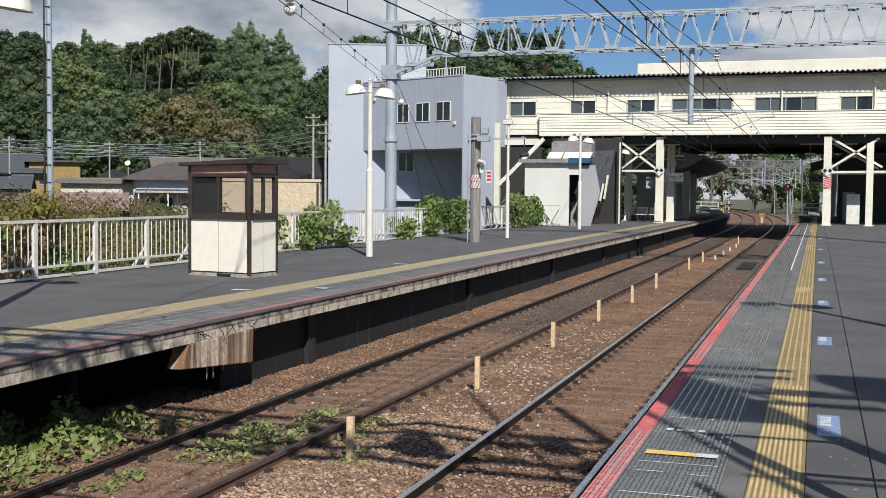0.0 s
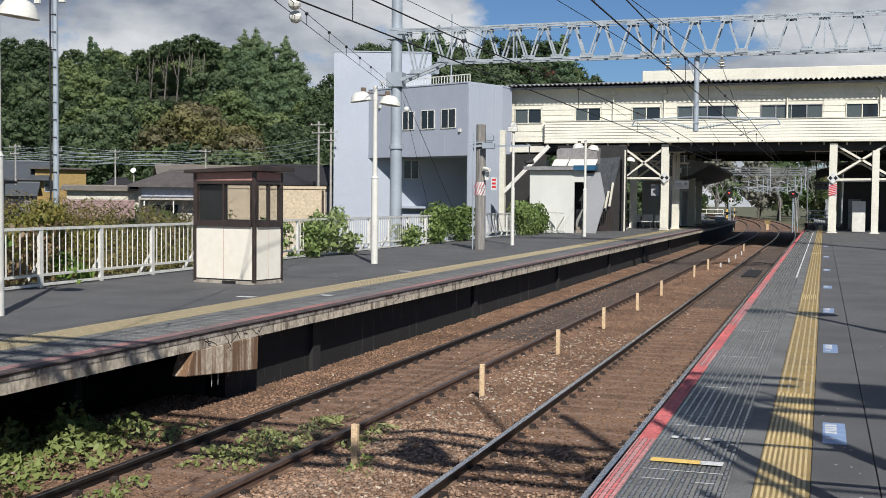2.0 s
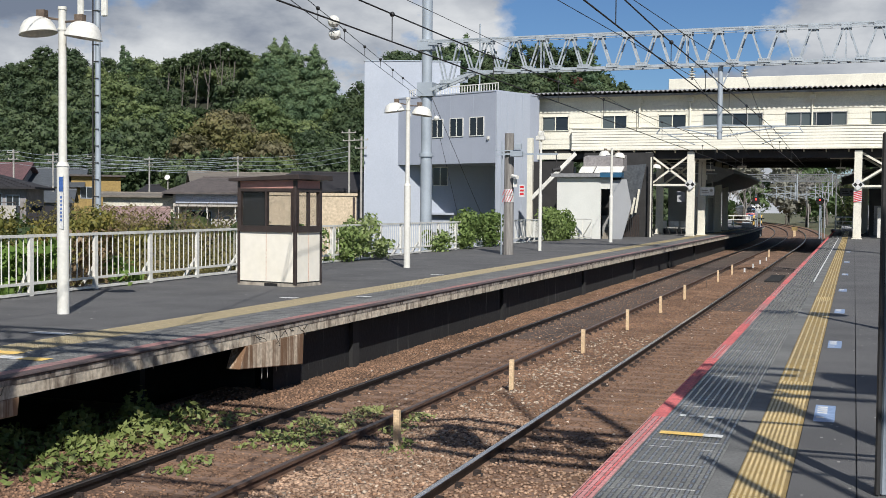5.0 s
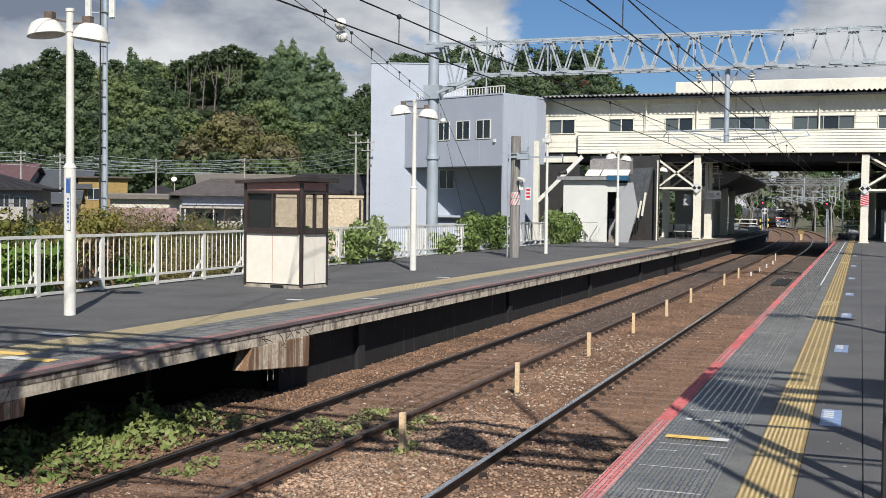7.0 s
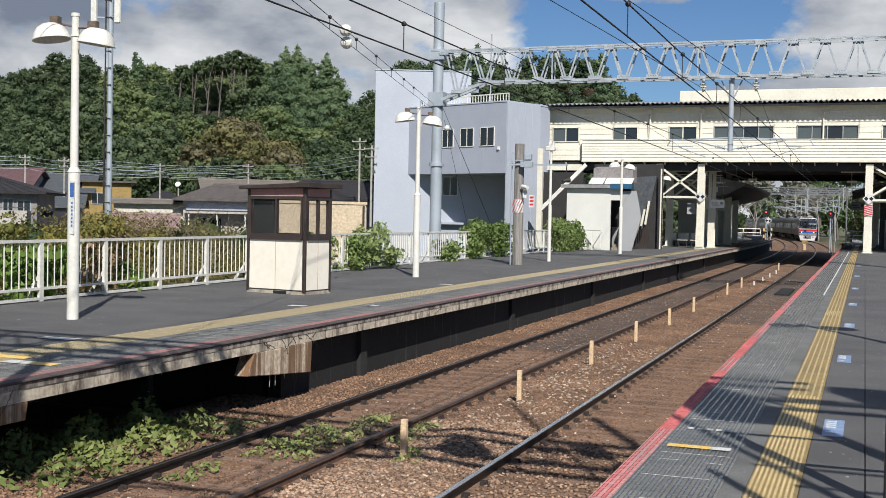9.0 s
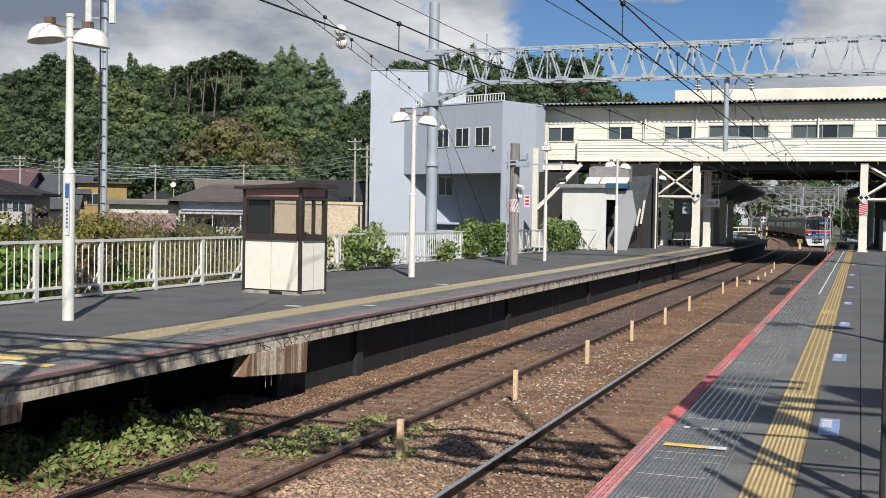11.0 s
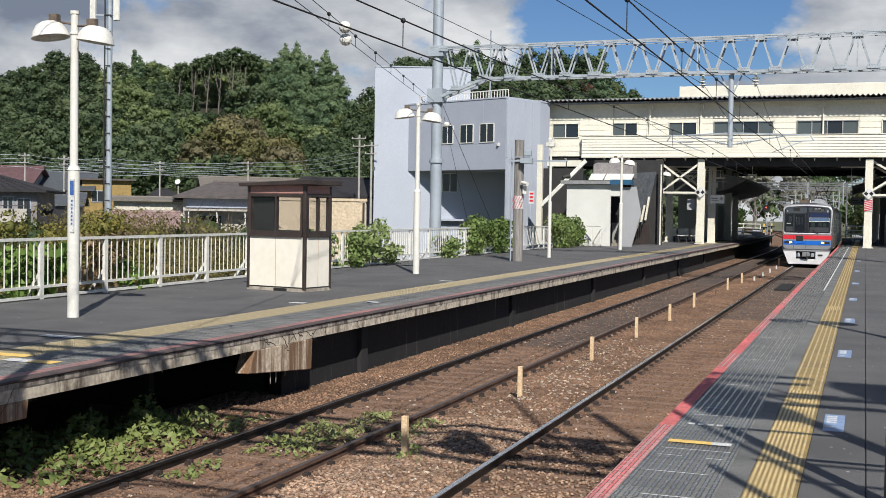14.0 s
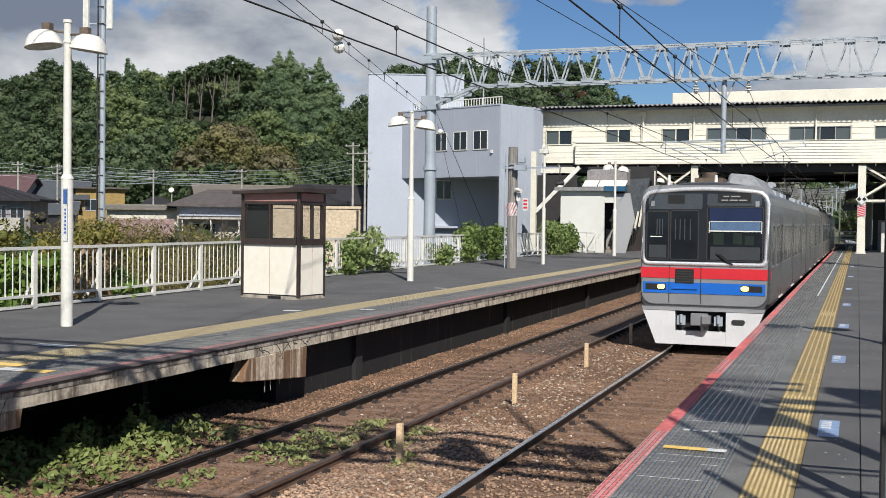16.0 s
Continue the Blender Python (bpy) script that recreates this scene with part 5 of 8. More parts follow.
def lobe_leaves(lobes, per_m2, size, lean=0.5):
    """Leaf sprays over the skins of foliage lobes, given as rows of centre and radii, each with a rough heart."""
    P = np.array(lobes)
    n = np.maximum(16, (P[:, 3] * (P[:, 3] + P[:, 4]) * 6.2 * per_m2).astype(int))
    k = np.repeat(np.arange(len(P)), n)
    d = rng.normal(size=(len(k), 3))
    d /= np.linalg.norm(d, axis=1)[:, None]
    c, r = P[k, :3], P[k][:, [3, 3, 4]]
    wob = 1 + 0.16 * np.sin(d[:, :1] * 6 + c[:, :1]) * np.sin(d[:, 1:2] * 6 + c[:, 1:2] * 2) + 0.08 * np.sin(d[:, 2:] * 8 + c[:, 2:])
    p = c + d * r * wob * rng.uniform(0.72, 1.14, (len(k), 1))
    nr = d / r
    nr /= np.linalg.norm(nr, axis=1)[:, None]
    nr = nr + rng.normal(scale=lean, size=(len(k), 3)) * 0.7
    nr /= np.linalg.norm(nr, axis=1)[:, None]
    a = np.cross(nr, rng.normal(size=(len(k), 3)))
    a /= np.linalg.norm(a, axis=1)[:, None]
    b = np.cross(nr, a)
    s = size * rng.uniform(0.55, 1.3, (len(k), 1))
    V = np.stack([p - a * s, p + a * s * 0.8 - b * s * 0.5, p + b * s * 1.1], 1).reshape(-1, 3)
    F = np.arange(len(k) * 3).reshape(-1, 3)
    m = 7
    th, ph = np.meshgrid(np.linspace(0, math.pi, m), np.linspace(0, 2 * math.pi, m + 1)[:-1], indexing="ij")
    dd = np.stack([np.sin(th) * np.cos(ph), np.sin(th) * np.sin(ph), np.cos(th)], -1).reshape(-1, 3)
    idx = np.arange(m * m).reshape(m, m)
    f = np.concatenate([np.stack([idx[:-1], idx[1:], np.roll(idx, -1, 1)[1:]], -1).reshape(-1, 3), np.stack([idx[:-1], np.roll(idx, -1, 1)[1:], np.roll(idx, -1, 1)[:-1]], -1).reshape(-1, 3)])
    C = P[:, None, :3] + dd[None] * P[:, None][:, :, [3, 3, 4]] * 0.72 * rng.uniform(0.70, 1.0, (len(P), len(dd), 1))
    F2 = (np.arange(len(P))[:, None, None] * len(dd) + f[None]).reshape(-1, 3) + len(V)
    return np.concatenate([V, C.reshape(-1, 3)]), np.concatenate([F, F2])


def species(name, label, category, tones, pads, per=5.0, size=0.27):
    v, f = lobe_leaves(pads, per, size)
    me = quads_mesh(name, v, f, leafy(name + "_leaves", tones, spread=0.3))
    tagged(new(name, me), label, category, kind="stuff")


kinds = {k: [] for k in ("oak_woods", "light_green_woods", "yellowing_woods", "brown_woods", "dark_woods", "red_tree", "station_woods", "station_evergreens")}


def broadleaf(kind, tx, ty, top, r, trunk=True, tall=None):
    """A domed crown of foliage lobes in rough tiers."""
    pads = kinds[kind]
    tall = tall or rng.uniform(0.8, 1.15)
    cz = top - r * 0.92 * tall
    pads.append((tx, ty, cz - 0.1 * r, r * 0.70, r * 0.66 * tall))
    n = int(15 + r * 2.6)
    turn = rng.uniform(0, 6.28)
    for k in range(n):
        u = 0.97 - 1.45 * (k + 0.5) / n + rng.uniform(-0.08, 0.08)
        a = turn + k * 2.39996 + rng.uniform(-0.35, 0.35)
        w = math.sqrt(max(0.0, 1 - u * u)) * rng.uniform(0.82, 1.08)
        br = r * rng.uniform(0.15, 0.36)
        pads.append((tx + math.cos(a) * w * r * 0.80, ty + math.sin(a) * w * r * 0.80, cz + u * r * 0.76 * tall, br, br * rng.uniform(0.62, 0.85)))
    if trunk:
        cyl(trunks, (tx, ty, top - r * 3.4), (tx + rng.uniform(-0.6, 0.6), ty, top - r * 0.9), 0.26, 0.1, 5)


def conifer(tx, ty, top, h, r, label):
    """A cedar of its own: a trunk and tiers of drooping sprays."""
    g = holder("conifer", pose(tx, ty, top - h - 4), label, "conifer", "cedars on the hill")
    b = bmesh.new()
    cyl(b, (0, 0, -3), (0, 0, h + 3.2), 0.34, 0.06, 8)
    part("trunk", b, M_TRUNK, g)
    lobes = []
    tiers = int(h / 0.72)
    for i in range(tiers):
        e = i / (tiers - 1)
        rad = 1.45 * r * (1 - e) ** 0.56 * (1 + 0.14 * math.sin(i * 1.9 + tx)) + 0.2
        m = max(3, int(rad * 2.0))
        for k in range(m):
            a = 6.283 * (k + rng.uniform(-0.3, 0.3)) / m + i * 1.1
            q = rad * rng.uniform(0.55, 1.08)
            br = (0.42 + 0.24 * rad) * rng.uniform(0.75, 1.15)
            lobes.append((math.cos(a) * (q - br * 0.5), math.sin(a) * (q - br * 0.5), 4 + h * e - 0.16 * q + rng.uniform(-0.7, 0.7), br, br * rng.uniform(0.6, 0.95)))
        lobes.append((0, 0, 4 + h * e, rad * 0.55 + 0.15, 0.9))
    lobes.append((0, 0, 4 + h - 0.1, 0.28, 0.75))
    v, f = lobe_leaves(lobes, 9.5, 0.21, 0.6)
    o = new("crown", quads_mesh("crown", v, f, M_CEDAR))
    o.parent = g


M_CEDAR = leafy("cedar_needles", [(0.060, 0.104, 0.057), (0.098, 0.153, 0.079), (0.147, 0.209, 0.103), (0.216, 0.270, 0.137)], spread=0.4)
CEDARS = ((-0.537, 34.0, 17, 4.1), (-0.5245, 34.4, 18, 3.9), (-0.511, 31.6, 15, 3.4), (-0.493, 32.7, 17, 3.7), (-0.549, 31.2, 13, 3.0), (-0.481, 28.6, 12, 3.0), (-0.712, 34.0, 4.5, 0.8), (-0.706, 32.9, 3.5, 0.8), (-0.223, 30.9, 10, 2.0), (-0.339, 33.4, 10, 2.2), (-0.352, 32.6, 9, 2.0))
for q, top, h, r in CEDARS:
    conifer(q * 197, 197, top, h, r, "tall dark green cedar rising above the woods" if h > 9 else "small dark cedar on the skyline")
y = 122.0
while y < 226:
    step = 7.0 + (y - 121) * 0.016
    x = -1.02 * y
    while x < -0.165 * y:
        tx, ty = x + rng.uniform(-1.8, 1.8), y + rng.uniform(-3, 3)
        q = tx / ty
        x += step * rng.uniform(0.75, 1.25)
        if ty > 176 and -0.56 < q < -0.475:
            continue
        r = rng.uniform(2.8, 6.2)
        top = tree_top(tx, ty) + rng.uniform(-2.6, 0.5)
        band = (top - 2.77) / ty
        g = rng.random()
        if 160 < ty < 202 and -0.66 < q < -0.575 and band > 0.088:
            continue
        # left flank and hill foot get the dark trees in place of shade
        if -0.685 < q < -0.52 and 0.045 < band < 0.096 and g < 0.93:
            kind = "brown_woods" if g < 0.36 else "yellowing_woods" if g < 0.50 else "light_green_woods" if g < 0.75 else "oak_woods"
        elif q < -0.75:
            kind = "dark_woods" if g < 0.8 else "oak_woods"
        elif q > -0.45:
            kind = "dark_woods" if g < 0.6 else "oak_woods"
        elif ty < 152:
            kind = "dark_woods" if g < 0.7 else "oak_woods"
        else:
            kind = "dark_woods" if g < 0.2 else "oak_woods" if g < 0.6 else "light_green_woods"
        broadleaf(kind, tx, ty, top, r, rng.random() < 0.6)
    y += 9.4 if y < 170 else 8.4
for q, ty, dz, r in ((-0.652, 195, -0.6, 2.6), (-0.634, 197, 0.4, 2.5), (-0.618, 196, 0.6, 2.8), (-0.604, 195, 0.9, 2.7), (-0.590, 196, 1.0, 2.9), (-0.577, 197, 0.3, 2.6)):      # tall crowns on bare pale trunks
    tx, top = q * ty, 2.77 + (np.interp(q, SKY_R, SKY_Z) - 2.77) * ty / 220.0 + dz
    broadleaf("oak_woods", tx, ty, top, r, False, 1.0)
    cyl(trunks, (tx, ty - 3.2, top - 17), (tx + 0.4, ty - 2.0, top - 3), 0.19, 0.10, 6)
    for k in range(3):
        a = rng.uniform(-0.9, 0.9)
        h = rng.uniform(6.0, 10.0)
        cyl(trunks, (tx + 0.3, ty - 3.1, top - h), (tx + 0.3 + math.sin(a) * 2.4, ty - 3.3, top - h + 3.0 + 2.0 * math.cos(a)), 0.07, 0.025, 5)
for k in range(9):                    # low growth at the feet of the bare trunks
    q = -0.663 + k * 0.0115
    broadleaf("dark_woods" if k % 2 else "oak_woods", q * 184, 184 + rng.uniform(-3, 3), 2.77 + 184 * rng.uniform(0.088, 0.098), rng.uniform(2.4, 3.2), False)
for k in range(26):                   # the wood's edge behind the houses
    tx = -72 + k * 1.75 + rng.uniform(-1, 1)
    broadleaf("dark_woods" if k % 3 else "oak_woods", tx, 111 + rng.uniform(-4, 6), rng.uniform(6.0, 9.0), rng.uniform(2.0, 3.2), False)
for q, ty, z, r in ((-0.247, 190, 25.8, 3.0), (-0.238, 192, 25.0, 2.6)):
    broadleaf("red_tree", q * ty, ty, z, r)
for x0, x1, y, top, r in ((-46, -19, 232, 12, 3.4), (-13, 12, 238, 10.5, 3.2), (-12, 10, 228, 5.5, 2.6), (-48, -18, 246, 17, 4.2), (-14, 16, 252, 15, 4.2), (-70, 20, 296, 25, 6.2), (-70, 20, 300, 13, 6.2), (8, 22, 190, 10, 3.0), (8, 24, 215, 14, 3.6)):      # woods beyond the station
    x = x0
    while x < x1:
        kind = "station_evergreens" if rng.random() < (0.45 if x > -12 else 0.25) else "station_woods"
        broadleaf(kind, x, y + rng.uniform(-3, 3), top + rng.uniform(-2.5, 1.5), r * rng.uniform(0.8, 1.2))
        x += r * 1.25
for name, label, tones in (
        ("station_woods", "thin grey-olive autumn woods beyond the end of the station", [(0.115, 0.125, 0.085), (0.18, 0.185, 0.135), (0.25, 0.245, 0.195), (0.33, 0.315, 0.27)]),
        ("station_evergreens", "green trees beyond the end of the station", [(0.055, 0.095, 0.04), (0.09, 0.14, 0.057), (0.13, 0.19, 0.08), (0.17, 0.23, 0.10)]),
        ("oak_woods", "mid-green broadleaf trees on the hill", [(0.030, 0.049, 0.021), (0.049, 0.076, 0.032), (0.072, 0.104, 0.045), (0.103, 0.138, 0.060)]),
        ("light_green_woods", "lighter olive-green broadleaf trees on the hill", [(0.067, 0.099, 0.039), (0.111, 0.152, 0.058), (0.161, 0.204, 0.081), (0.226, 0.265, 0.112)]),
        ("yellowing_woods", "yellow-green trees turning in autumn on the hill", [(0.075, 0.078, 0.029), (0.120, 0.121, 0.044), (0.170, 0.159, 0.064), (0.215, 0.188, 0.089)]),
        ("brown_woods", "browning autumn trees on the hill", [(0.073, 0.072, 0.039), (0.111, 0.105, 0.054), (0.153, 0.139, 0.073), (0.193, 0.170, 0.095)]),
        ("dark_woods", "dark evergreen broadleaf trees on the hill, some in place of shade", [(0.037, 0.059, 0.029), (0.058, 0.088, 0.041), (0.087, 0.120, 0.056), (0.124, 0.158, 0.072)]),
        ("red_tree", "red-brown autumn tree on the second hill", [(0.078, 0.039, 0.026), (0.143, 0.058, 0.039), (0.195, 0.085, 0.052)])):
    if name.startswith("station"):
        species(name, label, "woods", tones, kinds[name], 2.2, 0.40)
    elif name == "dark_woods":
        species(name, label, "woods", tones, kinds[name], 4.2, 0.29)
    else:
        species(name, label, "woods", tones, kinds[name])
tagged(ob_of("tree_trunks", trunks, mat("pale_bark", (0.17, 0.15, 0.125), (0.09, 0.08, 0.07), 5, 0.9)), "bare grey-brown trunks and limbs among the hill woods", "trunks", kind="stuff")


# ---- houses below the hill ----
def house(label, x, y, rz, w, d, z0, eave, ridge, wall, roof, hip=0.0, over=0.5, windows=()):
    """A house of width w and depth d with its front facing -y; hip: how far the ridge stops short of the gable."""
    h = holder("house", pose(x, y, z0, 0, 0, rz), label, "house", "houses below the hill")
    e, r = eave - z0, ridge - z0
    b = bmesh.new()
    box(b, -w / 2, w / 2, -d / 2, d / 2, 0, e)
    if not hip and r > e:
        prism(b, [(-d / 2, e), (d / 2, e), (0, r)], -w / 2, w / 2, axis="x")
    part("wall", b, wall, h)
    b = bmesh.new()
    W, D = w / 2 + over, d / 2 + over
    if r > e + 0.05:
        k = (r - e) / (d / 2) * over
        top = [Vector((-W, -D, e - k)), Vector((W, -D, e - k)), Vector((W, D, e - k)), Vector((-W, D, e - k)), Vector((-W + hip, 0, r)), Vector((W - hip, 0, r))]
        for f in ((0, 1, 5, 4), (2, 3, 4, 5), (1, 2, 5), (3, 0, 4)):
            if len(f) == 3 and not hip:
                continue
            lo = [b.verts.new(top[i] + Vector((0, 0, 0.02))) for i in f]
            hi = [b.verts.new(top[i] + Vector((0, 0, 0.17))) for i in f]
            b.faces.new(hi)
            b.faces.new(lo[::-1])
            for i in range(len(f)):
                b.faces.new((lo[i], lo[(i + 1) % len(f)], hi[(i + 1) % len(f)], hi[i]))
    else:
        box(b, -W, W, -D, D, e + 0.002, e + 0.16)
    part("roof", b, roof, h)
    if r > e + 0.05:
        b = bmesh.new()
        cyl(b, (-W + hip, 0, r + 0.17), (W - hip, 0, r + 0.17), 0.12, seg=6)
        part("ridge", b, roof, h)
    for x0, x1, a, c in windows:
        wd = new("window")
        wd.parent = h
        yy = -d / 2
        part("window_frame", boxes((x0, x1, yy - 0.05, yy - 0.002, a - z0, a - z0 + 0.07), (x0, x1, yy - 0.05, yy - 0.002, c - z0 - 0.07, c - z0), (x0, x0 + 0.06, yy - 0.05, yy - 0.002, a - z0, c - z0), (x1 - 0.06, x1, yy - 0.05, yy - 0.002, a - z0, c - z0), ((x0 + x1) / 2 - 0.03, (x0 + x1) / 2 + 0.03, yy - 0.04, yy - 0.002, a - z0, c - z0)), M_GALV, wd)
        part("pane", boxes((x0 + 0.06, x1 - 0.06, yy - 0.02, yy - 0.003, a - z0 + 0.07, c - z0 - 0.07)), M_GLASSD, wd)
    return h


h1 = house("two-storey taupe house with a dark tiled hip roof and balcony", -57.6, 63, 30, 9.0, 7.0, -2.75, 3.85, 4.85, M_GREYW, M_TILE, 4.2, 0.7, ((-3.6, -1.9, 1.9, 3.4), (-1.7, 0.2, 1.9, 3.4), (0.5, 2.1, 1.9, 3.4), (2.3, 3.0, 1.9, 3.4), (3.2, 4.1, 2.2, 3.3), (-0.8, 0.7, -0.6, 1.2), (1.2, 2.9, -0.6, 1.2)))
part("balcony", boxes((-4.3, 4.1, -4.9, -3.52, 4.45, 4.57), (-4.3, 4.1, -4.9, -4.8, 4.57, 5.32), (4.0, 4.1, -4.8, -3.52, 4.57, 5.32)), M_PALEW, h1, "pale balcony parapet")
part("balcony_rail", boxes((-4.3, 4.1, -4.87, -4.83, 5.5, 5.54), *[(-4.2 + k * 1.03, -4.17 + k * 1.03, -4.87, -4.83, 5.32, 5.5) for k in range(9)]), M_BROWN, h1)
part("side_wing", boxes((4.5, 6.2, -3.2, 1.0, 0, 4.6)), M_GREYW, h1)
bm = bmesh.new()
prism(bm, [(-3.9, 4.35), (-3.9, 4.47), (-1.2, 5.3), (-1.2, 5.18)], 4.52, 6.5, axis="x")
part("porch_roof", bm, M_TILE, h1)
for k in range(15):
    bm = bmesh.new()
    x = -4.9 + k * 0.7
    bar(bm, (x, -4.2, 6.56), (x * 0.2, -0.3, 7.68), 0.07, 0.09)
    part("roof_roll", bm, M_TILE, h1)
house("house with a dull red gable roof", -75.6, 84, 25, 9, 7, -2.75, 4.7, 6.2, M_PALEW, M_TILER)
och = house("ochre house with a dark blue-grey tiled roof", -71.6, 89, 32, 5.6, 6, -2.75, 4.5, 5.8, M_OCHRE, M_TILEBG, 0, 0.7, ((-2.2, -0.9, 2.9, 3.9), (0.2, 1.6, 2.9, 3.9)))
part("eave_board", boxes((-3.2, 3.2, -3.62, -3.56, 6.95, 7.12)), M_BROWN, och)
house("ochre house with a flat brown roof", -67.8, 91, 36, 4.4, 5, -2.75, 5.25, 5.3, M_OCHRE, M_TILEB, 0, 0.45, ((-1.4, -0.3, 3.2, 4.3),))
house("low shed with a blue-grey metal roof", -63.2, 78, 34, 4.2, 5, -2.75, 2.9, 3.7, M_GREYW, M_TILEBG, 0, 0.4)
house("long low cream house with a flat tan roof", -52.4, 76, 34, 5.6, 5, -2.75, 3.25, 3.42, M_CREAMW, M_TILET, 0, 0.45, ((-2.3, -0.9, 1.7, 2.6), (-0.4, 0.9, 1.7, 2.6)))
dish = holder("satellite_dish", pose(-55.3, 84, -2.75), "white satellite dish on a slim pole", "satellite dish")
bm = bmesh.new()
cyl(bm, (0, 0, 0), (0, 0, 7.7), 0.05, seg=8)
part("pole", bm, M_CONPOLE, dish)
bm = bmesh.new()
cyl(bm, (0, -0.05, 7.75), (0.02, -0.12, 7.79), 0.08, 0.24, 16)
part("reflector", bm, M_LAMPW, dish)
hip_house = house("pale house with a brown-grey hip roof and blue-grey shutters", -46.9, 80, 31, 8.6, 7, -2.75, 3.75, 4.75, M_PALEW, M_TILEB, 3.0, 0.8, ((-3.4, -1.4, 1.0, 2.3), (0.4, 2.6, 1.0, 2.3)))
part("shutter_band", boxes((-4.1, 4.1, -3.62, -3.502, 5.6, 6.3)), mat("blue_grey_shutter", (0.36, 0.39, 0.46), (0.30, 0.33, 0.39), 2, 0.6, fine=8), hip_house, "blue-grey metal shutters")
part("porch_roof", boxes((-4.2, 4.2, -4.6, -3.62, 5.35, 5.45)), M_PALEW, hip_house)
for x in (-3.9, -1.8, 0.3, 2.4):
    part("shutter_post", boxes((x, x + 0.09, -4.5, -4.41, 2.6, 5.35)), M_LAMPW, hip_house)
house("house with a pale brown-grey gable roof", -57.6, 100, 36, 8.6, 8, -2.75, 4.55, 5.75, M_BEIGE, M_TILET, 0, 0.7, ((-3.6, -2.6, 3.2, 4.2),))
house("small house with a dark tiled hip roof", -67.6, 100, 34, 3.6, 5, -2.75, 3.6, 4.5, M_PALEW, M_TILE, 1.6)
flat_b = house("flat-topped beige building with a satellite dish", -30.9, 61, 25, 6.4, 5, -2.75, 3.32, 3.32, M_BEIGE, M_BEIGE, 0, 0.06)
part("corner_pipe", boxes((3.0, 3.12, -2.62, -2.51, 0, 6.0)), M_BROWN, flat_b)
house("house with a long dark tiled roof", -37.5, 80, 24, 12, 7, -2.75, 3.9, 5.1, M_GREYW, M_TILE, 3.0)
house("low shed with a faded pink tin roof", -40.4, 58, 34, 3.0, 3, -2.75, 1.75, 2.35, M_GREYW, mat("faded_pink_tin", (0.30, 0.20, 0.18), (0.22, 0.15, 0.135), 2, 0.6, fine=8))


# ---- town poles and their lines ----
def town_pole(x, y, z, r=0.085):
    g = holder("utility_pole", pose(x, y, -2.75), "grey concrete utility pole with crossarms", "utility pole", "utility poles")
    b = bmesh.new()
    cyl(b, (0, 0, 0), (0, 0, z + 2.75), r * 1.2, r * 0.8, 10)
    part("shaft", b, M_CONPOLE, g)
    for k, w in ((0.25, 0.55), (0.8, 0.45)):
        b = bmesh.new()
        bar(b, (-w, -0.1, z + 2.75 - k), (w, -0.1, z + 2.75 - k), 0.06, 0.06)
        for s in (-w + 0.05, 0.0, w - 0.05):
            cyl(b, (s, -0.1, z + 2.75 - k), (s, -0.1, z + 2.87 - k), 0.035, seg=6)
        part("crossarm", b, M_CONPOLE, g)


TP = [(-63.0, 74, 7.0), (-62.4, 78, 7.0), (-59.9, 80, 6.9), (-50.8, 88, 7.0), (-62.6, 92, 7.2), (-33.3, 73, 8.1), (-31.8, 71.7, 7.5)]
for x, y, z in TP:
    town_pole(x, y, z)
bm = bmesh.new()
for k in range(4):
    for p, q in (((-95, 70), (-63, 74)), ((-63, 74), (-59.9, 80)), ((-59.9, 80), (-50.8, 88)), ((-50.8, 88), (-33.3, 73)), ((-62.6, 92), (-50.8, 88)), ((-62.4, 78), (-62.6, 92)), ((-95, 88), (-62.6, 92))):
        wire(bm, (*p, 6.9 - k * 0.33), (*q, 6.9 - k * 0.33), 0.3, 0.017, 8)
tagged(ob_of("town_cables", bm, M_TRUSS), "slack grey cables strung between the town poles", "cables", kind="stuff")

mast = holder("radio_mast", pose(-29.72, 40, -2.75), "tall pale steel radio mast with white panel antennas", "mast")
bm = bmesh.new()
cyl(bm, (0, 0, 0), (0, 0, 17.5), 0.13, 0.10, 12)
part("shaft", bm, M_GALV, mast)
bm = bmesh.new()
cyl(bm, (-0.17, -0.10, 0), (-0.17, -0.10, 16), 0.03, seg=6)
cyl(bm, (-0.17, -0.17, 0), (-0.12, -0.17, 14), 0.025, seg=6)
for i in range(18):
    bar(bm, (-0.2, -0.12, 3 + i * 0.7), (0.12, -0.12, 3 + i * 0.7), 0.02, 0.04)
part("cable_run", bm, M_UNDER, mast)
for x, y in ((-0.62, -0.3), (0.55, -0.3)):
    bm = bmesh.new()
    box(bm, x - 0.13, x + 0.13, y - 0.08, y + 0.08, 13.2, 16.4)
    o = part("antenna", bm, M_LAMPW, mast, bevel=0.03)
    bm = bmesh.new()
    bar(bm, (0, 0, 13.5), (x, y, 13.5), 0.05, 0.05)
    bar(bm, (0, 0, 15.9), (x, y, 15.9), 0.05, 0.05)
    part("antenna_bracket", bm, M_GALV, mast)


# ---- shrubs and vines along the fence ----
def bush(label, name, boxes_, seed, per, size, material, core=0.7):
    r = np.random.default_rng(seed)
    bl = []
    for x0, x1, y0, y1, z0, z1, n, rad in boxes_:
        for _ in range(n):
            q = rad * r.uniform(0.6, 1.3)
            bl.append(((r.uniform(x0, x1), r.uniform(y0, y1), r.uniform(z0, z1)), (q, q, q * r.uniform(0.7, 1.1))))
    v, f = leaf_cloud(r, bl, per, size, core)
    return tagged(new(name, quads_mesh(name, v, f, material)), label, "bush", "", "stuff")


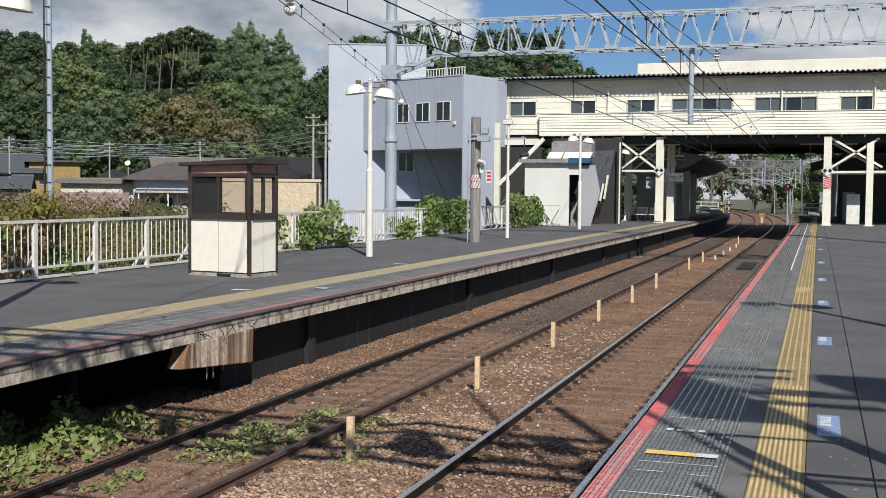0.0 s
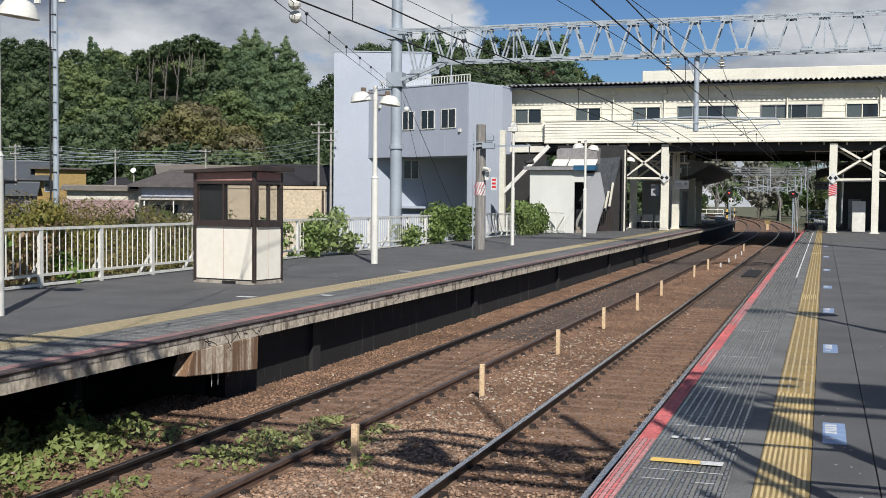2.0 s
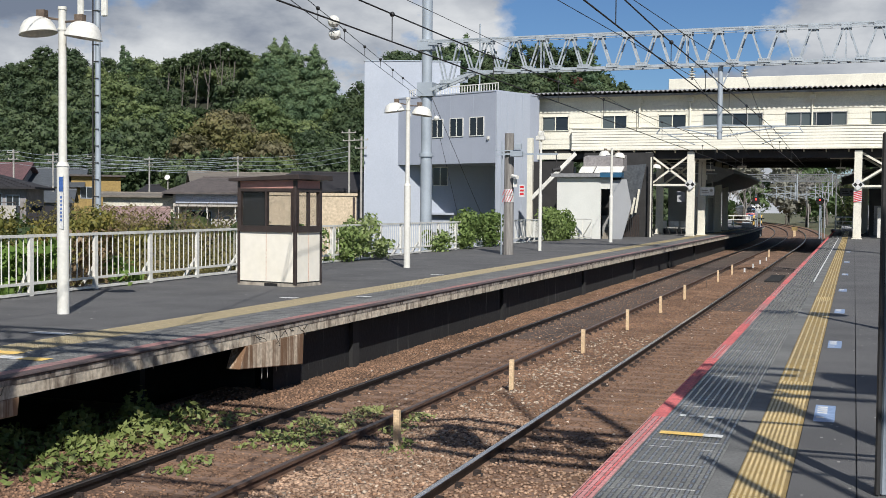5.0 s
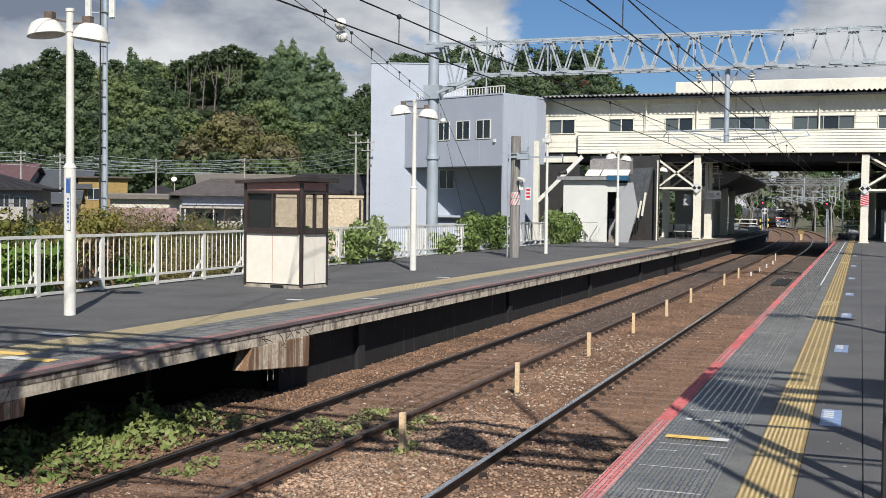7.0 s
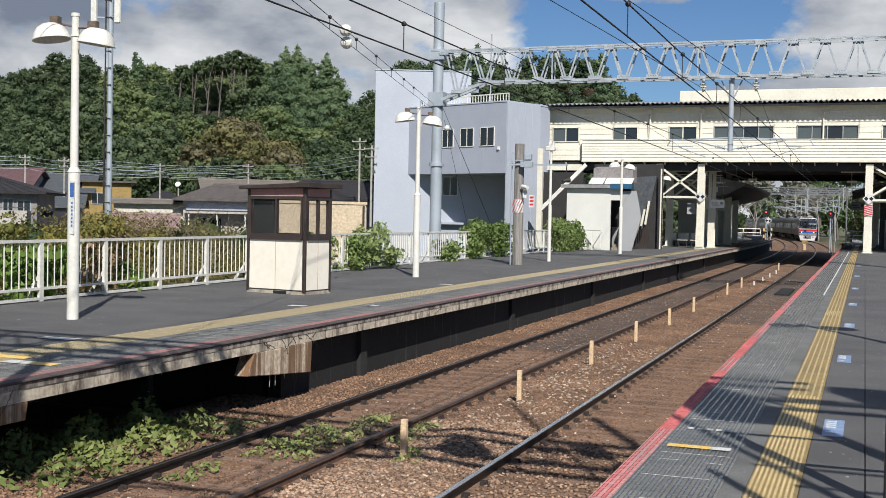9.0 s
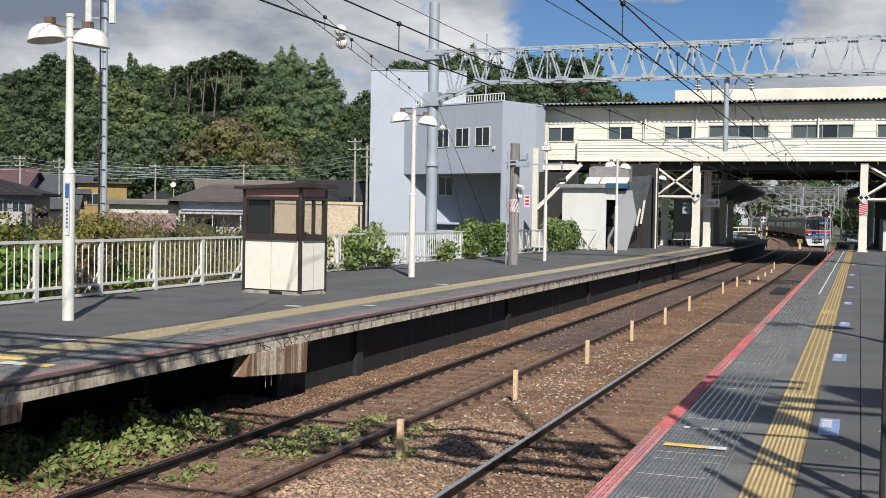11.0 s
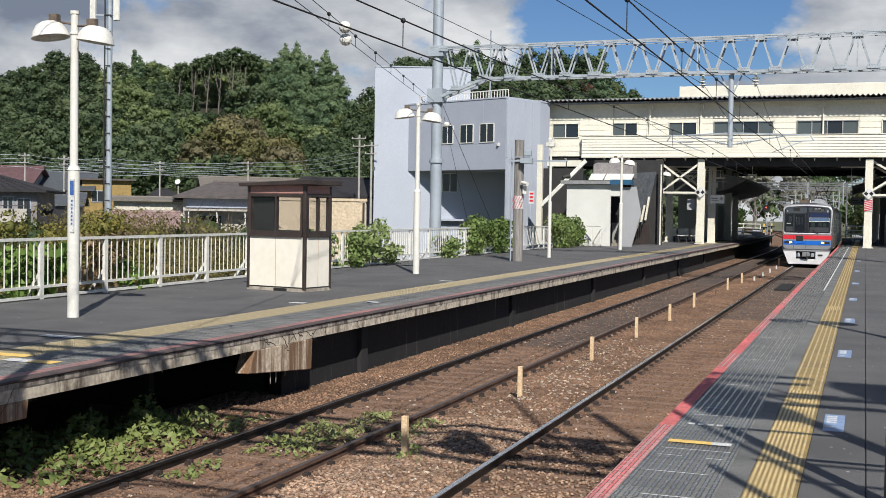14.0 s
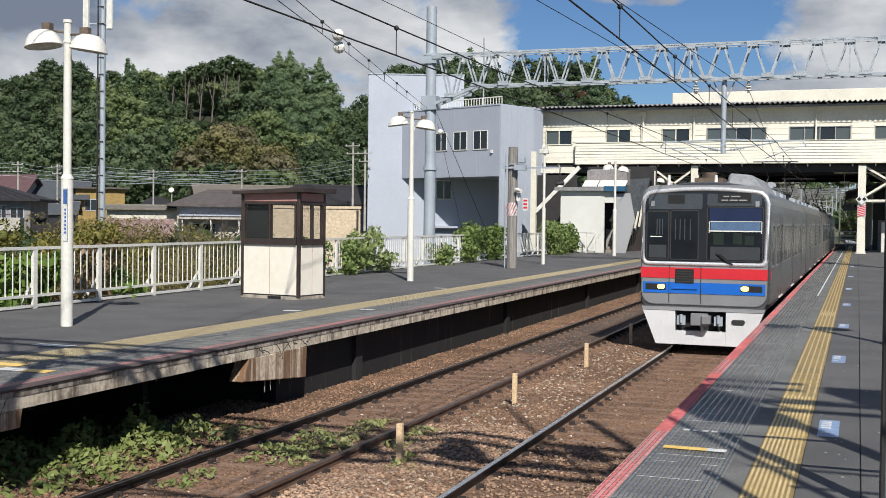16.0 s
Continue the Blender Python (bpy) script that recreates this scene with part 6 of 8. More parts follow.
bush("sprawling green vine over the white railing beside the booth", "vine_bush", [(-15.3, -14.75, 29.8, 31.6, 1.4, 2.0, 7, 0.2), (-15.3, -14.7, 32.4, 35.8, 1.2, 2.0, 40, 0.24), (-15.6, -15.2, 33, 35.8, 1.9, 2.35, 12, 0.24), (-15.3, -15.0, 29, 36.5, 1.0, 1.2, 8, 0.14)], 11, 60, 0.085, M_LEAF, 0.3)
bush("dense green vine over the railing by the timber pole", "vine_bush", [(-15.6, -15.1, 44.6, 49.4, 1.2, 2.3, 52, 0.36), (-15.7, -15.2, 41.6, 43.0, 0.6, 1.6, 9, 0.3)], 12, 56, 0.085, M_LEAF, 0.45)
bush("rounded green bush over the railing by the stair house", "vine_bush", [(-15.5, -14.9, 57.8, 63.0, 1.2, 2.35, 55, 0.4)], 13, 52, 0.09, M_LEAF, 0.45)
bush("broad-leaved green vine climbing behind the railing", "vine_bush", [(-15.3, -14.9, 8, 15.5, 0.6, 1.8, 40, 0.24), (-15.35, -14.9, 15.5, 18.9, 0.9, 1.75, 30, 0.2), (-15.3, -14.9, 17.2, 18.9, 1.5, 2.15, 12, 0.15), (-15.2, -14.7, 20.5, 22, 1.0, 1.5, 6, 0.18)], 14, 50, 0.115, M_VINE, 0.2)
bush("withered brown vine tangled on the railing", "dry_vine", [(-15.15, -14.85, 18.9, 20.6, 1.1, 2.15, 26, 0.2)], 18, 46, 0.075, M_DEADVINE, 0)
bush("yellow-green shrubs standing over the railing", "olive_shrubs", [(-20, -18, 21.8, 25.6, 0.6, 2.3, 60, 0.36), (-20, -18.5, 25.8, 27.6, 0.6, 1.9, 24, 0.34)], 19, 100, 0.06, M_OLIVE, 0.4)
bush("tangled dry shrubs and browning weeds behind the railing", "dry_shrubs", [(-17.5, -15.3, 8, 29, -0.3, 1.5, 170, 0.40), (-21, -16.5, 17, 30, -0.4, 1.4, 80, 0.5), (-24.2, -20.8, 29, 32, 0.3, 2.55, 60, 0.34), (-19.6, -18.6, 18, 20, 0.6, 2.1, 10, 0.35)], 15, 80, 0.042, M_SHRUB, 0)
bush("olive and yellowing shrubs in the gardens below the platform", "dry_shrubs", [(-26, -20, 22, 36, -0.6, 1.3, 70, 0.6), (-34, -26, 30, 50, -2.0, 0.9, 60, 1.0), (-36, -30, 44, 50, -1.5, 2.2, 80, 0.5), (-30, -24, 38, 44, -1, 2.2, 80, 0.38)], 25, 30, 0.07, M_SHRUB, 0)
bush("green garden shrubs among the houses", "garden_shrubs", [(-50, -38, 50, 60, -2.5, 0.6, 60, 1.3), (-46, -38, 62, 72, -1.5, 1.2, 40, 1.0), (-66, -56, 68, 76, -2, 1.0, 30, 1.3)], 16, 6, 0.17, M_WOODS, 0.85)
bm = bmesh.new()
r_ = random.Random(3)
for _ in range(70):
    p = Vector((r_.uniform(-34, -29), r_.uniform(46, 52), 0.3))
    d = Vector((r_.uniform(-1, 1), r_.uniform(-0.4, 0.4), 1.6))
    for k in range(3):
        q = p + d * r_.uniform(0.4, 0.8)
        cyl(bm, p, q, 0.03 - 0.008 * k, 0.022 - 0.008 * k, 4)
        p, d = q, d + Vector((r_.uniform(-0.9, 0.9), r_.uniform(-0.4, 0.4), -0.3))
tagged(ob_of("bare_branches", bm, M_TRUNK), "bare tangled twigs of a leafless shrub", "branches", kind="stuff")

# ---- train ----
BODY = [(-1.33, 0.92), (-1.39, 1.05), (-1.39, 3.0), (-1.36, 3.18), (-1.27, 3.36), (-1.10, 3.50), (-0.8, 3.60), (-0.4, 3.655), (0, 3.67), (0.4, 3.655), (0.8, 3.60), (1.10, 3.50), (1.27, 3.36), (1.36, 3.18), (1.39, 3.0), (1.39, 1.05), (1.33, 0.92)]
CAR, GAP = 17.5, 0.5


def loft(bm, rings, close=True):
    vs = [[bm.verts.new(p) for p in ring] for ring in rings]
    n = len(vs[0])
    for a, b in zip(vs, vs[1:]):
        for i in range(n):
            bm.faces.new((a[i], a[(i + 1) % n], b[(i + 1) % n], b[i]))
    if close:
        bm.faces.new(vs[0][::-1])
        bm.faces.new(vs[-1])


def body_ring(y, k=1.0, top=0.0):
    return [(x * k, y, z if z < 2.9 else z - top) for x, z in BODY]


def rounded(bm, x0, x1, z0, z1, r, y0, y1):
    """A slab with rounded corners in the x-z plane."""
    pts = []
    for cx, cz, a0 in ((x1 - r, z1 - r, 0), (x0 + r, z1 - r, 90), (x0 + r, z0 + r, 180), (x1 - r, z0 + r, 270)):
        for k in range(5):
            a = radians(a0 + 22.5 * k)
            pts.append((cx + r * math.cos(a), cz + r * math.sin(a)))
    prism(bm, pts, y0, y1)


DOORS = (3.6, 8.85, 14.1)
WINS = ((0.55, 1.25), (2.0, 2.85), (4.5, 6.1), (6.3, 7.9), (9.75, 11.35), (11.55, 13.15), (15.0, 16.6))


def car_shell(g, front):
    b = bmesh.new()
    if front:
        loft(b, [body_ring(0.06, 0.955, 0.07), body_ring(0.10, 0.98, 0.03), body_ring(0.2, 0.994, 0.01), body_ring(0.42), body_ring(CAR)])
    else:
        loft(b, [body_ring(0.0), body_ring(CAR)])
    part("body", b, M_STEEL, g, "ribbed stainless steel body")
    for s in (-1, 1):
        for y in DOORS:
            d = new("door")
            d.parent = g
            for k in (0, 1):
                y0 = y - 0.65 + k * 0.655
                part("door_leaf", boxes((min(s * 1.385, s * 1.398), max(s * 1.385, s * 1.398), y0, y0 + 0.645, 1.08, 2.93)), M_STEEL, d)
                part("door_glass", boxes((min(s * 1.39, s * 1.402), max(s * 1.39, s * 1.402), y0 + 0.13, y0 + 0.515, 1.85, 2.75)), M_SIDEGL, d)
            # the white paints in the glint that each sill catches from the sun
            part("door_sill", boxes((min(s * 1.386, s * 1.42), max(s * 1.386, s * 1.42), y - 0.62, y + 0.62, 1.02, 1.05)), M_LAMPW, d)
            part("door_seal", boxes((min(s * 1.396, s * 1.403), max(s * 1.396, s * 1.403), y - 0.02, y + 0.02, 1.08, 2.93)), M_DARK, d)
            part("door_gap", boxes((min(s * 1.386, s * 1.3895), max(s * 1.386, s * 1.3895), y - 0.68, y + 0.68, 1.05, 2.97)), M_UNDER, d)
        for y0, y1 in WINS:
            if y0 < 1.5 and not front:
                continue
            part("window_frame", boxes((min(s * 1.37, s * 1.3935), max(s * 1.37, s * 1.3935), y0 - 0.05, y1 + 0.05, 1.80, 2.77)), M_FACEGREY, g)
            part("side_window", boxes((min(s * 1.37, s * 1.396), max(s * 1.37, s * 1.396), y0, y1, 1.85, 2.72)), M_SIDEGL, g)
        for z in (0.98, 1.12, 1.2, 1.28, 1.36, 1.44, 1.52):
            part("body_rib", boxes((min(s * 1.38, s * 1.3945), max(s * 1.38, s * 1.3945), 0.5, 2.85, z, z + 0.03), (min(s * 1.38, s * 1.3945), max(s * 1.38, s * 1.3945), 4.4, 8.1, z, z + 0.03), (min(s * 1.38, s * 1.3945), max(s * 1.38, s * 1.3945), 9.6, 13.3, z, z + 0.03), (min(s * 1.38, s * 1.3945), max(s * 1.38, s * 1.3945), 14.9, 17.2, z, z + 0.03)), M_STEEL, g)
    for y in (5.2, 8.6, 12.0, 15.4):
        b = bmesh.new()
        loft(b, [[(-0.75, y - 0.9, 3.6), (0.75, y - 0.9, 3.6), (0.75, y + 0.9, 3.6), (-0.75, y + 0.9, 3.6)], [(-0.75, y - 0.9, 3.76), (0.75, y - 0.9, 3.76), (0.75, y + 0.9, 3.76), (-0.75, y + 0.9, 3.84)], [(-0.6, y - 0.75, 3.82), (0.6, y - 0.75, 3.82), (0.6, y + 0.75, 3.82), (-0.6, y + 0.75, 3.82)]])
        part("roof_unit", b, M_TRUSS, g)
    for y0, y1 in ((4.2, 6.8), (7.1, 9.8), (10.1, 13.0)):
        part("underfloor_box", boxes((-1.2, 1.2, y0, y1, 0.32, 0.93)), M_UNDER, g)
    for y in (2.4, 14.8):
        t = new("bogie")
        t.parent = g
        part("bogie_frame", boxes((-1.1, -0.95, y - 1.4, y + 1.4, 0.35, 0.6), (0.95, 1.1, y - 1.4, y + 1.4, 0.35, 0.6), (-0.95, 0.95, y - 0.2, y + 0.2, 0.4, 0.62)), M_UNDER, t)
        for a in (-1.05, 1.05):
            b = bmesh.new()
            for s in (-0.74, 0.74):
                cyl(b, (s - 0.06, y + a, 0.43), (s + 0.06, y + a, 0.43), 0.43, seg=20)
            cyl(b, (-0.74, y + a, 0.43), (0.74, y + a, 0.43), 0.08, seg=8)
            part("wheelset", b, M_UNDER, t)
    part("gangway", boxes((-0.5, 0.5, CAR, CAR + GAP - 0.02, 0.95, 3.1)), M_UNDER, g)


lead = holder("train_car", pose(0, 0, 0), "stainless commuter train car with red and blue striped cab front", "train", "train cars")
car_shell(lead, True)
b = bmesh.new()
rounded(b, -1.34, 1.34, 0.98, 3.58, 0.26, 0.02, 0.07)
part("cab_front", b, M_FACEGREY, lead, "silver grey cab front with rounded corners", bevel=0.015)
b = bmesh.new()
pts = [(1.27, 2.02), (1.27, 3.18)] + [(1.27 - 0.24 + 0.24 * math.cos(radians(a)), 3.18 + 0.22 * math.sin(radians(a))) for a in (30, 60, 90)] + [(0.5, 3.445), (0, 3.46), (-0.5, 3.445)] + [(-1.27 + 0.24 + 0.24 * math.cos(radians(a)), 3.18 + 0.22 * math.sin(radians(a))) for a in (90, 120, 150)] + [(-1.27, 3.18), (-1.27, 2.02), (-1.22, 1.94), (-1.15, 1.92), (1.15, 1.92), (1.22, 1.94)]
prism(b, pts, 0.006, 0.021)
rim = bmesh.new()
ring = [Vector((x * 1.04, 0.035, 2.69 + (z - 2.69) * 1.055)) for x, z in pts]
tube(rim, ring + ring[:2], 0.052, 8)
part("window_rim", rim, mat("bright_silver_rim", (0.80, 0.80, 0.80), (0.70, 0.70, 0.70), 3, 0.3, 0.5, bump=0.0), lead, "bright silver rim round the windscreen")
for x0, x1, z0 in ((-1.2, -0.04, 3.06), (0.06, 1.2, 3.14)):
    hp = bmesh.new()
    rounded(hp, x0, x1, z0, 3.40, 0.04, 0.001, 0.0055)
    part("head_panel", hp, mat("slate_head_panel", (0.062, 0.072, 0.082), (0.052, 0.06, 0.068), 2, 0.25, bump=0.0), lead, "slate grey panel over the windscreen")
part("window_surround", b, M_CABFR, lead, "glossy black window surround")
for x0, x1, z0, z1, m in ((-1.22, -0.77, 1.98, 3.0, M_CABGL), (-0.70, -0.13, 1.98, 3.02, M_CABGL), (0.08, 1.22, 1.96, 3.10, M_CABGL)):
    w = new("cab_window")
    w.parent = lead
    b = bmesh.new()
    for q in ((x0 - 0.025, x0, z0, z1), (x1, x1 + 0.025, z0, z1), (x0, x1, z0 - 0.025, z0), (x0, x1, z1, z1 + 0.025)):
        box(b, q[0], q[1], -0.006, 0.012, q[2], q[3])
    part("window_frame", b, M_UNDER, w)
    part("pane", boxes((x0, x1, -0.002, 0.005, z0, z1)), m, w)
part("sun_blind", boxes((0.12, 1.2, -0.0055, -0.0025, 2.82, 3.09)), mat("navy_blind", (0.003, 0.015, 0.06), None, 3, 0.5), lead, "navy blue rolled sun blind")
part("sun_visor", boxes((0.14, 1.18, -0.012, -0.006, 2.61, 2.80)), mat("pale_blue_visor", (0.10, 0.17, 0.28), None, 3, 0.3), lead, "pale blue visor panel")
part("visor_edge", boxes((0.12, 1.20, -0.016, -0.0125, 2.585, 2.61), (0.105, 0.12, -0.016, -0.0125, 2.55, 2.80), (1.20, 1.215, -0.016, -0.0125, 2.55, 2.80), (0.12, 1.20, -0.016, -0.0125, 2.80, 2.812)), M_LAMPW, lead)
M_DESK = mat("grey_cab_desk", (0.034, 0.039, 0.042), (0.026, 0.030, 0.033), 2, 0.6)
part("cab_desk", boxes((0.14, 1.18, -0.0048, -0.0022, 1.98, 2.26)), M_DESK, lead, "grey driver's desk behind the windscreen")
part("cab_cabinet", boxes((-1.18, -0.80, -0.0048, -0.0022, 2.0, 2.28)), M_DESK, lead, "grey cabinet behind the windscreen")
# dark green patches painted on the windscreen as its reflection
part("cab_rear_wall", boxes((0.2, 0.42, -0.0046, -0.0022, 2.3, 2.55), (0.62, 0.8, -0.0046, -0.0022, 2.32, 2.56), (0.86, 1.05, -0.0046, -0.0022, 2.30, 2.5)), mat("dark_green_reflection_panel", (0.018, 0.028, 0.02), None, 3, 0.3), lead)
for x in (-0.62, -0.52, -0.42, -0.3, -1.02, -0.96, -0.9):
    part("grab_pole", boxes((x, x + 0.02, -0.0046, -0.0022, 2.4 if x > -0.8 else 2.5, 2.85)), mat("dim_chrome", (0.11, 0.12, 0.13), None, 3, 0.3, 0.5), lead)
part("marker_window", boxes((-1.15, -1.07, -0.004, 0.0055, 3.12, 3.24), (1.07, 1.15, -0.004, 0.0055, 3.12, 3.24)), M_TILEL, lead)
b = bmesh.new()
cyl(b, (-0.3, 3.4, 3.6), (-0.3, 3.4, 4.0), 0.16, seg=10)
box(b, -0.62, 0.05, 3.0, 3.9, 3.66, 3.86)
part("roof_insulators", b, M_TRUNK, lead, "rust-brown roof equipment")
b = bmesh.new()
loft(b, [[(0.2, 2.4, 3.6), (1.1, 2.4, 3.45), (1.1, 6.4, 3.45), (0.2, 6.4, 3.6)], [(0.25, 2.5, 3.95), (0.8, 2.5, 3.9), (0.8, 6.3, 3.9), (0.25, 6.3, 3.95)]])
part("air_conditioner", b, M_TILEL, lead, "pale grey air conditioner on the roof", bevel=0.05)
for x in (-0.95, 0.1):
    b = bmesh.new()
    cyl(b, (x, 1.2, 3.55), (x, 1.2, 3.85), 0.05, 0.03, 8)
    part("aerial", b, M_LAMPW, lead)
# thin white line on the left pane
part("desk_light", boxes((-1.15, -0.9, -0.005, -0.0022, 2.45, 2.47)), M_LAMPW, lead)
sign_ = part("destination_panel", boxes((0.28, 0.98, -0.002, 0.005, 3.2, 3.40)), M_DARK, lead, "dark destination display")
for x0, x1, z in ((0.40, 0.52, 3.33), (0.56, 0.75, 3.33), (0.36, 0.5, 3.25), (0.53, 0.70, 3.25), (0.73, 0.9, 3.25)):
    part("writing", boxes((x0, x1, -0.004, -0.0022, z, z + 0.025)), M_ROOFG, sign_)
part("side_panel_sign", boxes((-0.78, -0.42, -0.002, 0.005, 3.18, 3.38)), M_DARK, lead)
for x0, x1 in ((-1.345, -0.735), (-0.725, -0.05), (-0.04, 1.345)):
    part("red_stripe", boxes((x0, x1, 0.006, 0.0195, 1.56, 1.79)), M_TRAINRED, lead)
    part("blue_stripe", boxes((max(x0, -1.30), min(x1, 1.30), 0.006, 0.0195, 1.23, 1.47)), M_TRAINBLUE, lead)
for s in (-1, 1):
    part("red_side_stripe", boxes((min(s * 1.34, s * 1.3935), max(s * 1.34, s * 1.3935), 0.36, 0.52, 1.56, 1.79)), M_TRAINRED, lead)
for x in (-0.735, -0.055):
    part("door_seam", boxes((x, x + 0.012, 0.001, 0.0195, 1.02, 1.92)), M_UNDER, lead)
part("grille", boxes((-0.60, -0.20, 0.0, 0.0055, 1.45, 1.76)), M_DARK, lead, "black ventilation grille")
for k in range(5):
    part("grille_slat", boxes((-0.58, -0.22, -0.006, -0.0005, 1.48 + k * 0.055, 1.5 + k * 0.055)), M_UNDER, lead)
b = bmesh.new()
rounded(b, -0.66, -0.12, 1.325, 1.35, 0.012, -0.02, 0.0055)
part("hand_rail", b, M_TRAINBLUE, lead)
for s in (-1, 1):
    hl = part("headlight", boxes((min(s * 0.80, s * 1.24), max(s * 0.80, s * 1.24), 0.0, 0.0055, 1.30, 1.43)), M_DARK, lead, "dark headlight recess with a lit lamp")
    b = bmesh.new()
    x = 0.88 if s > 0 else -0.9
    rounded(b, x - 0.085, x + 0.085, 1.315, 1.42, 0.05, -0.02, -0.001)
    part("lamp", b, M_LIGHTS, hl, "glowing warm headlight")
for x, s in ((0.62, 1),):
    b = bmesh.new()
    bar(b, (x, -0.03, 1.87), (x - 0.28 * s, -0.035, 2.1), 0.02, 0.035)
    bar(b, (x - 0.34 * s, -0.035, 2.12), (x - 0.10 * s, -0.035, 1.92), 0.015, 0.02)
    part("wiper", b, M_DARK, lead)
b = bmesh.new()
loft(b, [[(-1.32, 0.04, 0.93), (1.32, 0.04, 0.93), (1.32, 0.5, 0.93), (-1.32, 0.5, 0.93)], [(-1.28, -0.06, 0.86), (1.28, -0.06, 0.86), (1.28, 0.5, 0.86), (-1.28, 0.5, 0.86)]])
part("sill_beam", b, M_FACEGREY, lead)
for x0, x1, z0, z1 in ((-1.0, -0.58, 0.12, 0.85), (0.50, 1.0, 0.12, 0.85), (-0.58, 0.50, 0.12, 0.42)):
    b = bmesh.new()
    if z1 > 0.5:
        a0, a1 = (x0 - 0.28, x1) if x0 < 0 else (x0, x1 + 0.28)
        loft(b, [[(a0, -0.05, z1), (a1, -0.05, z1), (a1, 0.3, z1), (a0, 0.3, z1)], [(x0, 0.0, z0), (x1, 0.0, z0), (x1, 0.3, z0), (x0, 0.3, z0)]])
    else:
        loft(b, [[(x0 + 0.002, -0.018, z1), (x1 - 0.002, -0.018, z1), (x1 - 0.002, 0.3, z1), (x0 + 0.002, 0.3, z1)], [(x0 + 0.002, 0.0, z0), (x1 - 0.002, 0.0, z0), (x1 - 0.002, 0.3, z0), (x0 + 0.002, 0.3, z0)]])
    part("skirt", b, M_TRAINWHITE, lead, "white painted skirt")
b = bmesh.new()
rounded(b, 0.62, 0.9, 0.60, 0.70, 0.045, -0.056, -0.03)
part("skirt_slot", b, M_UNDER, lead)
part("coupler_pocket", boxes((-0.579, 0.499, 0.22, 0.3, 0.42, 0.85)), M_DARK, lead)
b = bmesh.new()
cyl(b, (-0.05, 0.22, 0.68), (-0.05, -0.12, 0.68), 0.12, 0.13, 12)
box(b, -0.22, 0.14, -0.26, -0.1, 0.56, 0.82)
box(b, 0.02, 0.2, -0.32, -0.1, 0.6, 0.78)
cyl(b, (0.0, -0.1, 0.56), (0.06, -0.1, 0.42), 0.05, seg=8)
part("coupler", b, M_FACEGREY, lead, "grey cast steel coupler", bevel=0.012)
for x in (-0.45, 0.34):
    b = bmesh.new()
    cyl(b, (x, -0.05, 0.60), (x, -0.05, 0.78), 0.035, seg=8)
    box(b, x - 0.09, x + 0.09, -0.03, 0.02, 0.55, 0.75)
    part("jumper_socket", b, M_GALV, lead)

trail = holder("train_car", pose(0, 0, 0), "stainless commuter train car with dark windows", "train", "train cars")
car_shell(trail, False)
b = bmesh.new()
for s in (-0.5, 0.5):
    bar(b, (s, 3.6, 3.95), (s * 0.6, 4.6, 4.6), 0.04, 0.04)
    bar(b, (s * 0.6, 4.6, 4.6), (s, 3.9, 5.2), 0.04, 0.04)
    cyl(b, (s, 3.2, 3.66), (s, 3.2, 3.96), 0.07, seg=8)
    cyl(b, (s, 4.6, 3.66), (s, 4.6, 3.96), 0.07, seg=8)
bar(b, (-0.85, 3.9, 5.22), (0.85, 3.9, 5.22), 0.06, 0.04)
box(b, -0.6, 0.6, 3.0, 5.0, 3.92, 3.97)
part("pantograph", b, M_UNDER, trail)
cars = [lead, trail] + [copy_thing(trail, pose(0, 0, 0)) for _ in range(6)]


def motions():
    for k, car in enumerate(cars):
        rows = []
        for i in range(33):
            t = i * 0.5
            tau = 16 - t
            s = 25.1 + 21.8 * tau + 0.12 * tau * tau + k * (CAR + GAP) + CAR / 2
            p, a = on_line(TRACK_R, s)
            m = Matrix.Translation(p) @ pose(0, 0, 0, 0, 0, math.degrees(a)) @ Matrix.Translation((0, -CAR / 2, 0))
            rows.append((t, m))
        walk(car, rows)

# ---- far end of the station ----
canopy = holder("platform_canopy", pose(0, 0, 0), "dark steel canopy of the far platform behind the bridge", "canopy")
bm = bmesh.new()
sweep(bm, [(-15.0, 4.5), (-15.0, 4.9), (-11.6, 6.2), (-8.1, 5.55), (-8.1, 5.35), (-9.2, 4.75), (-11.0, 4.35)], 83.5, 112)
part("roof", bm, mat("dull_dark_grey_sheet", (0.125, 0.13, 0.135), (0.085, 0.09, 0.095), 2, 0.6), canopy)
for i in range(5):
    p, a = on_line(-11.2, 86 + i * 6)
    part("column", boxes((p.x - 0.12, p.x + 0.12, p.y - 0.12, p.y + 0.12, PZ, 5.3)), M_CREAM, canopy)
wait = holder("waiting_room", pose(0, 0, 0), "grey panelled waiting room under the canopy", "shelter")
part("wall", boxes((-10.6, -10.4, 80.2, 97, PZ, 4.6), (-13.4, -10.6, 88, 88.15, PZ, 4.6)), M_WHITEWALL, wait)
for i in range(4):
    part("wall_panel", boxes((-10.4, -10.36, 80.6 + i * 3.6, 83.6 + i * 3.6, PZ + 0.1, 3.6)), M_WHITEWALL if i % 2 else M_PALEW, wait)
part("clock_box", boxes((-9.9, -9.5, 79.4, 79.6, 4.75, 5.1)), M_LAMPW, wait)
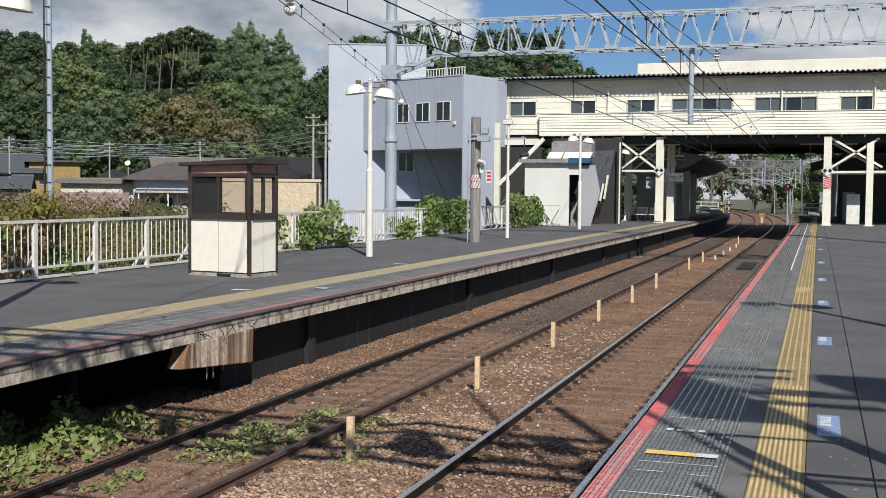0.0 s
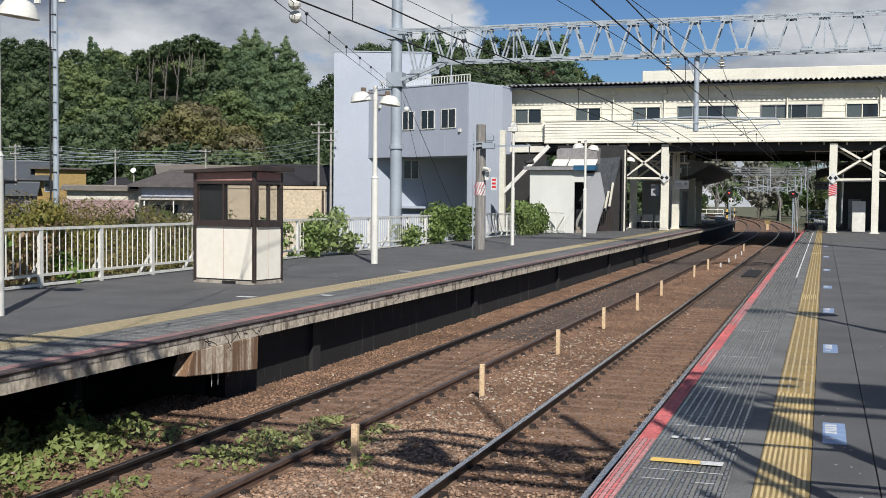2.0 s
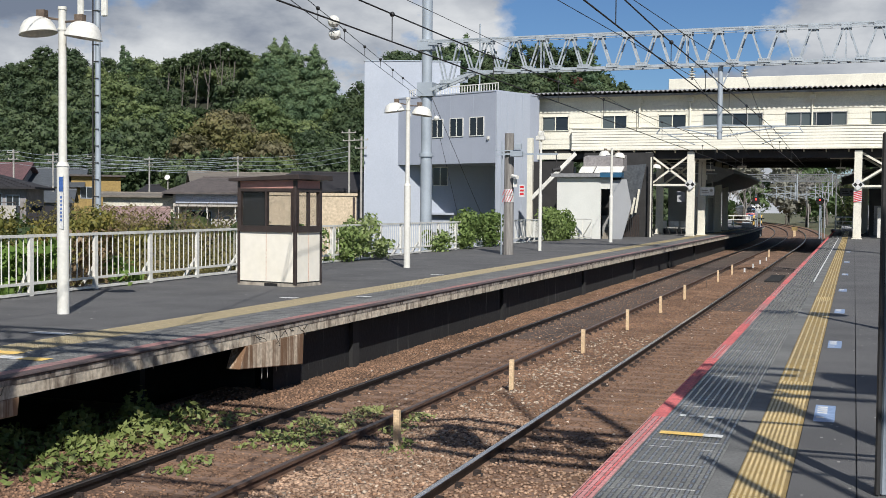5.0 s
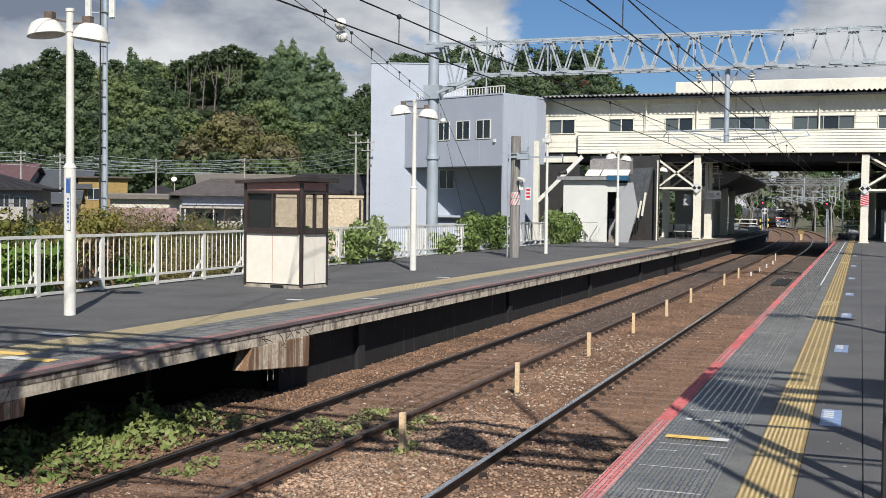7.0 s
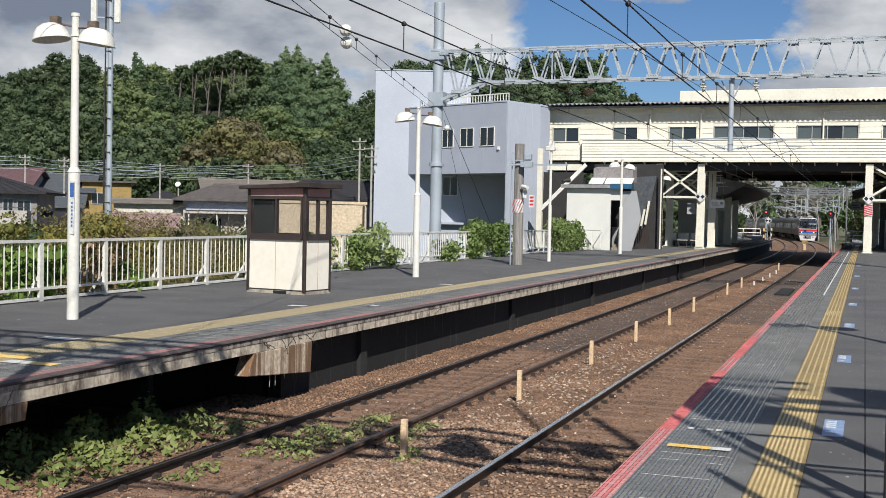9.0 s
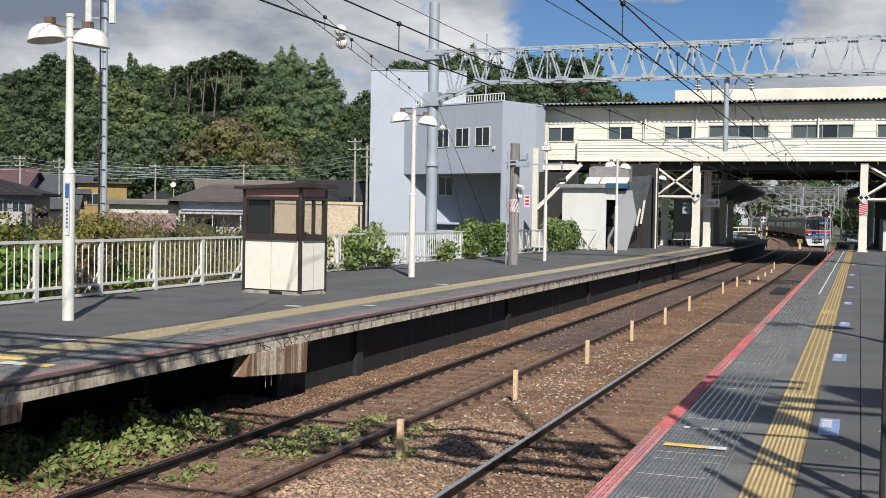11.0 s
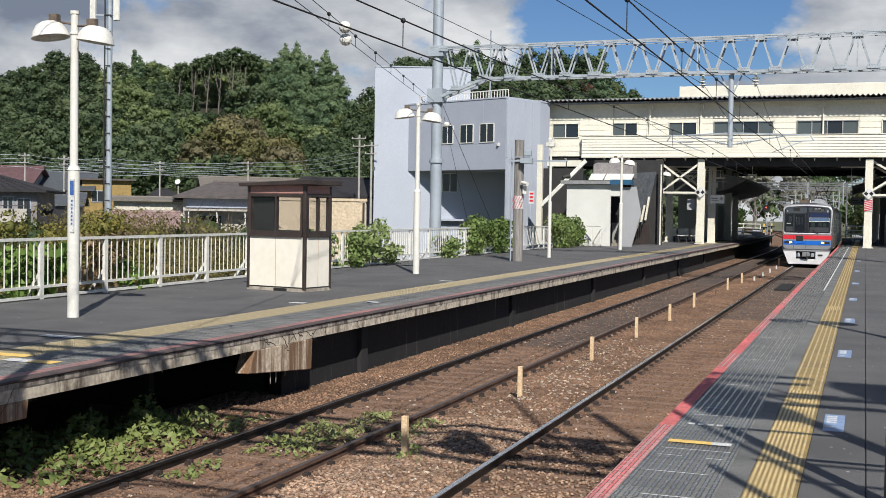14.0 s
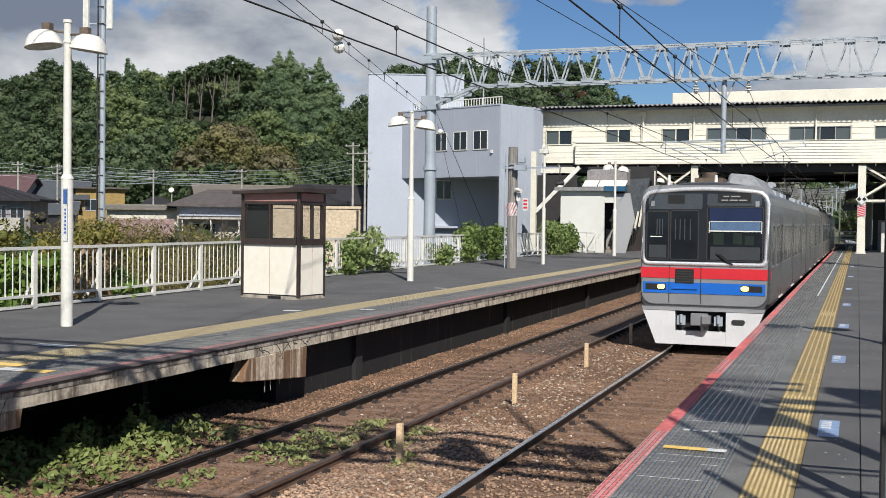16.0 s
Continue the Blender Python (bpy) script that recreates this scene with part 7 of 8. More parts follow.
for x, y in ((-12.6, 79.6), (-11.75, 79.6), (-10.9, 79.6)):
    s_ = holder("bench_seat", pose(x, y, PZ), "white moulded bench seat under the bridge", "seat", "bench seats")
    part("seat", boxes((-0.36, 0.36, -0.25, 0.2, 0.40, 0.46)), M_LAMPW, s_, bevel=0.02)
    part("backrest", boxes((-0.36, 0.36, 0.2, 0.25, 0.46, 0.92)), M_LAMPW, s_, bevel=0.02)
    for q in (-0.28, 0.24):
        part("leg", boxes((q, q + 0.05, -0.2, 0.2, 0, 0.40)), M_UNDER, s_)


def hung_sign(x, y, z, label):
    s_ = holder("hanging_sign", pose(x, y, z), label, "sign", "platform number signs")
    part("board", boxes((-0.46, 0.46, -0.05, 0.05, -0.27, 0.27)), M_TILEBG, s_, bevel=0.01)
    b = bmesh.new()
    cyl(b, (0.28, -0.062, 0.06), (0.28, -0.051, 0.06), 0.09, seg=14)
    part("disc", b, M_DARK, s_)
    part("writing", boxes((-0.32, 0.05, -0.062, -0.051, 0.03, 0.08)), M_DARK, s_)
    part("writing", boxes((-0.32, 0.12, -0.062, -0.051, -0.10, -0.06)), M_DARK, s_)
    for q in (-0.35, 0.35):
        b = bmesh.new()
        cyl(b, (q, 0, 0.27), (q, 0, 1.9), 0.02, seg=6)
        part("hanger", b, M_UNDER, s_)


hung_sign(-9.0, 75.4, 3.9, "grey hanging platform number sign under the bridge")
hung_sign(-0.5, 83.2, 4.0, "grey hanging platform number sign under the bridge")


def diamond(x, y, z):
    d = holder("diamond_sign", pose(x, y, z, 0, 45, 0), "white diamond marker plate with dark quarters", "sign", "diamond marker signs")
    part("plate", boxes((-0.26, 0.26, -0.02, 0.0, -0.26, 0.26)), M_WHITEP, d)
    part("quarter", boxes((-0.2, -0.01, -0.025, -0.0205, -0.2, -0.01)), M_DARK, d)
    part("quarter", boxes((0.01, 0.2, -0.025, -0.0205, 0.01, 0.2)), M_DARK, d)


diamond(-9.96, 74.44, 4.33)
diamond(0.17, 74.34, 4.33)
diamond(-9.06, 118.0, 2.95)
band = tagged(ob_of("warning_band", boxes((-0.07, 0.41, 74.43, 74.46, 3.28, 3.95)), M_WHITEP), "white band with slanting red stripes on the column", "warning band")
for j in range(6):
    bm = bmesh.new()
    bar(bm, (-0.06, 74.42, 3.28 + j * 0.11), (0.40, 74.42, 3.4 + j * 0.11), 0.012, 0.055)
    part("stripe", bm, M_TRAINRED, band)
tagged(ob_of("white_cabinet", boxes((1.4, 2.2, 78.6, 79.4, PZ, 2.95)), M_LAMPW, 0.02), "tall white equipment cabinet beside the column", "cabinet")
shelter = holder("near_canopy", pose(0, 0, 0), "dark canopy and wall over the near platform", "canopy")
bm = bmesh.new()
sweep(bm, [(-0.9, 4.9), (-0.9, 5.05), (1.2, 5.7), (9.0, 5.7), (9.0, 5.5), (1.2, 5.5)], 84.2, 108)
part("roof", bm, M_UNDER, shelter)
part("wall", boxes((0.95, 8.8, 86.0, 86.2, PZ, 5.5)), M_UNDER, shelter)
part("door", boxes((1.3, 2.1, 85.95, 85.998, PZ, 3.1)), M_TILEL, shelter, "grey steel door")
part("column", boxes((0.6, 0.84, 95, 95.24, PZ, 5.2)), M_CREAM, shelter)
for x in (2.6, 6.0):
    column(x, -3.2, PZ, 6.0, 0.4, bridge)

# barriers, signals and gantries past the platforms
for x0, x1, s in ((-12.5, -9.2, 118), (-1.2, 1.8, 114), (-14.5, -12.0, 122)):
    b0, a = on_line(x0, s)
    br = holder("white_barrier", pose(b0.x, b0.y, PZ, 0, 0, math.degrees(a)), "white tubular barrier at the platform end", "barrier", "platform end barriers")
    w = x1 - x0
    for z in (0.35, 0.7, 1.1):
        b = bmesh.new()
        cyl(b, (0, 0, z), (w, 0, z), 0.05, seg=8)
        part("rail", b, M_LAMPW, br)
    for k in range(3):
        b = bmesh.new()
        cyl(b, (w * k / 2, 0, 0), (w * k / 2, 0, 1.1), 0.05, seg=8)
        part("post", b, M_LAMPW, br)
M_SIGRED = glow("red_signal_lamp", (1.0, 0.06, 0.04), 1.8)
for x, s, z in ((-8.8, 121, 4.3), (-2.6, 119.5, 4.25)):
    p, a = on_line(x, s)
    sg = holder("railway_signal", pose(p.x, p.y, 0), "black colour-light signal showing red on a slim post", "signal", "railway signals")
    b = bmesh.new()
    cyl(b, (0, 0, -0.4), (0, 0, z), 0.08, seg=8)
    part("post", b, M_GALV, sg)
    b = bmesh.new()
    cyl(b, (0, -0.1, z - 0.6), (0, -0.05, z - 0.6), 0.38, seg=16)
    part("backboard", b, M_DARK, sg)
    b = bmesh.new()
    cyl(b, (0, -0.16, z - 0.5), (0, -0.101, z - 0.5), 0.075, seg=12)
    part("lamp", b, M_SIGRED, sg, "lit red lamp")
    part("ladder", boxes((0.15, 0.2, 0.1, 0.15, 0, z - 0.8), (0.45, 0.5, 0.1, 0.15, 0, z - 0.8)), M_GALV, sg)


M_PORTAL = mat("dull_portal_steel", (0.20, 0.21, 0.21), (0.13, 0.14, 0.14), 3, 0.6, 0.1)


def small_gantry(s, w, h):
    p, a = on_line(-4.8, s)
    g = holder("overhead_portal", pose(p.x, p.y, -0.5, 0, 0, math.degrees(a)), "grey steel portal carrying the overhead line", "gantry", "overhead portals")
    for x in (-w, w):
        b = bmesh.new()
        cyl(b, (x, 0, 0), (x, 0, h + 1.0), 0.13, 0.10, 10)
        part("mast", b, M_PORTAL, g)
    b = bmesh.new()
    bar(b, (-w, 0, h), (w, 0, h), 0.10, 0.12)
    part("beam", b, M_PORTAL, g)
    for x in (-1.6, 1.7):
        b = bmesh.new()
        cyl(b, (x + 1.6, 0, h - 0.8), (x + 1.6, 0, h - 3.0), 0.06, seg=6)
        bar(b, (x + 1.6, 0, h - 2.0), (x - 1.0, 0, h - 2.2), 0.05, 0.05)
        bar(b, (x + 1.6, 0, h - 2.8), (x - 0.6, 0, h - 2.2), 0.05, 0.05)
        part("registration_arm", b, M_TRUSS, g)


for s, w, h in ((118, 9.5, 7.6), (134, 8.0, 7.2), (151, 9, 7.4), (169, 9, 7.6), (188, 9, 7.8), (210, 10, 8.2)):
    small_gantry(s, w, h)
bm = bmesh.new()
for x in (-3.13, -6.44, 0.4, -8.6, -1.4):
    for z in (5.3, 6.0, 7.4):
        for s in range(100, 260, 20):
            p, _ = on_line(x, s)
            q, _ = on_line(x, s + 20)
            wire(bm, (p.x, p.y, z), (q.x, q.y, z), 0.15 if z > 5.5 else 0.0, 0.016, 3)
tagged(ob_of("far_overhead_wires", bm, M_WIRE), "web of overhead wires past the station", "wires", kind="stuff")
fence_g = holder("trackside_fence", pose(0, 0, 0), "tall grey slatted fence beyond the platform end", "fence")
for i in range(40):
    p, a = on_line(3.4, 120 + i * 1.2)
    part("slat", boxes((p.x - 0.05, p.x + 0.05, p.y - 0.25, p.y + 0.25, -0.5, 3.4)), M_TILEL, fence_g)
bush("low scrub beside the far curve of the line", "line_shrubs", [(-3, 6, 192, 200, -0.5, 1.6, 24, 1.0)], 21, 9, 0.14, M_HAZE, 0.4)
bm = bmesh.new()
r_ = random.Random(33)


def twigs(p, d, length, r, depth):
    """A bare limb that forks into finer ones."""
    q = p + d * length
    cyl(bm, p, q, r, r * 0.7, 4)
    if depth:
        for _ in range(3 if depth > 1 else 4):
            k = (d + Vector((r_.uniform(-0.8, 0.8), r_.uniform(-0.5, 0.5), r_.uniform(-0.15, 0.55)))).normalized()
            twigs(p + d * length * r_.uniform(0.55, 1.0), k, length * r_.uniform(0.55, 0.8), r * 0.62, depth - 1)


for x, y, h in ((-33, 212, 4.2), (-29, 214, 4.6), (-25.5, 211, 4.0), (-22, 213, 4.8), (-19, 216, 4.2), (-8, 222, 4.4), (-5, 220, 4.8), (-2, 223, 4.2), (1, 221, 4.6), (4, 222, 4.2)):
    twigs(Vector((x, y, -0.5)), Vector((r_.uniform(-0.1, 0.1), 0, 1)), h, 0.17, 5)
tagged(ob_of("bare_trees", bm, mat("pale_grey_twigs", (0.34, 0.325, 0.30), (0.20, 0.19, 0.175), 4, 0.85)), "pale grey leafless trees beyond the end of the station", "bare trees", kind="stuff")
bush("green shrubs beside the curve of the line", "line_shrubs", [(-0.5, 4.0, 165, 205, 0, 6.5, 34, 1.7), (4.2, 7, 120, 165, 0, 3.5, 24, 1.2), (-24, -17, 160, 190, 0, 3.4, 24, 1.4)], 22, 8, 0.22, M_WOODS, 0.85)

wl_ = holder("trackside_wall", pose(0, 0, 0), "low whitish concrete wall beside the curve", "wall")
for i in range(16):
    p, a = on_line(1.6, 116 + i * 3.0)
    part("wall_panel", boxes((p.x - 0.08, p.x + 0.08, p.y - 1.45, p.y + 1.45, -0.5, 0.75)), M_PALEB, wl_)
    p, a = on_line(-13.0, 130 + i * 3.0)
    part("wall_panel", boxes((p.x - 0.08, p.x + 0.08, p.y - 1.45, p.y + 1.45, -0.5, 1.3)), M_PALEB, wl_)
for x, s in ((-9.4, 116), (0.9, 117), (-9.9, 127)):
    p, a = on_line(x, s)
    gb = holder("relay_cabinet", pose(p.x, p.y, -0.5), "pale grey trackside relay cabinet", "cabinet", "relay cabinets")
    part("case", boxes((-0.5, 0.5, -0.3, 0.3, 0.1, 1.9)), M_PALEB, gb, bevel=0.03)
    part("plinth", boxes((-0.55, 0.55, -0.35, 0.35, 0, 0.1)), M_CONC, gb)
for x, s in ((-9.0, 121), (-8.6, 133)):
    p, a = on_line(x, s)
    wp = holder("crossing_barrier", pose(p.x, p.y, -0.4), "black and yellow striped crossing post", "crossing post", "crossing posts")
    for k in range(8):
        bm = bmesh.new()
        cyl(bm, (0, 0, k * 0.32), (0, 0, k * 0.32 + 0.32), 0.09, seg=10)
        part("band", bm, M_MARK if k % 2 else M_DARK, wp)
    part("cross_board", boxes((-0.35, 0.35, -0.14, -0.11, 2.1, 2.22)), M_DARK, wp)

# ---- markers by the track ----
for i, (x, y, hgt) in enumerate(((-4.93, 12.18, 0.52), (-4.92, 16.85, 0.53), (-4.9, 21.7, 0.52), (-4.9, 26.3, 0.53), (-4.85, 30.8, 0.52), (-4.9, 35.8, 0.52), (-4.9, 45.0, 0.52), (-4.88, 50.2, 0.5),
                                  (-4.57, 52.6, 0.24), (-4.53, 56.7, 0.26), (-4.53, 61.0, 0.25), (-4.53, 65.5, 0.24), (-4.7, 70.0, 0.5))):
    st = holder("marker_post", pose(x, y, -0.11, 0, 0, 4 * math.sin(i * 2.3)), "short pale marker post in the ballast" if hgt < 0.4 else "ochre wooden marker post in the ballast", "post", "marker posts")
    part("stake", boxes((-0.035, 0.035, -0.035, 0.035, -0.1, hgt)), M_WHITEP if hgt < 0.4 else M_STAKE, st, bevel=0.005)
tagged(ob_of("rusty_stake", boxes((-4.93, -4.90, 41.4, 41.43, -0.2, 0.3)), M_TRUNK), "thin rusty stake in the ballast", "stake")
tagged(ob_of("cover_plate", boxes((-3.3, -2.72, 46.8, 51.0, -0.2, -0.045)), M_DARK, 0.015), "flat black slab for a dark patch between the rails", "cover plate")
sw = holder("switch_lamp", pose(-5.95, 127, -0.15), "orange switch stand between the tracks", "switch stand")
part("stand", boxes((-0.12, 0.12, -0.12, 0.12, 0, 0.7)), M_STAKE, sw)
part("target", boxes((-0.3, 0.3, -0.05, 0.05, 0.7, 1.1)), M_YELLOW, sw)

# ---- markings on the near platform ----
for i, y in enumerate((10.12, 15.55, 20.8, 26.4, 33.0, 41.0, 51.0)):
    stk = holder("floor_sticker", pose(-0.205, y + 0.3, PZ), "pale blue floor sticker with white writing", "sticker", "floor stickers")
    part("sheet", boxes((-0.085, 0.085, -0.42, 0.42, 0.0, 0.003)), M_BLUESTK, stk)
    part("writing", boxes(*[(-0.065, 0.02, -0.02 + k * 0.10, 0.04 + k * 0.10, 0.003, 0.0042) for k in range(4)], (-0.065, 0.0, -0.26, -0.20, 0.003, 0.0042)), M_WHITEP, stk)
tagged(ob_of("stop_mark", boxes((-1.40, -1.07, 8.93, 9.03, PZ + 0.013, PZ + 0.016)), M_MARK), "yellow painted stop mark on the edge pavers", "floor mark")
tagged(ob_of("stop_mark", boxes((-1.068, -0.92, 8.93, 9.03, PZ + 0.013, PZ + 0.016)), M_WHITEP), "white end of the painted stop mark", "floor mark")
tagged(ob_of("dash_mark", boxes(*[(-1.36 + k * 0.078, -1.31 + k * 0.078, 9.75, 9.81, PZ + 0.013, PZ + 0.016) for k in range(5)]), M_WHITEP), "short row of white painted dashes", "floor mark")
tagged(ob_of("line_mark", boxes((-0.92, -0.88, 29.4, 76.0, PZ + 0.012, PZ + 0.014)), M_WHITEP), "white painted line along the platform", "floor mark")
for y, x0, x1 in ((10.72, -1.36, -1.18), (10.3, -1.4, -1.0), (8.72, -1.42, -0.9), (8.46, -1.40, -1.22), (8.44, -1.05, -0.92), (7.9, -1.42, -0.95), (7.2, -1.3, -0.9), (12.3, -1.4, -1.1), (14.6, -1.42, -0.98), (17.4, -1.42, -0.96)):
    tagged(ob_of("scuff_line", boxes((x0, x1, y, y + 0.013, PZ + 0.0058, PZ + 0.0064)), M_WHITEP), "thin white scuffed joint across the edge pavers", "floor mark", "scuffed joints")
for x0, x1, y, m, lab in ((-9.9, -9.15, 10.75, M_MARK, "orange-yellow stop mark on the far platform"), (-8.85, -8.5, 10.42, M_MARK, "orange end of a painted stop mark"), (-9.2, -8.86, 10.42, M_WHITEP, "white end of a painted stop mark"), (-10.5, -9.92, 12.6, M_WHITEP, "white painted boarding mark"), (-10.25, -9.92, 19.3, M_WHITEP, "white painted boarding mark"), (-9.05, -8.8, 20.2, M_WHITEP, "white painted boarding mark"), (-10.25, -9.92, 27.5, M_WHITEP, "white painted boarding mark")):
    tagged(ob_of("boarding_mark", boxes((x0, x1, y, y + 0.2, PZ + 0.0075, PZ + 0.0095)), m), lab, "floor mark", "boarding marks")
panel = holder("steel_frame", pose(0.155, 7.5, PZ), "grey-green steel frame post with crossbars at the side of the platform", "frame")
part("post", boxes((0.0, 0.03, 0.0, 0.12, 0, 2.25)), M_UNDER, panel, bevel=0.01)
part("post", boxes((0.032, 0.09, 0.02, 0.10, 0.0, 2.3)), M_GALV, panel, bevel=0.012)
part("post", boxes((0.9, 0.96, 0.02, 0.10, 0.0, 2.3)), M_GALV, panel, bevel=0.012)
for z in (0.12, 1.15, 2.2):
    part("crossbar", boxes((0.092, 0.898, 0.04, 0.08, z, z + 0.045)), M_GALV, panel)

r_ = random.Random(9)
bm = bmesh.new()
for _ in range(160):
    x, y, s = r_.uniform(-0.3, 2.0), 6.5 + 14 * r_.random() ** 1.6, r_.uniform(0.004, 0.013)
    box(bm, x - s, x + s, y - s * r_.uniform(1, 2), y + s, PZ + 0.0002, PZ + 0.002)
for _ in range(110):
    x, y, s = r_.uniform(-14.2, -9.7), 9 + 40 * r_.random() ** 1.4, r_.uniform(0.005, 0.018)
    box(bm, x - s, x + s, y - s * r_.uniform(1, 2.5), y + s, PZ + 0.0002, PZ + 0.002)
tagged(ob_of("paving_flecks", bm, M_FLECK), "pale flecks and droppings scattered over the asphalt", "flecks", kind="stuff")

# ---- weeds ----
def weeds(label, spots, seed, size, n):
    r = np.random.default_rng(seed)
    V, F, k = [], [], 0
    for x0, x1, y0, y1, h in spots:
        m = int(n * (x1 - x0) * (y1 - y0))
        p = np.stack([r.uniform(x0, x1, m), r.uniform(y0, y1, m), np.zeros(m)], 1)
        edge = np.minimum(np.minimum((p[:, 0] - x0), (x1 - p[:, 0])) / (x1 - x0), np.minimum(p[:, 1] - y0, y1 - p[:, 1]) / (y1 - y0)) * 2
        keep = r.uniform(0, 0.8, m) < edge + 0.1
        p, edge = p[keep], edge[keep]
        m = len(p)
        p[:, 2] = -0.10 + r.uniform(0, 1, m) ** 0.7 * h * (0.3 + 0.7 * edge) * (0.6 + 0.4 * np.sin(p[:, 0] * 7 + p[:, 1] * 5))
        nr = r.normal(size=(m, 3)) * 0.7 + [0.1, -0.3, 1.0]
        nr /= np.linalg.norm(nr, axis=1)[:, None]
        a = np.cross(nr, r.normal(size=(m, 3)))
        a /= np.linalg.norm(a, axis=1)[:, None]
        b = np.cross(nr, a)
        s = size * r.uniform(0.5, 1.4, (m, 1))
        V.append(np.stack([p - a * s, p - b * s * 0.5, p + a * s, p + b * s * 0.5 - nr * s * 0.2], 1).reshape(-1, 3))
        F.append(np.arange(m * 4).reshape(-1, 4) + k)
        k += m * 4
    tagged(new("weeds", quads_mesh("weeds", np.concatenate(V), np.concatenate(F), M_WEED)), label, "weeds", kind="stuff")


weeds("leafy green weeds growing from the ballast under the far platform", [(-8.7, -7.45, 9.2, 13.7, 0.40), (-9.6, -8.2, 8.8, 13.6, 0.46), (-9.0, -8.3, 11.6, 13.4, 0.62)], 31, 0.052, 330)
weeds("low green weeds between the rails of the far track", [(-6.85, -5.9, 11.6, 13.9, 0.26), (-6.5, -6.05, 13.7, 15.0, 0.16), (-5.62, -5.3, 13.0, 14.6, 0.17), (-5.1, -4.6, 11.8, 13.0, 0.2), (-7.0, -6.6, 10.2, 11.2, 0.14)], 32, 0.034, 620)

# ---- ballast, sleepers and paving pieces ----
M_STONEG = mat("grey_ballast_stone", (0.46, 0.37, 0.28), (0.27, 0.215, 0.16), 1.2, 0.9, bump=0.3, fine=60, grime=0.3, island=0.55)
M_WHITEST = mat("whitish_stone", (0.52, 0.45, 0.38), (0.40, 0.32, 0.25), 2, 0.9, fine=50, island=0.4)
def stones(label, x0, x1, y0, y1, n, lo, hi, seed, material=None, lift=0.004):
    r = np.random.default_rng(seed)
    x = r.uniform(x0, x1, n)
    y = y0 + (y1 - y0) * r.uniform(0, 1, n) ** 1.5
    keep = np.ones(n, bool)
    for t in (TRACK_L, TRACK_R):
        for q in (-0.74, 0.74):
            keep &= np.abs(x - t - q) > 0.075
    x, y = x[keep], y[keep]
    n = len(x)
    prof = np.interp(x, [-9.3, -8.2, -7.5, -5.3, -4.8, -4.3, -3.9, -2.2, -1.4], [-0.10, -0.10, -0.115, -0.115, -0.04, -0.08, -0.115, -0.115, -0.08])
    s = r.uniform(lo, hi, (n, 1, 1))
    base = np.array([[1, 0, 0], [0, 1, 0], [-1, 0, 0], [0, -1, 0], [0.2, 0.1, 0.8], [-0.1, 0.1, -0.7]], float)
    q = r.normal(size=(n, 3, 3))
    q, _ = np.linalg.qr(q)
    v = (base[None] * r.uniform(0.6, 1.25, (n, 6, 1))) @ q * s
    v[:, :, 2] *= 0.6
    v += np.stack([x, y, prof + lift], 1)[:, None, :]
    f = np.array([[0, 1, 4], [1, 2, 4], [2, 3, 4], [3, 0, 4], [1, 0, 5], [2, 1, 5], [3, 2, 5], [0, 3, 5]])
    F = (np.arange(n)[:, None, None] * 6 + f[None]).reshape(-1, 3)
    me = quads_mesh("ballast_stones", v.reshape(-1, 3), F, material or M_STONE)
    tagged(new("ballast_stones", me), label, "ballast", kind="stuff")


stones("loose rust-brown ballast stones on the shoulder under the far platform", -9.2, -7.25, 7.5, 50, 21000, 0.016, 0.046, 41)
stones("sparse small stones trodden into the dirt of the far track", -7.1, -5.75, 7.5, 50, 6500, 0.012, 0.036, 45)
stones("loose rust-brown ballast stones between the tracks", -5.65, -3.95, 7.5, 60, 21000, 0.015, 0.042, 46)
stones("sparse small stones trodden into the dirt of the near track", -3.8, -2.45, 5.5, 46, 8500, 0.012, 0.036, 43)
stones("packed ballast stones along the near platform wall", -2.33, -1.45, 5.5, 46, 9500, 0.014, 0.042, 47, lift=0.012)
stones("greyer ballast stones along the foot of the near platform", -2.33, -1.45, 5.5, 15, 6500, 0.018, 0.052, 48, M_STONEG, 0.014)
stones("greyer stones among the ballast between the tracks", -5.3, -4.1, 6.5, 26, 1500, 0.02, 0.05, 49, M_STONEG)
stones("paler ballast stones heaped between the two tracks", -5.6, -3.95, 6.0, 15, 8000, 0.022, 0.052, 42, M_STONEP)
stones("pale stones in the dirt of the near track", -3.8, -2.45, 5.5, 14, 2600, 0.015, 0.042, 50, M_STONEP, 0.012)
stones("scattered whitish stones in the ballast", -9.0, -1.5, 7.0, 60, 1100, 0.015, 0.04, 44, M_WHITEST)

bed = bpy.data.objects["track_bed"]
M_DARKSTRIP = mat("dark_strip_dirt", (0.115, 0.082, 0.062), (0.07, 0.05, 0.039), 0.8, 0.95, bump=0.7, fine=22, grime=0.5)
for t, y0 in ((TRACK_L, 24), (TRACK_R, 33)):
    bm = bmesh.new()
    sweep(bm, [(t - 0.64, -0.2), (t - 0.60, -0.1085), (t + 0.60, -0.1085), (t + 0.64, -0.2)], y0, 126)
    part("dust_strip", bm, M_DARKSTRIP, bed, "darker strip of dirt between the rails")
bm = boxes((-1.1, 1.1, -0.1, 0.1, -0.34, -0.1135))
slp = part("sleeper", bm, M_SLEEPER, bed)
first = True
for t in (TRACK_L, TRACK_R):
    for i in range(150):
        if not first:
            slp = new("sleeper", slp.data)
            slp.parent = bed
        slp.location = (t, -4.0 + i * 0.6, 0)
        first = False
bm = bmesh.new()
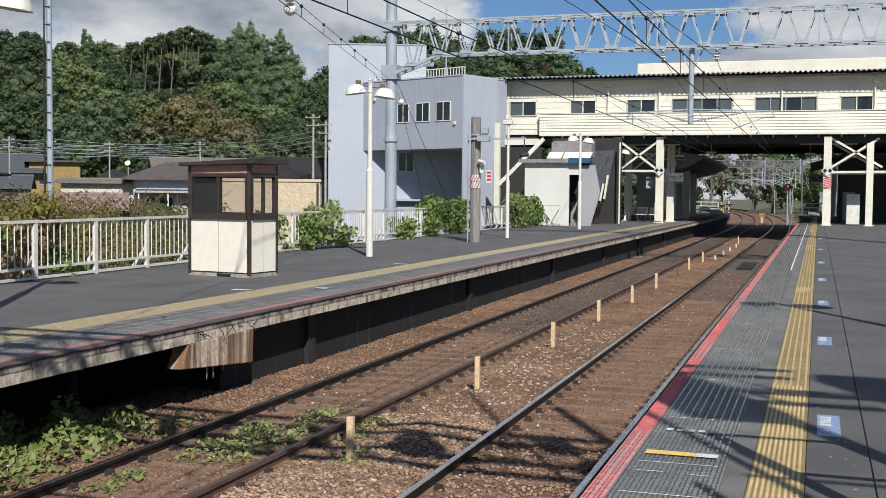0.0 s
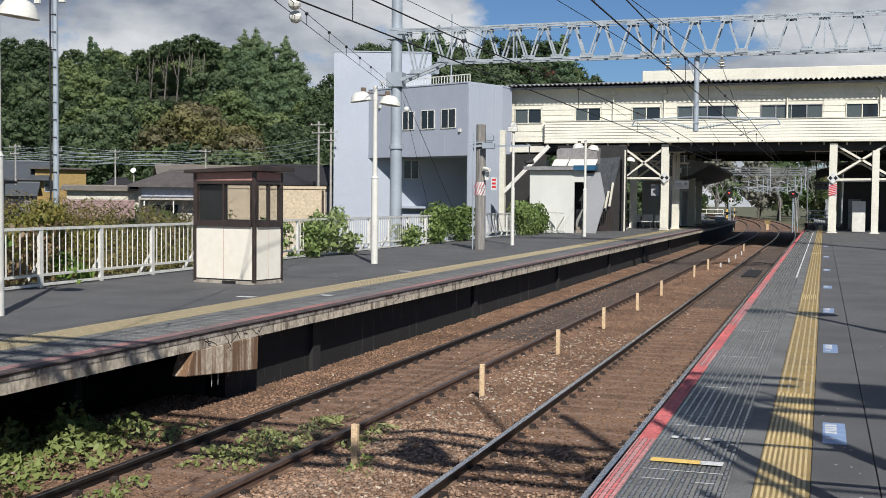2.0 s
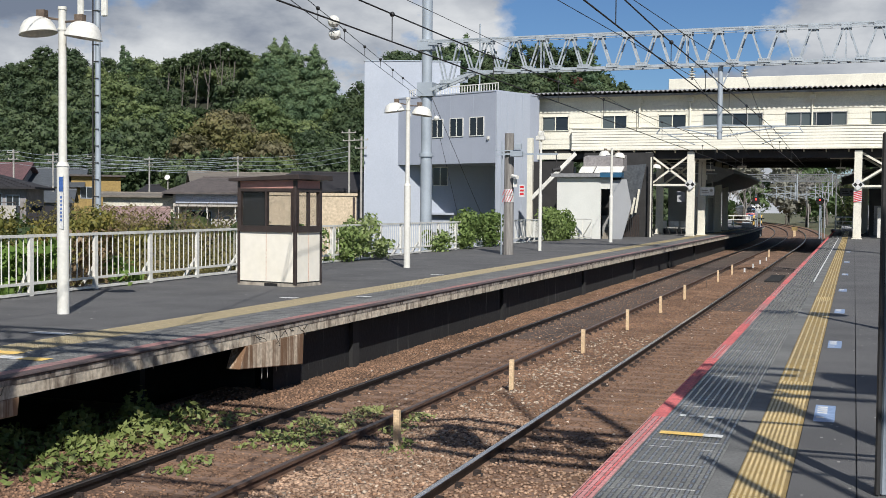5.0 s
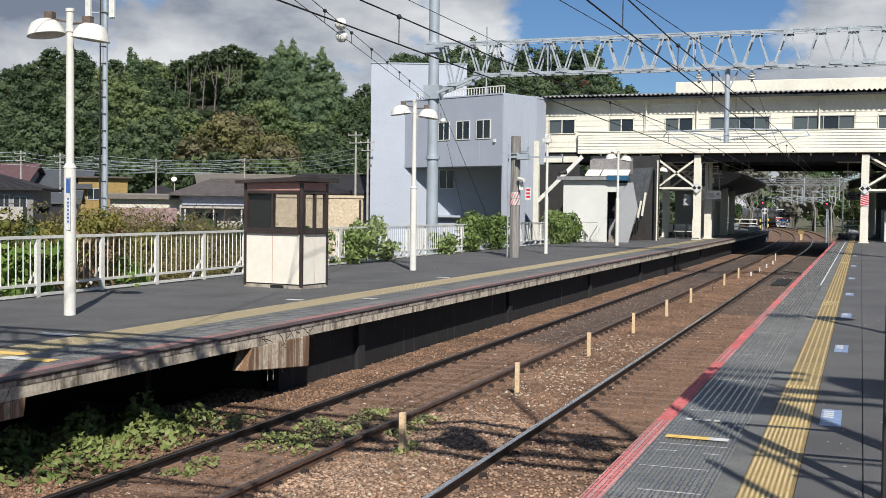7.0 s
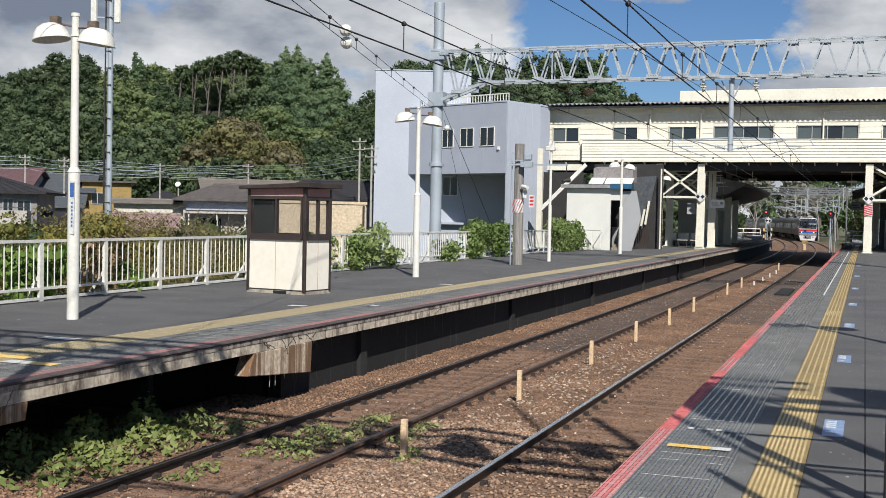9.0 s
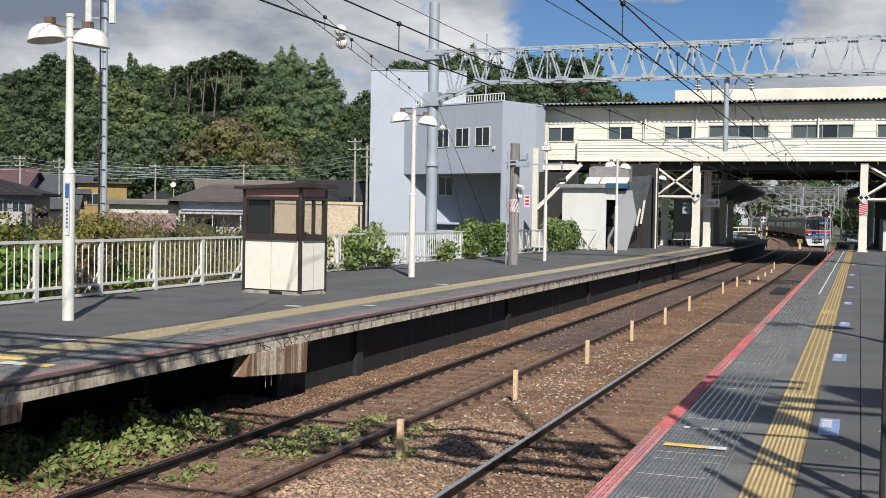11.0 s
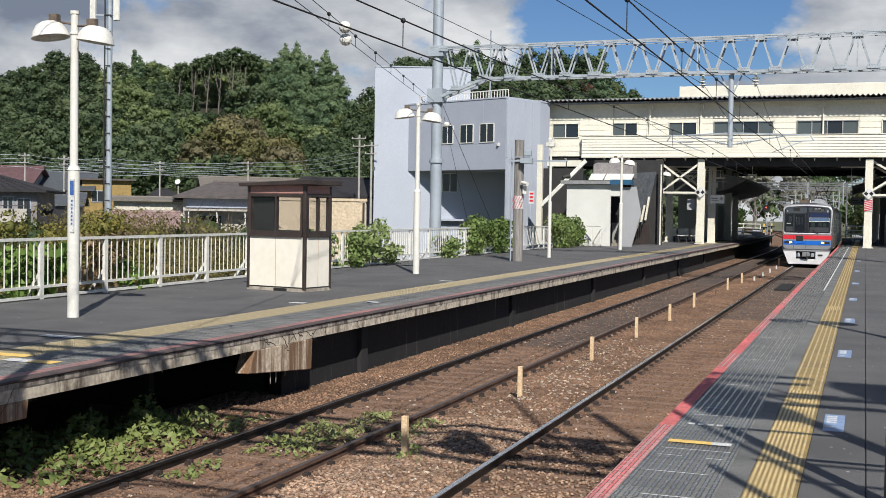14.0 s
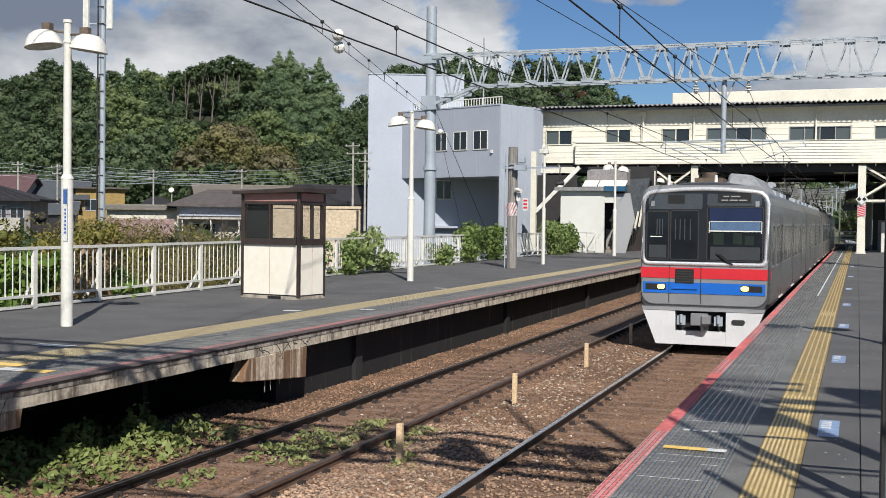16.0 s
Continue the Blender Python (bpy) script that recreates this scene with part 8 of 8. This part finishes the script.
for t in (TRACK_L, TRACK_R):
    for q in (-0.74, 0.74):
        for i in range(110):
            y = 5.0 + i * 0.6
            for s in (-1, 1):
                x = t + q + s * 0.105
                box(bm, x - 0.03, x + 0.03, y - 0.035, y - 0.012, -0.13, -0.07)
                box(bm, x - 0.035, x + 0.04, y + 0.012, y + 0.04, -0.13, -0.062)
                box(bm, x + s * 0.03 - 0.05, x + s * 0.03 + 0.05, y - 0.06, y + 0.06, -0.13, -0.106)
tagged(ob_of("rail_clips", bm, mat("dark_iron_clip", (0.05, 0.034, 0.027), (0.025, 0.018, 0.015), 8, 0.8, fine=60)), "dark rusty rail clips along the rails", "rail clips", kind="stuff")


def paver_mesh(name, w, marks, base, top, d=0.0, groove=None):
    """A slab w wide and d deep (square if none is given) with raised bars or studs, each on a flat darker outline."""
    b = bmesh.new()
    box(b, -w / 2 + 0.002, w / 2 - 0.002, 0.002, (d or w) - 0.002, -0.011, 0.0)
    n0 = len(b.faces)
    e = 0.006
    for x0, x1, y0, y1, h in marks if groove else ():
        b.faces.new([b.verts.new(p) for p in ((x0 - e, y0 - e, 0.0012), (x1 + e, y0 - e, 0.0012), (x1 + e, y1 + e, 0.0012), (x0 - e, y1 + e, 0.0012))])
    n1 = len(b.faces)
    for x0, x1, y0, y1, h in marks:
        v = [b.verts.new(p) for p in ((x0, y0, 0), (x1, y0, 0), (x1, y1, 0), (x0, y1, 0), (x0 + 0.004, y0 + 0.004, h), (x1 - 0.004, y0 + 0.004, h), (x1 - 0.004, y1 - 0.004, h), (x0 + 0.004, y1 - 0.004, h))]
        for f in ((4, 5, 6, 7), (0, 1, 5, 4), (1, 2, 6, 5), (2, 3, 7, 6), (3, 0, 4, 7)):
            b.faces.new([v[i] for i in f])
    b.faces.ensure_lookup_table()
    for f in b.faces[n0:n1]:
        f.material_index = 2
    for f in b.faces[n1:]:
        f.material_index = 1
    me = bpy.data.meshes.new(name)
    b.to_mesh(me)
    b.free()
    me.materials.append(base)
    me.materials.append(top)
    if groove:
        me.materials.append(groove)
    return me


M_TREAD = mat("grey_tread_paver", (0.225, 0.227, 0.212), (0.15, 0.152, 0.144), 1.5, 0.8, fine=40, grime=0.35, rand=0.15, world_grain=True)
M_TREADTOP = mat("polished_tread_bar", (0.17, 0.171, 0.167), (0.10, 0.101, 0.10), 3, 0.20, bump=0.0, fine=40, rand=0.2, spec=0.7, world_grain=True)
M_YELTOP = mat("pale_yellow_stud", (0.58, 0.44, 0.21), (0.42, 0.32, 0.15), 4, 0.28, bump=0.05, fine=40, spec=0.7, world_grain=True)
tread = paver_mesh("paver", 0.31, [(-0.138 + i * 0.0615, -0.114 + i * 0.0615, a, a + 0.112, 0.006) for i in range(5) for a in (0.016, 0.161)], M_TREAD, M_TREADTOP, 0.29, M_GROOVE)
tread_far = paver_mesh("paver", 0.29, [(-0.138 + i * 0.0575, -0.108 + i * 0.0575, 0.03, 0.26, 0.004) for i in range(5)], M_TREAD, mat("mid_grey_tread", (0.17, 0.17, 0.165), (0.105, 0.105, 0.10), 1.2, 0.7, fine=40, rand=0.2))
studs = paver_mesh("tactile_tile", 0.335, [(-0.155 + i * 0.0345, -0.136 + i * 0.0345, 0.016 + j * 0.0535, 0.05 + j * 0.0535, 0.006) for i in range(9) for j in range(6)], M_YELLOW, M_YELTOP)
studs_far = paver_mesh("tactile_tile", 0.335, [(-0.155 + i * 0.0345, -0.137 + i * 0.0345, 0.02 + j * 0.083, 0.07 + j * 0.083, 0.005) for i in range(9) for j in range(4)], mat("grimy_yellow_tactile", (0.36, 0.27, 0.105), (0.20, 0.16, 0.085), 1.1, 0.7, fine=30, grime=0.4), mat("worn_yellow_stud", (0.50, 0.41, 0.24), (0.27, 0.23, 0.15), 1.1, 0.65, fine=30, grime=0.3))
ridges = paver_mesh("tactile_tile", 0.335, [(-0.15 + i * 0.068, -0.128 + i * 0.068, 0.01, 0.325, 0.006) for i in range(5)], M_YELLOW, M_YELTOP)


def lay(mesh, name, x, y, parent, z=PZ):
    o = new(name, mesh)
    o.parent = parent
    o.location = (x, y, z)


def lay_far(mesh, name, cells, parent):
    """Many pieces too far off to pick apart, joined in one mesh."""
    vs = np.empty(len(mesh.vertices) * 3, np.float32)
    mesh.vertices.foreach_get("co", vs)
    vs = vs.reshape(-1, 3)
    fs = np.array([list(p.vertices) for p in mesh.polygons])
    mi = [p.material_index for p in mesh.polygons]
    V = np.concatenate([vs + np.array((x, y, PZ)) for x, y in cells])
    F = np.concatenate([fs + i * len(vs) for i in range(len(cells))])
    me = quads_mesh(name, V, F, mesh.materials[0])
    for m in mesh.materials[1:]:
        me.materials.append(m)
    me.polygons.foreach_set("material_index", np.tile(np.array(mi, np.int32), len(cells)))
    o = new(name, me)
    o.parent = parent
    tagged(o, kind="stuff")


far_cells = [(x, 4.5 - 0.29 * k) for k in range(1, 70) for x in (-1.314, -1.004)]
for i in range(270):
    y = 4.5 + i * 0.29
    for x in (-1.314, -1.004):
        if i < 150:
            lay(tread, "paver", x, y, platform_near)
        else:
            far_cells.append((x, y))
lay_far(tread, "pavers", far_cells, platform_near)
for i in range(290):
    y = 4.2 + i * 0.335
    lay(studs if y < 12.2 or i % 60 > 56 else ridges, "tactile_tile", -0.528, y, platform_near)
lay_far(studs, "tactile_tiles", [(-0.528, 4.2 - 0.335 * k) for k in range(1, 60)], platform_near)
bm = bmesh.new()
sweep(bm, [(EDGE_R - 0.01, PZ - 0.05), (EDGE_R - 0.01, PZ - 0.012), (EDGE_R + 0.128, PZ - 0.012), (EDGE_R + 0.128, PZ - 0.05)], -25, 112)
part("edge_line", bm, M_RED, platform_near, "worn red painted platform edge")
red_bars = [(-0.048 + i * 0.06, -0.026 + i * 0.06, a, a + 0.112, 0.005) for i in range(2) for a in (0.016, 0.161)]
red_tread = paver_mesh("edge_paver", 0.13, red_bars, M_RED, M_RED, 0.29)
red_worn = paver_mesh("edge_paver", 0.13, red_bars, M_REDWORN, M_RED, 0.29, mat("dark_red_outline", (0.15, 0.085, 0.08), (0.09, 0.06, 0.058), 6, 0.8))
far_cells = [(EDGE_R + 0.064, 4.5 - 0.29 * k) for k in range(1, 70)]
for i in range(340):
    if i < 150:
        y = 4.5 + i * 0.29
        bright = any(a < y < b for a, b in ((9.6, 13.6), (15.2, 18.0), (21.5, 24.0), (28.0, 33.0), (37.0, 41.0)))
        lay(red_tread if bright else red_worn, "edge_paver", EDGE_R + 0.064, y, platform_near)
    else:
        far_cells.append((EDGE_R + 0.064, 4.5 + i * 0.29))
lay_far(red_tread, "edge_pavers", far_cells, platform_near)

far_cells, far_y = [], []
for i in range(300):
    y = 6.0 + i * 0.335
    for x in (-9.37, -9.706):
        if i < 120:
            lay(studs_far, "tactile_tile", x, y, platform_far)
        else:
            far_y.append((x, y))
far_y += [(x, 6.0 - 0.335 * k) for k in range(1, 58) for x in (-9.37, -9.706)]
plain_far = paver_mesh("tactile_tile", 0.335, [(-0.15 + i * 0.1, -0.11 + i * 0.1, 0.02, 0.31, 0.004) for i in range(3)], studs_far.materials[0], studs_far.materials[1])
lay_far(plain_far, "tactile_tiles", far_y, platform_far)
for i in range(330):
    y = 6.0 + i * 0.29
    for x in (-8.49, -8.78, -9.055):
        if i < 90:
            lay(tread_far, "paver", x, y, platform_far)
        else:
            far_cells.append((x, y))
far_cells += [(x, 6.0 - 0.29 * k) for k in range(1, 60) for x in (-8.49, -8.78, -9.055)]
lay_far(tread_far, "pavers", far_cells, platform_far)
bm = bmesh.new()
sweep(bm, [(EDGE_L - 0.121, PZ - 0.02), (EDGE_L - 0.121, PZ + 0.003), (EDGE_L - 0.29, PZ + 0.003), (EDGE_L - 0.29, PZ - 0.02)], -14, 128)
part("edge_line", bm, M_REDOLD, platform_far, "worn red painted platform edge")

motions()
